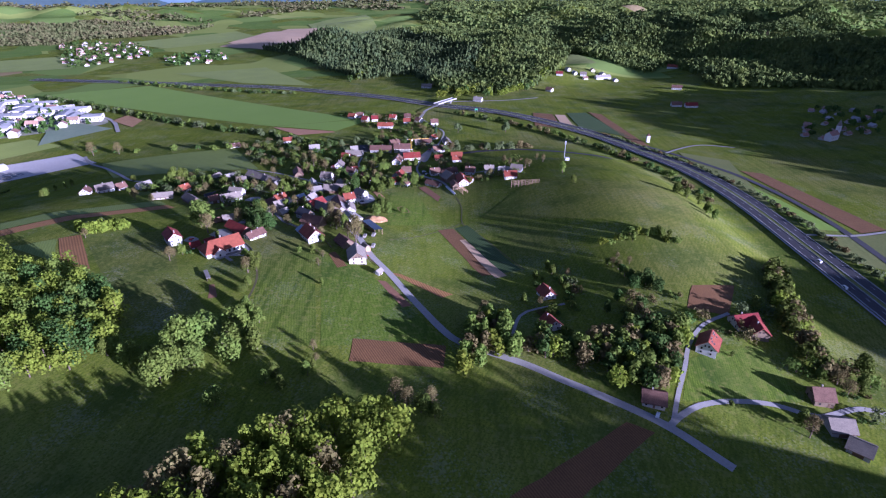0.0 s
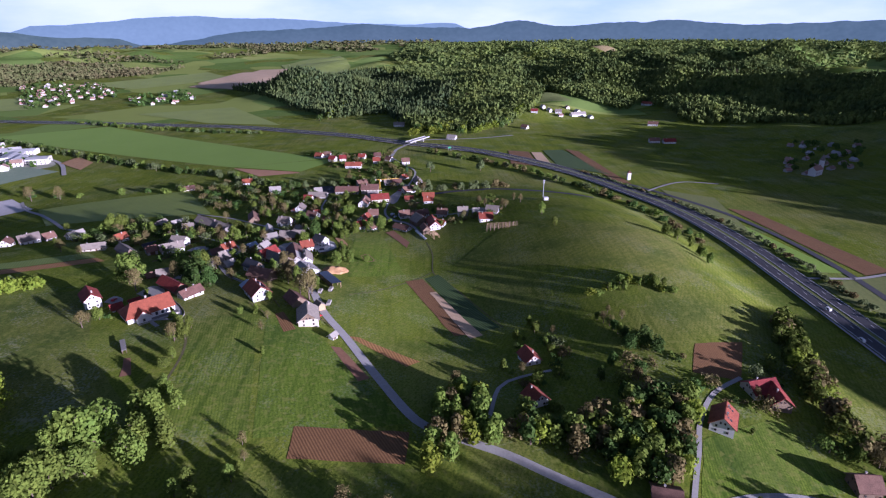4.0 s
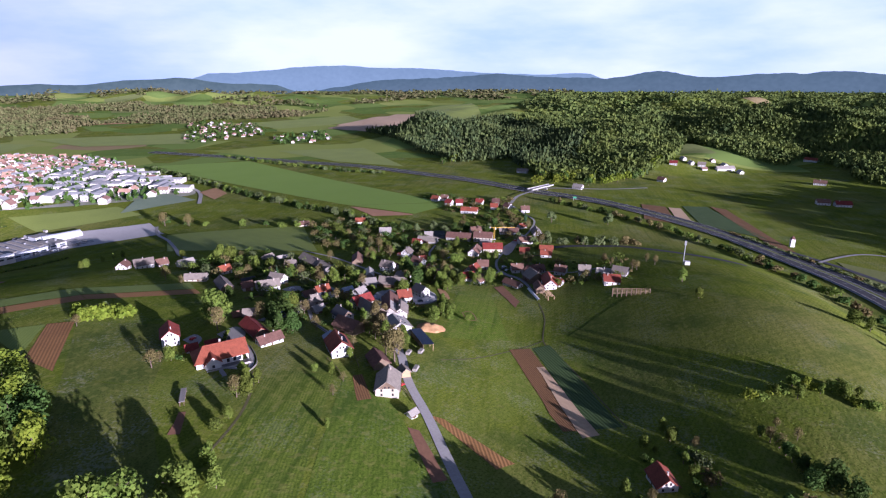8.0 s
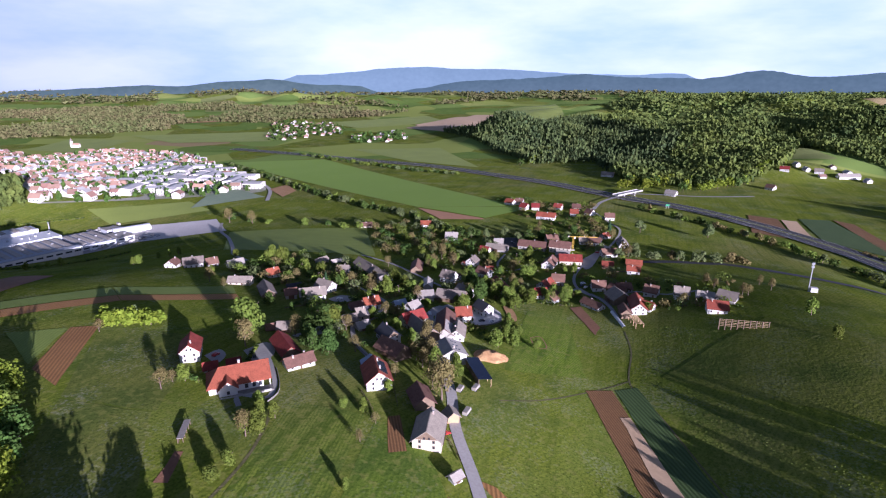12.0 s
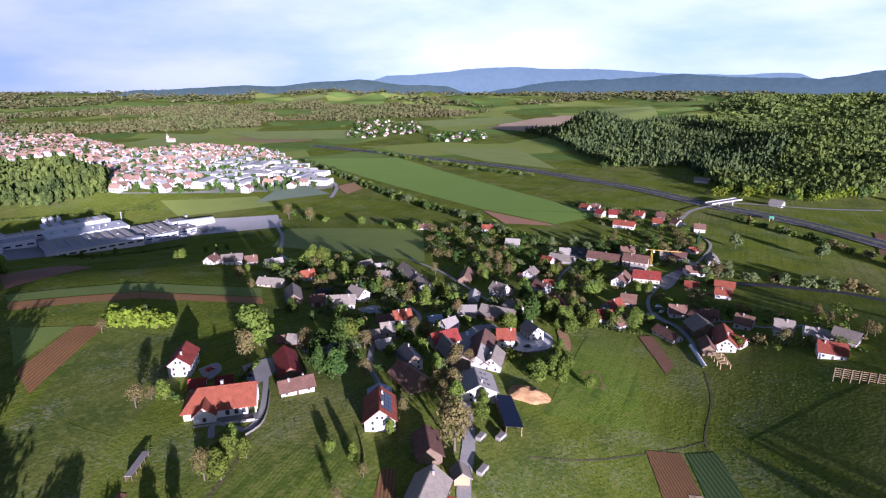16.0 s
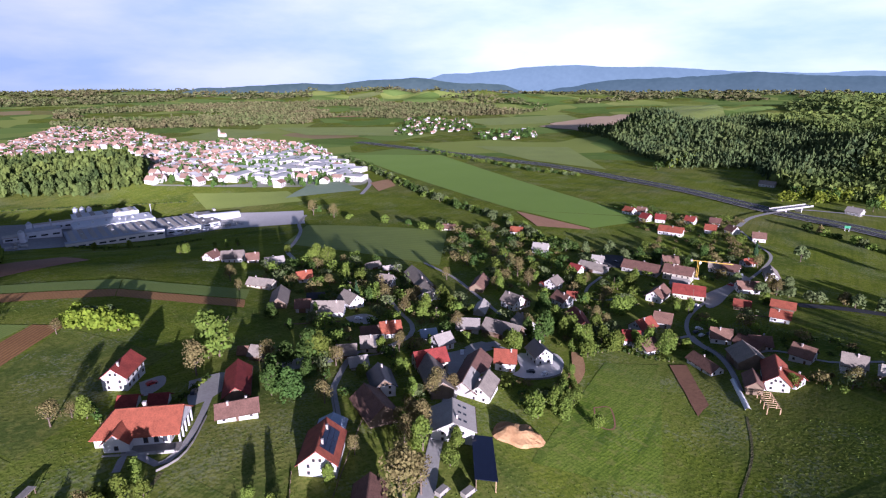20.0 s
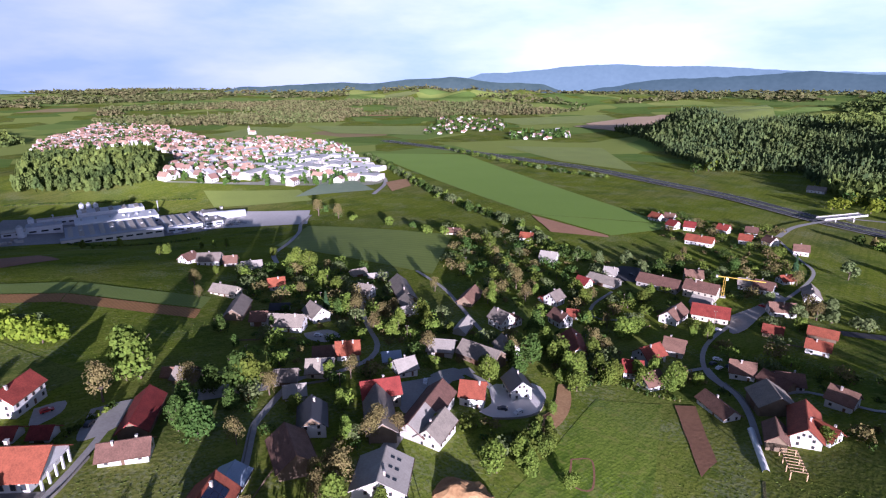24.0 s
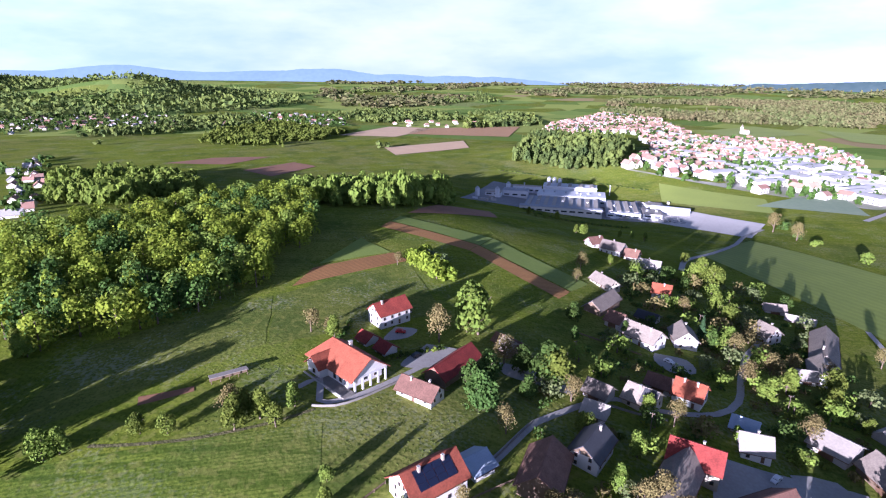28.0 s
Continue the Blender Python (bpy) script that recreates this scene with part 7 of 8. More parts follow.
M_TOWN_STREET = mat("town_paving", (0.42, 0.41, 0.37), (0.22, 0.25, 0.13), 0.012, 0.9, 0, 0.05)
M_TOWN_WALL = mat("town_plaster", (0.62, 0.59, 0.54), (0.50, 0.47, 0.43), 0.01, 0.9, island=0.12)
M_TOWN_RED = mat("town_red_tiles", (0.40, 0.245, 0.18), (0.30, 0.18, 0.13), 0.01, 0.85, island=0.25)
M_TOWN_BROWN = mat("town_brown_tiles", (0.30, 0.20, 0.15), (0.24, 0.15, 0.11), 0.01, 0.85, island=0.25)
M_TOWN_GREY = mat("town_grey_slates", (0.40, 0.39, 0.38), (0.32, 0.31, 0.30), 0.01, 0.85, island=0.2)
M_TOWN_HALL = mat("town_sheet_roofs", (0.58, 0.57, 0.55), (0.42, 0.42, 0.42), 0.01, 0.6, island=0.2)
plot("town_streets", TOWN, M_TOWN_STREET, "pale streets and yards of the town", 1.0, "street")
settlement("town_houses", TOWN_HOMES, 14.5, 41, "sunlit town of white houses under tiled roofs", 0.04, lo=7, hi=11)
settlement("town_works", TOWN_WORKS, 27, 43, "sunlit halls and stores under wide pale roofs", 0.72, (0.3, 0.2, 0.5), lo=9, hi=14)
settlement("town_quarter", TOWN_FAR, 15, 42, "town quarter of red-roofed houses", 0.02, (0.6, 0.3, 0.1), 7, 11)
far_rng = random.Random(9)
for poly, st in ((HAMLET_A, 34), (HAMLET_B, 38), (HAMLET_C, 21), (HAMLET_D, 34), (HAMLET_E, 36), (HAMLET_F, 42), (HAMLET_G, 26), (HAMLET_H, 26)):
    for hx, hy in zip(*scatter(poly, st, 50)):
        roof, word = far_rng.choice(((M_TOWN_RED, "red"), (M_TOWN_BROWN, "brown"), (M_TOWN_GREY, "grey"), (M_TOWN_RED, "red")))
        k = 0.62 if poly is HAMLET_C else 0.85
        # HAMLET_C gets grey walls in place of the shade it lies in
        house(hx, hy, far_rng.choice((20, 110)) + far_rng.uniform(-12, 12), far_rng.uniform(8, 12) * k, far_rng.uniform(6.5, 8.5) * k, far_rng.uniform(5, 6.5) * k, roof, M_GREYWALL if poly is HAMLET_C else M_TOWN_WALL, "far white hamlet house with " + word + " roof", windows=False)
for i, poly in enumerate((TOWN, TOWN_FAR, HAMLET_A, HAMLET_B, HAMLET_C, HAMLET_D, HAMLET_E, HAMLET_G)):
    far_wood("garden_trees", poly, 15 if i < 2 else 22, 8, 4.4, M_LEAF_DARK, "garden trees between far houses", 70 + i, 18)


# ---- factory ----
def hall(name, x, y, turn, L, W, height, label, roof=None, wall=None, saw=0, vents=0):
    """A factory hall with a parapet, roof lights and vents."""
    ob = tagged(empty(name, x, y, gz(x, y), turn), label, "factory hall", "halls of the factory")
    part("wall", boxes((-L / 2, L / 2, -W / 2, W / 2, -2, height)), wall or M_FACTORY, ob)
    part("roof", boxes((-L / 2 - 0.2, L / 2 + 0.2, -W / 2 - 0.2, W / 2 + 0.2, height + 0.002, height + 0.5)), roof or M_FACTORY_ROOF, ob)
    for i in range(saw):
        px = -L / 2 + L * (i + 0.5) / saw
        bm = bmesh.new()
        slab(bm, [(px - 1.6, -W * 0.44, height + 0.9), (px + 1.6, -W * 0.44, height + 1.5), (px + 1.6, W * 0.44, height + 1.5), (px - 1.6, W * 0.44, height + 0.9)], 0.4)
        part("roof_light", bm, M_ROOF_PALE, ob)
    for i in range(vents):
        px = -L / 2 + L * (i + 0.5) / vents
        part("vent", boxes((px - 0.8, px + 0.8, -0.8, 0.8, height + 0.502, height + 1.8)), M_METAL, ob)
    n = int(L / 6)
    for i in range(n):
        px = -L / 2 + L * (i + 0.5) / n
        part("strip_window", boxes((px - 2.2, px + 2.2, -W / 2 - 0.06, -W / 2 + 0.02, 2.0, 3.2)), M_GLASS, ob)
    return ob


def silo(x, y, r, height):
    ob = tagged(empty("silo", x, y, gz(x, y)), "tall pale round silo", "silo", "silos of the factory")
    bm = bmesh.new()
    bmesh.ops.create_cone(bm, cap_ends=True, segments=20, radius1=r, radius2=r, depth=height, matrix=Matrix.Translation((0, 0, height / 2)))
    part("shell", bm, M_FACTORY, ob)
    bm = bmesh.new()
    bmesh.ops.create_cone(bm, cap_ends=True, segments=20, radius1=r * 1.03, radius2=0.4, depth=1.6, matrix=Matrix.Translation((0, 0, height + 0.8)))
    part("cone_roof", bm, M_METAL, ob)
    return ob


FDIR = 73.0
fu = Vector((math.cos(radians(FDIR)), math.sin(radians(FDIR))))
fv = Vector((-fu.y, fu.x))
fo = Vector(FACTORY_A)


def fac(u, v):
    p = fo + fu * u + fv * v
    return p.x, p.y


def vaulted(x, y, turn, L, W, height):
    """A store under a barrel roof."""
    ob = tagged(empty("barrel_store", x, y, gz(x, y), turn), "long white store under a barrel roof", "factory hall", "halls of the factory")
    bm = bmesh.new()
    n = 10
    ring = [[bm.verts.new((sx * L / 2, math.cos(math.pi * i / n) * W / 2, height * (0.35 + 0.65 * math.sin(math.pi * i / n)))) for i in range(n + 1)] for sx in (-1, 1)]
    for i in range(n):
        bm.faces.new((ring[0][i], ring[0][i + 1], ring[1][i + 1], ring[1][i]))
    bm.faces.new(ring[0]), bm.faces.new(ring[1])
    part("roof", bm, M_TARP, ob)
    part("wall", boxes((-L / 2 + 0.1, L / 2 - 0.1, -W / 2 + 0.05, W / 2 - 0.05, -2, height * 0.35)), M_FACTORY, ob)
    return ob


M_TARP = mat("white_membrane", (0.70, 0.71, 0.73), (0.58, 0.60, 0.63), 0.1, 0.6)
M_YARD = mat("factory_yard_paving", (0.22, 0.22, 0.225), (0.30, 0.29, 0.28), 0.03, 0.9, 0.01, 0.5)
field("factory_yard", fac(-52, -3), fac(124, -6), fac(118, 60), fac(-40, 98), M_YARD, "grey paved factory yard", 1.0, "yard")
hall("factory_hall", *fac(30, 23), FDIR, 60, 40, 5.2, "large factory hall under a blue-grey sheet roof", saw=9, vents=3)
hall("factory_hall", *fac(36, 58), FDIR, 58, 26, 6.5, "tall factory hall with white roof bands", M_TARP, vents=6)
hall("factory_hall", *fac(34, 82), FDIR, 48, 18, 7.5, "rear factory hall with a white roof", M_TARP, saw=5)
hall("factory_hall", *fac(78, 30), FDIR, 26, 44, 4.8, "grey factory hall with roof lights", saw=4, vents=2)
hall("factory_hall", *fac(100, 20), FDIR, 14, 20, 4.0, "low pale factory annex", M_ROOF_PALE, vents=2)
hall("factory_hall", *fac(104, 46), FDIR, 12, 12, 4.5, "small store in the factory yard", M_ROOF_PALE)
hall("factory_office", *fac(29, -1.5), FDIR, 64, 6, 5, "white office wing along the front of the factory", M_FACTORY_ROOF, M_PLASTER)
hall("mixing_plant", *fac(-12, 48), FDIR, 22, 12, 6, "grey mixing plant beside the factory", vents=3)
hall("mixing_plant", *fac(-30, 36), FDIR, 14, 9, 4, "low shed of the mixing plant", M_ROOF_PALE)
hall("conveyor_house", *fac(-4, 70), FDIR, 26, 4, 6, "long narrow conveyor house", M_ROOF_PALE)
vaulted(*fac(116, 34), FDIR - 12, 30, 12, 5.5)
for u, v, k in ((14, 94, 10), (19, 94, 10), (24, 94, 9.5), (-20, 56, 9), (-26, 30, 8), (-42, 22, 7)):
    silo(*fac(u, v), 2.0, k)
for u, v, k in ((44, 50, 10), (70, 86, 9.5), (-6, 60, 11)):
    st = tagged(empty("flue_stack", *fac(u, v), gz(*fac(u, v))), "slim metal flue stack above the factory", "stack", "stacks of the factory")
    bm = bmesh.new()
    bmesh.ops.create_cone(bm, cap_ends=True, segments=12, radius1=0.55, radius2=0.45, depth=k, matrix=Matrix.Translation((0, 0, k / 2)))
    part("flue", bm, M_METAL, st)
    part("collar", boxes((-0.7, 0.7, -0.7, 0.7, k - 0.8, k - 0.5)), M_METAL, st)
crate_rng = random.Random(77)
for i in range(22):
    u, v = crate_rng.choice(((crate_rng.uniform(92, 122), crate_rng.uniform(54, 66)), (crate_rng.uniform(-50, -22), crate_rng.uniform(2, 26)), (crate_rng.uniform(66, 120), crate_rng.uniform(0, 8))))
    ct = tagged(empty("container", *fac(u, v), gz(*fac(u, v)) + 0.1, FDIR + crate_rng.choice((0, 90, 20))), "pale steel container in the factory yard", "container", "containers in the yard")
    ct.scale = (0.72, 0.72, 0.72)
    part("shell", boxes((-3, 3, -1.2, 1.2, 0, 2.5)), crate_rng.choice((M_FACTORY, M_ROOF_PALE, M_CONCRETE)), ct)
    part("door", boxes((3.002, 3.06, -1.1, 1.1, 0.1, 2.4)), M_METAL, ct)


# ---- the large farmhouse ----
def big_house(x, y, turn, L):
    ob = tagged(empty("farmhouse", x, y, gz(x, y), turn), "large white farmhouse under an orange tile roof with a pillared gable", "house", "houses of the village")
    W, ea, hi = 10.4, 3.3, 7.0
    part("wall", boxes((-L / 2, L / 2, -W / 2, W / 2, -2.2, ea)), M_PLASTER, ob)
    bm = bmesh.new()
    tri = [(-W / 2, ea + 0.004), (W / 2, ea + 0.004), (0, hi - 0.12)]
    ga = [bm.verts.new((L / 2, p, q)) for p, q in tri]
    gb = [bm.verts.new((L / 2 - 0.3, p, q)) for p, q in tri]
    bm.faces.new(ga), bm.faces.new(gb[::-1])
    for i in range(3):
        bm.faces.new((ga[i], gb[i], gb[(i + 1) % 3], ga[(i + 1) % 3]))
    part("gable", bm, M_PLASTER, ob)
    bm = bmesh.new()
    x0, x1, ye, zr = -L / 2 - 0.7, L / 2 + 2.6, W / 2 + 0.8, hi + 0.14
    ze = ea - 0.42
    slab(bm, [(x0, -ye, ze), (x1, -ye, ze), (x1, 0, zr), (x0 + 4.2, 0, zr)], 0.24)
    slab(bm, [(x1, ye, ze), (x0, ye, ze), (x0 + 4.2, 0, zr), (x1, 0, zr)], 0.24)
    slab(bm, [(x0, ye, ze), (x0, -ye, ze), (x0 + 4.2, 0, zr)], 0.24)
    box(bm, x0 + 4.2, x1, -0.17, 0.17, zr - 0.03, zr + 0.08)
    part("roof", bm, M_ROOF_ORANGE, ob)
    w = part("front_wing", gable_walls(5.0, 5.6, 3.0, 5.2), M_PLASTER, ob)
    w.matrix_basis = pose(-L * 0.16, -W / 2 + 0.3, 0, 0, 0, 90)
    r = part("wing_roof", gable_roof(5.8, 5.6, 3.0, 5.3, 0.5), M_ROOF_ORANGE, ob)
    r.matrix_basis = pose(-L * 0.16, -W / 2 + 0.4, 0, 0, 0, 90)
    part("porch_beam", boxes((L / 2 + 1.9, L / 2 + 2.3, -W / 2 + 0.2, W / 2 - 0.2, 2.804, 3.3)), M_PLASTER, ob)
    bm = bmesh.new()
    a = [bm.verts.new((L / 2 + 2.1, p, q)) for p, q in ((-W / 2, 3.304), (W / 2, 3.304), (0, hi - 0.2))]
    b = [bm.verts.new((L / 2 + 1.9, p, q)) for p, q in ((-W / 2, 3.304), (W / 2, 3.304), (0, hi - 0.2))]
    bm.faces.new(a), bm.faces.new(b[::-1])
    for i in range(3):
        bm.faces.new((a[i], b[i], b[(i + 1) % 3], a[(i + 1) % 3]))
    part("porch_gable", bm, M_PLASTER, ob)
    for i in range(5):
        py = -W / 2 + 0.5 + (W - 1.0) * i / 4
        part("pillar", boxes((L / 2 + 1.9, L / 2 + 2.3, py - 0.22, py + 0.22, -1.5, 2.8)), M_PLASTER, ob)
    for px in (0.18, 0.32, 0.44):
        window(ob, L * px, -W / 2 - 0.02, 0.6, 0, 1.5, 2.1, M_FRAME)
    for px in (-0.4, -0.2, 0.0, 0.2, 0.4):
        window(ob, L * px, W / 2 + 0.02, 0.9, 180, 1.2, 1.4, M_FRAME)
    for py in (-3.2, 0, 3.2):
        window(ob, L / 2 + 0.02, py, 0.4, 90, 1.3, 2.2, M_FRAME)
    window(ob, -L * 0.16, -W / 2 - 2.24, 0.7, 0, 1.3, 1.6, M_FRAME)
    ch = part("chimney", boxes((1.2, 1.9, 0.6, 1.3, hi - 1.4, hi + 1.0)), M_BRICK, ob)
    part("chimney_cap", boxes((1.1, 2.0, 0.5, 1.4, hi + 1.0, hi + 1.12)), M_CONCRETE, ch)
    part("terrace", boxes((-L / 2 + 3, L / 2 + 2.8, -W / 2 - 3.4, -W / 2 - 0.004, -2, 0.12)), M_STONE, ob)
    for i in range(4):
        part("terrace_wall", boxes((-L / 2 + 3 + i * 4.0, -L / 2 + i * 4.0 + 6.8, -W / 2 - 3.7, -W / 2 - 3.404, -2, 0.6)), M_GREYWALL, ob)
    return ob


big_house(BIG_HOUSE[0] - 3.05 * math.cos(radians(BIG_HOUSE[2])), BIG_HOUSE[1] - 3.05 * math.sin(radians(BIG_HOUSE[2])), BIG_HOUSE[2], BIG_HOUSE[3] + 0.5)


# ---- single things ----
def car(x, y, turn, paint, label="small car", van=False, rise=0.0):
    ob = tagged(empty("van" if van else "car", x, y, gz(x, y) + 0.2 + rise, turn), label, "van" if van else "car")
    ob.scale = (0.72, 0.72, 0.72)
    L, hgt = (5.2, 2.1) if van else (4.2, 1.45)
    bm = bmesh.new()
    prof = [(-L / 2, 0.35), (L / 2, 0.35), (L / 2, 0.75), (L * 0.30, 0.92), (L * (0.22 if van else 0.12), hgt), (-L * (0.49 if van else 0.33), hgt), (-L / 2, 0.95)]
    a = [bm.verts.new((p, -0.85, q)) for p, q in prof]
    b = [bm.verts.new((p, 0.85, q)) for p, q in prof]
    bm.faces.new(a), bm.faces.new(b[::-1])
    for i in range(len(prof)):
        j = (i + 1) % len(prof)
        bm.faces.new((a[j], a[i], b[i], b[j]))
    part("body", bm, paint, ob)
    for y0 in (-0.87, 0.80):
        part("side_window", boxes((-L * 0.28, L * 0.12, y0, y0 + 0.07, 1.0, hgt - 0.15)), M_GLASS, ob)
    part("windscreen", boxes((L * 0.17, L * 0.24, -0.7, 0.7, 1.0, hgt - 0.3)), M_GLASS, ob)
    for sx in (-1, 1):
        for sy in (-1, 1):
            bm = bmesh.new()
            bmesh.ops.create_cone(bm, cap_ends=True, segments=14, radius1=0.33, radius2=0.33, depth=0.22, matrix=Matrix.Translation((sx * L * 0.31, sy * 0.78, 0.33)) @ Matrix.Rotation(radians(90), 4, "X"))
            part("wheel", bm, M_TYRE, ob)
    return ob


car(*CAR_J, 60, M_CAR_WHITE, "white car parked beside the house at the junction")
car(*CAR_M1, 92, M_CAR_WHITE, "white van on the motorway", True, 0.9)
car(*CAR_M2, 90, M_CAR_WHITE, "white van on the motorway", True, 0.9)
car(*CAR_V1, 70, M_CAR_WHITE, "white car parked at the bend of the street")
car(CAR_V1[0] + 2.5, CAR_V1[1] + 3.5, 70, M_CAR_DARK, "dark car parked at the bend of the street")
car(*CAR_V2, 60, M_CAR_WHITE, "white car in the street")
car(*CAR_RED, 45, M_CAR_RED, "red car beside the lane")


for i, (px, py) in enumerate(PARKED):
    paint, word = ((M_CAR_WHITE, "white"), (M_CAR_DARK, "dark grey"), (M_CAR_RED, "red"))[(0, 1, 0, 2, 1, 0)[i % 6]]
    car(px, py, 20 + i * 47, paint, word + " car parked in a paved yard of the village")


def clay_heap(x, y):
    """A dug bank of clay with a ring of loose lumps."""
    bm = bmesh.new()
    n, rings = 28, 7
    rows = []
    for j in range(rings + 1):
        row = []
        for i in range(n):
            a = 2 * math.pi * i / n
            r = 6.6 * j / rings * (1 + 0.16 * math.sin(2 * a + 0.5) + 0.08 * math.sin(5 * a))
            px, py = x + math.cos(a) * r, y + math.sin(a) * r
            up = 2.6 * max(0, 1 - (j / rings) ** 2) + (0.9 * noise.noise((px * 0.4, py * 0.4, 2)) if 0 < j < rings else 0)
            row.append(bm.verts.new((px, py, gz(px, py) + (up if j < rings else -0.5))))
        rows.append(row)
    for j in range(rings):
        for i in range(n):
            k = (i + 1) % n
            if j:
                bm.faces.new((rows[j][i], rows[j + 1][i], rows[j + 1][k], rows[j][k]))
    bm.faces.new(rows[1])
    me = bpy.data.meshes.new("earth_bank")
    bm.to_mesh(me)
    bm.free()
    me.materials.append(M_CLAY)
    return tagged(link("earth_bank", me), "heap of freshly dug orange clay", "earth heap")


clay_heap(*CLAY_PIT)


def crane(x, y):
    ob = tagged(empty("crane", x, y, gz(x, y), 12), "yellow building crane beside the hall", "crane")
    ob.scale = (0.75, 0.75, 0.62)
    part("base", boxes((-1.6, 1.6, -1.6, 1.6, -0.5, 1.0)), M_CONCRETE, ob)
    for sx in (-0.5, 0.5):
        for sy in (-0.5, 0.5):
            part("mast_post", boxes((sx - 0.09, sx + 0.09, sy - 0.09, sy + 0.09, 1.0, 16)), M_CRANE, ob)
    part("jib", boxes((-4, 22, -0.3, 0.3, 16, 16.5)), M_CRANE, ob)
    part("counterweight", boxes((-5.2, -4.004, -0.7, 0.7, 15.4, 17)), M_CONCRETE, ob)
    part("cab", boxes((0.6, 1.8, -0.6, 0.6, 13.8, 15.9)), M_CAR_WHITE, ob)
    return ob


crane(*CRANE)


def radio_mast(x, y):
    ob = tagged(empty("radio_mast", x, y, gz(x, y)), "slim grey mast with a white cabin on the hill", "mast")
    part("pole", boxes((-0.22, 0.22, -0.22, 0.22, -0.5, 16)), M_METAL, ob)
    part("cabin", boxes((0.8, 4.0, -1.3, 1.3, -0.6, 2.5)), M_PLASTER, ob)
    for z in (13.2, 14.8):
        part("antenna", boxes((-0.7, 0.7, -0.25, 0.25, z, z + 1.1)), M_METAL, ob)
    return ob


radio_mast(*MAST)


def church(x, y, turn, k=1.0):
    ob = tagged(empty("church", x, y, gz(x, y), turn), "white church with a pointed tower", "church")
    ob.scale = (k, k, k)
    part("nave", gable_walls(18, 9, 8, 12), M_PLASTER, ob)
    part("nave_roof", gable_roof(18, 9, 8, 12), M_TOWN_RED, ob)
    part("tower", boxes((9.3, 14, -2.3, 2.3, -2, 18)), M_PLASTER, ob)
    bm = bmesh.new()
    bmesh.ops.create_cone(bm, cap_ends=True, segments=4, radius1=3.8, radius2=0.1, depth=8, matrix=Matrix.Translation((11.65, 0, 22)) @ Matrix.Rotation(radians(45), 4, "Z"))
    part("spire", bm, M_ROOF_GREY, ob)
    for i in range(4):
        window(ob, -7 + i * 4, -4.52, 2.5, 0, 1.2, 3.6, M_WHITEFRAME)
    return ob


church(*CHURCH, 200, 0.7)
church(*CHURCH_E, 30, 0.75)


def shrine(x, y):
    ob = tagged(empty("shrine", x, y, gz(x, y)), "small white roadside tower with a pointed roof", "shrine")
    part("shaft", boxes((-1.5, 1.5, -1.5, 1.5, -1, 6.5)), M_PLASTER, ob)
    bm = bmesh.new()
    bmesh.ops.create_cone(bm, cap_ends=True, segments=4, radius1=2.4, radius2=0.1, depth=2.6, matrix=Matrix.Translation((0, 0, 7.8)) @ Matrix.Rotation(radians(45), 4, "Z"))
    part("cap", bm, M_ROOF_BROWN, ob)
    return ob


shrine(*TOWER)


def hayrack(x, y, turn, L, label, bays=8, rails=5, roof=False):
    """A wooden drying rack of posts and rails."""
    ob = tagged(empty("hayrack", x, y, gz(x, y), turn), label, "hayrack")
    for i in range(bays + 1):
        px = -L / 2 + L * i / bays
        part("post", boxes((px - 0.14, px + 0.14, -0.14, 0.14, -1, 4.2)), M_BOARD, ob)
    for j in range(rails):
        z = 0.8 + 3.0 * j / (rails - 1)
        part("rail", boxes((-L / 2, L / 2, 0.142, 0.22, z, z + 0.12)), M_TIMBER, ob)
    if roof:
        part("roof", gable_roof(L, 1.2, 4.2, 4.9, 0.5, 0.12), M_ROOF_BROWN, ob)
    return ob


hayrack(RACK[0], RACK[1], 8, 20, "long wooden hayrack in the meadow")


def between(a, b):
    d = Vector(b) - Vector(a)
    return (a[0] + b[0]) / 2, (a[1] + b[1]) / 2, math.degrees(math.atan2(d.y, d.x)), d.length


def tunnel(a, b):
    x, y, turn, L = between(a, b)
    ob = tagged(empty("polytunnel", x, y, gz(x, y), turn), "long low white plastic tunnel", "polytunnel")
    bm = bmesh.new()
    n = 8
    for k in range(13):
        px = -L / 2 + L * k / 12
        for i in range(n + 1):
            an = math.pi * i / n
            bm.verts.new((px, math.cos(an) * 0.9, math.sin(an) * 0.95 - 0.15 + (0.08 if k % 2 else 0)))
    bm.verts.ensure_lookup_table()
    for k in range(12):
        for i in range(n):
            q = k * (n + 1) + i
            bm.faces.new([bm.verts[j] for j in (q, q + 1, q + n + 2, q + n + 1)])
    part("cover", bm, M_CAR_WHITE, ob)
    for k in range(13):
        px = -L / 2 + L * k / 12
        part("hoop", boxes((px - 0.05, px + 0.05, -0.98, -0.9, -0.6, 0.3)), M_METAL, ob)
    return ob


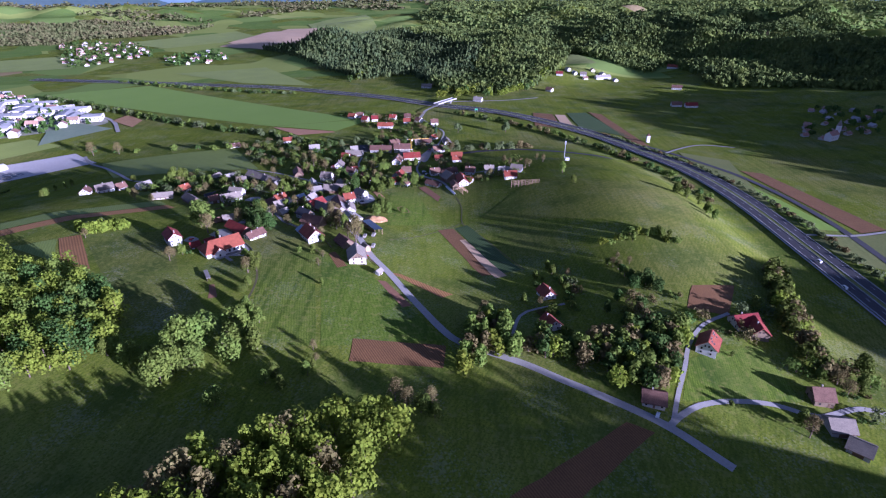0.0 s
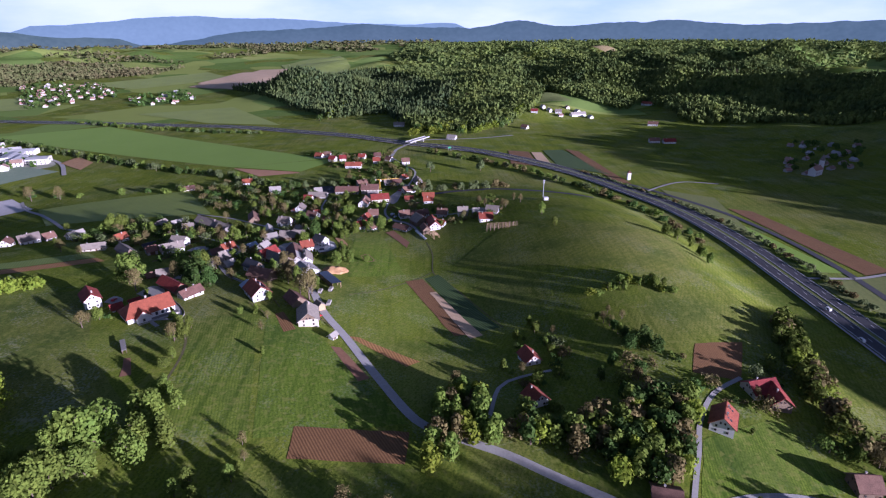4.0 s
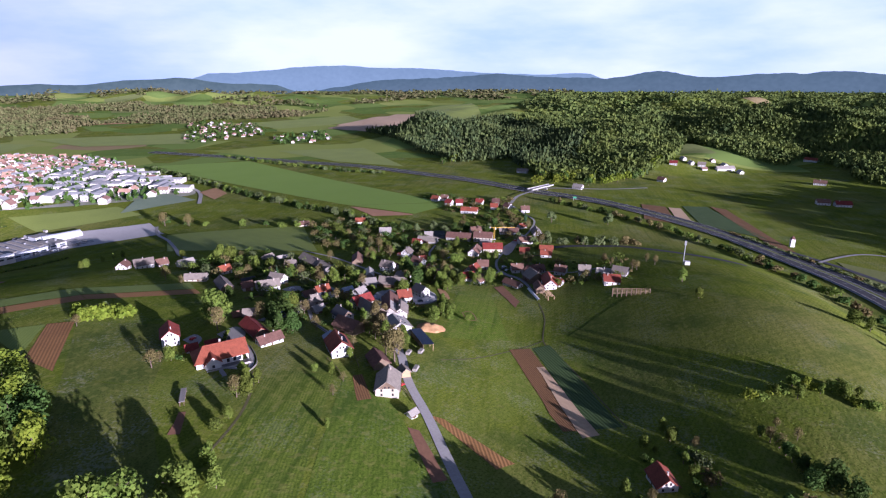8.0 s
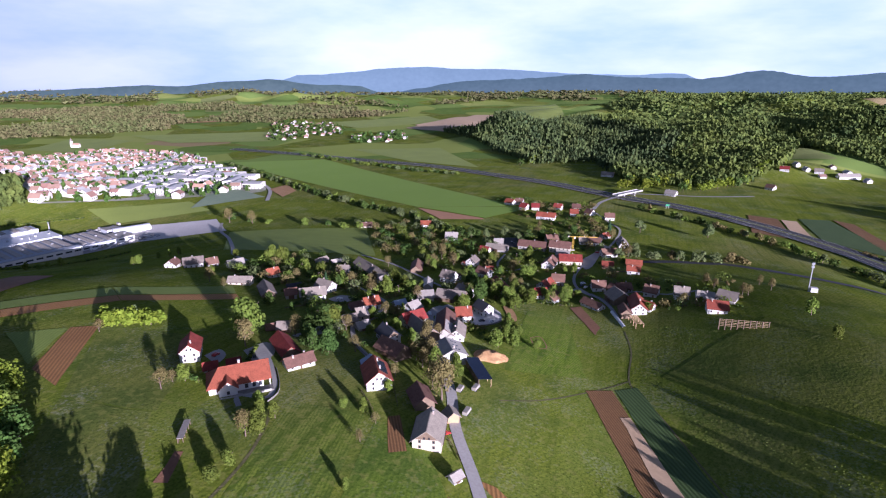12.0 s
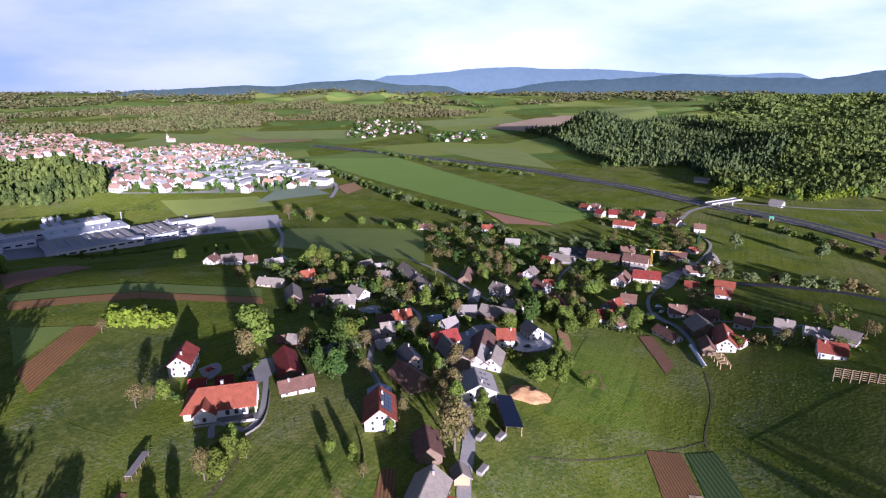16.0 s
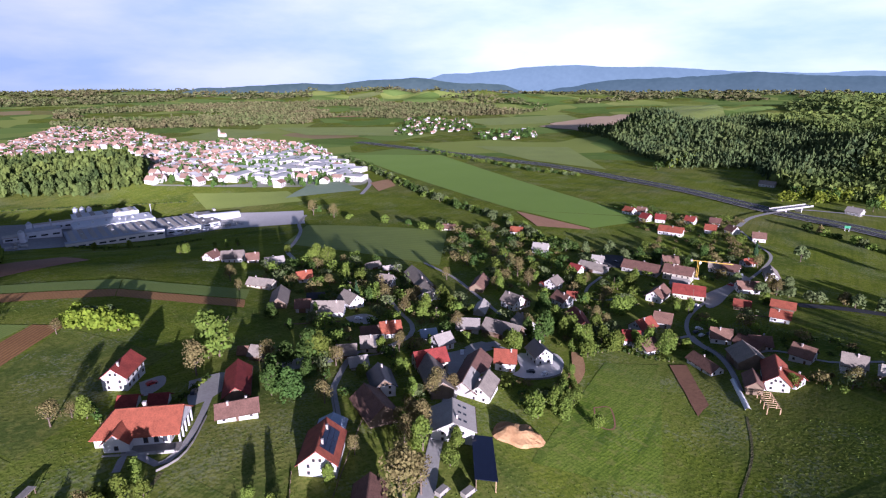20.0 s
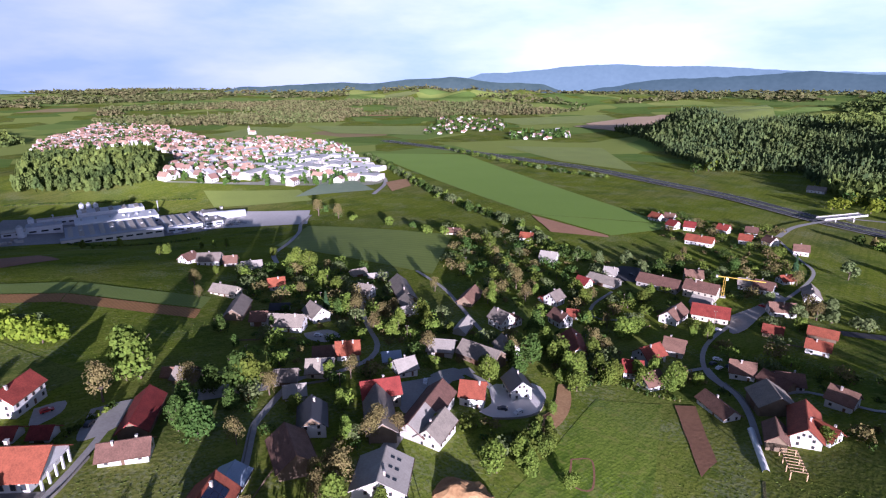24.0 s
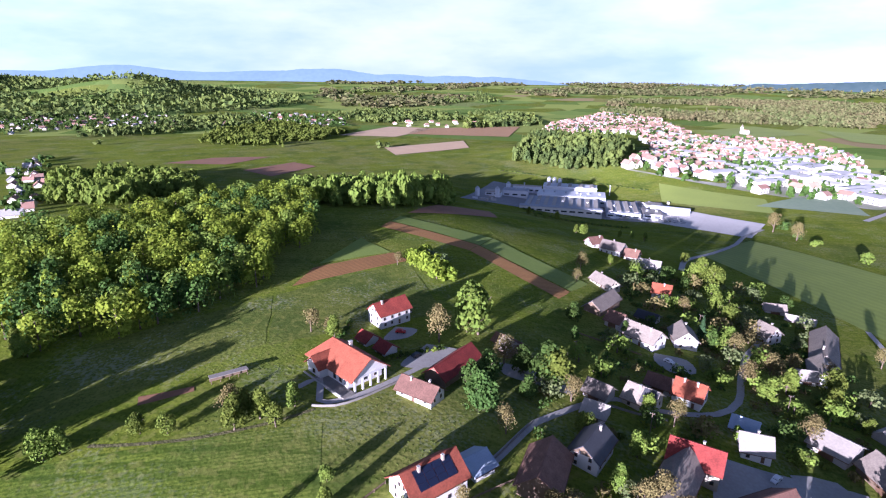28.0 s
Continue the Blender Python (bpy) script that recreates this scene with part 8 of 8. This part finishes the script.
tunnel(TUNNEL_A, TUNNEL_B)
fx, fy, fturn, flen = between(FRAME_A, FRAME_B)
frame_thing = tagged(empty("timber_frame", fx, fy, gz(fx, fy), fturn), "open timber frame of a new shed", "shed frame")
for sy in (-1.8, 1.8):
    part("plate", boxes((-flen / 2, flen / 2, sy - 0.12, sy + 0.12, 2.0, 2.18)), M_TIMBER, frame_thing)
    for i in range(4):
        px = -flen / 2 + 0.2 + (flen - 0.4) * i / 3
        part("post", boxes((px - 0.12, px + 0.12, sy - 0.12, sy + 0.12, -1, 1.996)), M_TIMBER, frame_thing)
for i in range(8):
    px = -flen / 2 + flen * (i + 0.5) / 8
    part("rafter", boxes((px - 0.1, px + 0.1, -2.0, 2.0, 2.184, 2.32)), M_TIMBER, frame_thing)

px_, py_, pturn, plen = between(PLANK_A, PLANK_B)
bench = tagged(empty("field_shelter", px_, py_, gz(px_, py_), pturn), "long low pale field shelter on the meadow", "shelter")
part("roof_sheet", boxes((-plen / 2, plen / 2, -0.9, 0.9, 1.5, 1.62)), M_ROOF_PALE, bench)
part("side_wall", boxes((-plen / 2 + 0.1, plen / 2 - 0.1, 0.6, 0.75, -0.6, 1.496)), M_BOARD, bench)
for i in range(5):
    q = -plen / 2 + 0.3 + (plen - 0.6) * i / 4
    part("post", boxes((q - 0.07, q + 0.07, -0.75, -0.6, -0.6, 1.496)), M_BOARD, bench)

barn(HUT[0], HUT[1], 60, 3.0, 2.4, 2.7, M_ROOF_PALE, M_PLASTER, "little white hut beside the lane")
cx_, cy_, cturn, clen = between(CARPORT_A, CARPORT_B)
shed_roof(cx_ + 1.0, cy_ + 0.3, cturn + 180, clen, 5.4, 3.6, M_SOLAR, "carport with dark solar panels on its roof")


def trailer(x, y, turn, label, L=7.0):
    ob = tagged(empty("trailer", x, y, gz(x, y), turn), label, "trailer")
    part("tarpaulin", boxes((-L / 2, L / 2, -0.8, 0.8, 0.7, 1.7)), M_ROOF_PALE, ob)
    part("chassis", boxes((-L / 2, L / 2 + 0.8, -0.75, 0.75, 0.5, 0.696)), M_METAL, ob)
    for sx in (-0.25, 0.1):
        for sy in (-1, 1):
            bm = bmesh.new()
            bmesh.ops.create_cone(bm, cap_ends=True, segments=12, radius1=0.34, radius2=0.34, depth=0.2, matrix=Matrix.Translation((sx * L, sy * 0.7, 0.34)) @ Matrix.Rotation(radians(90), 4, "X"))
            part("wheel", bm, M_TYRE, ob)
    return ob


trailer(*WHITE_TRUCK, 80, "white covered trailer beside the carport", 3.2)
trailer(*TRAILER_A, 85, "grey covered trailer beside the lane", 3.0)
trailer(*TRAILER_B, 85, "pale covered trailer beside the lane", 3.6)

# bridge over the motorway
bx, by, bturn, blen = between(BRIDGE_A, BRIDGE_B)
bridge = tagged(empty("bridge", bx, by, gz(bx, by), bturn), "pale concrete road bridge over the motorway", "bridge")
part("deck", boxes((-blen / 2 - 6, blen / 2 + 6, -3.6, 3.6, 3.6, 4.4)), M_CONCRETE, bridge)
for sy in (-3.5, 3.5):
    part("parapet", boxes((-blen / 2 - 6, blen / 2 + 6, sy - 0.12, sy + 0.12, 4.404, 5.0)), M_CONCRETE, bridge)
for q in (-0.3, 0.3):
    part("pier", boxes((blen * q - 0.6, blen * q + 0.6, -2.6, 2.6, -2, 3.596)), M_CONCRETE, bridge)
sign = tagged(empty("road_sign", SIGN[0], SIGN[1], gz(*SIGN), 20), "green motorway sign on two posts", "road sign")
part("panel", boxes((-1.9, 1.9, -0.08, 0.08, 2.2, 4.1)), mat("sign_green", (0.02, 0.20, 0.09), (0.018, 0.18, 0.08), 1.0, 0.5), sign)
for q in (-1.3, 1.3):
    part("post", boxes((q - 0.1, q + 0.1, 0.082, 0.25, -1, 4.0)), M_METAL, sign)

# ---- poles, hedges and greenery between the houses ----
def pole(x, y, turn):
    ob = tagged(empty("utility_pole", x, y, gz(x, y), turn), "wooden utility pole with a cross arm", "utility pole", "poles of the village")
    ob.scale = (0.72, 0.72, 0.72)
    bm = bmesh.new()
    bmesh.ops.create_cone(bm, cap_ends=True, segments=8, radius1=0.16, radius2=0.10, depth=9.0, matrix=Matrix.Translation((0, 0, 4.0)))
    part("post", bm, M_BARK, ob)
    arm = part("cross_arm", boxes((-0.8, 0.8, -0.06, 0.06, 8.0, 8.14)), M_BARK, ob)
    for q in (-0.7, 0.0, 0.7):
        part("insulator", boxes((q - 0.05, q + 0.05, -0.05, 0.05, 8.142, 8.34)), M_PLASTER, arm)
    return ob


for i, p in enumerate(POLES):
    pole(*p, 20 + i * 37)


def low_wall(name, pts, height, thick, material, label, posts=0):
    """A garden wall or board fence that follows the ground; with posts for a fence."""
    line = spline(pts, 2.4)
    ob = tagged(empty(name, *line[0], gz(*line[0])), label, "wall" if not posts else "fence", kind="")
    z0 = gz(*line[0])
    for a, b in zip(line[:-1], line[1:]):
        d = (b - a) / max(np.hypot(*(b - a)), 1e-6)
        s = np.array([-d[1], d[0]]) * thick / 2
        bm = bmesh.new()
        vs = []
        for p, zz in ((a, gz(*a)), (b, gz(*b))):
            for sg, lo in ((1, -0.5 if not posts else height * 0.35), (1, height), (-1, height), (-1, -0.5 if not posts else height * 0.35)):
                q = p + s * sg - line[0]
                vs.append(bm.verts.new((q[0], q[1], zz - z0 + lo)))
        for k in range(4):
            bm.faces.new((vs[k], vs[(k + 1) % 4], vs[4 + (k + 1) % 4], vs[4 + k]))
        bm.faces.new(vs[3::-1]), bm.faces.new(vs[4:])
        part("section" if not posts else "rail", bm, material, ob)
        if posts:
            q = a - line[0]
            part("post", boxes((q[0] - 0.07, q[0] + 0.07, q[1] - 0.07, q[1] + 0.07, gz(*a) - z0 - 0.4, gz(*a) - z0 + height + 0.1)), material, ob)
    return ob


for w in WALLS:
    low_wall("garden_wall", w, 0.6, 0.18, M_STONE, "low grey stone garden wall")
for w in FENCES:
    low_wall("fence", w, 0.75, 0.04, M_BOARD, "weathered wooden rail fence round the garden", 1)
for i, (poly, step, share, lo, hi) in enumerate(GARDENS):
    canopy("garden_trees", poly, step, "garden trees and fruit trees between the houses", 200 + i, (M_LEAF, M_LEAF, M_LEAF_DARK, M_LEAF_BROWN, M_LEAF_GREY), lo, hi, 0.5, 220, thin=share, size=0.34)
    canopy("garden_shrubs", poly, 4.0, "garden shrubs and hedges between the houses", 300 + i, (M_LEAF, M_LEAF_DARK, M_LEAF_DARK, M_LEAF_BROWN), 1.0, 2.6, 0.42, 60, thin=share * 0.75, size=0.30)
for i, line in enumerate(HEDGES):
    canopy("hedge", line, 1.5, "dense green hedge along the plot", 400 + i, (M_LEAF_DARK, M_LEAF), 1.3, 2.2, 0.6, 60, 0.3, size=0.24)
grass_tufts("long_grass", [(-260, 50), (-60, 25), (120, 60), (150, 250), (60, 330), (-120, 330), (-260, 260)], 1.35, "tufts of long meadow grass", 90, M_TUFT)

# ---- mountains ----
def skyline(name, radius, a0, a1, z0, amp, seed, material, label, peaks=(), base=-40):
    """A far range: slopes from the plain up to an uneven crest, between two bearings in degrees left of the y axis."""
    n = int((a1 - a0) * 6)
    verts, faces = [], []
    for i in range(n + 1):
        a = a0 + (a1 - a0) * i / n
        s = min(1, (i / n) * 6, (1 - i / n) * 6)
        z = z0 + amp * (0.7 * noise.noise((a * 0.09, seed, 0)) + 0.35 * noise.noise((a * 0.25, seed, 2)) + 0.13 * noise.noise((a * 0.8, seed, 3)) + 0.05 * noise.noise((a * 2.6, seed, 4)))
        for c, w, k in peaks:
            z += k * math.exp(-((a - c) / w) ** 2)
        z = base + (72 + (z - 72) * 0.7 - base) * s
        for r, q in ((radius - 200, base), (radius - 70, base + (z - base) * 0.6), (radius, z), (radius + 60, base)):
            verts.append((-math.sin(radians(a)) * r, math.cos(radians(a)) * r, q))
    for i in range(n):
        for j in range(3):
            q = i * 4 + j
            faces.append((q, q + 4, q + 5, q + 1))
    return tagged(link(name, mesh_of(name, verts, faces, material, True)), label, "mountains", kind="structure")


skyline("backdrop_hills", 2980, 20, 62, 40, 26, 2.0, M_HILL_FAR, "wooded hills with haze in their colour", [(35, 3, 60), (40, 3, 45), (46, 3, 25), (29, 3, 30)])
skyline("backdrop_range", 3190, -70, 32, 105, 60, 5.0, M_RANGE, "mountain range with blue haze in its colour", [(-8, 3, 45), (-24, 4, 45), (-40, 8, 40)])
skyline("backdrop_far_range", 3320, -12, 42, 130, 40, 9.0, M_RANGE_FAR, "far mountains with pale blue haze in their colour", [(22, 5, 60), (13, 6, 35)])
skyline("backdrop_west_range", 3230, 60, 170, 60, 50, 12.0, M_RANGE_FAR, "far hills with blue haze in their colour", [(95, 5, 50), (112, 4, 40)])

# ---- from units of the plan to metres ----
for ob in list(scene.objects):
    if ob.parent is None and ob.type in ("MESH", "EMPTY"):
        ob.matrix_basis = Matrix.Scale(S, 4) @ ob.matrix_basis
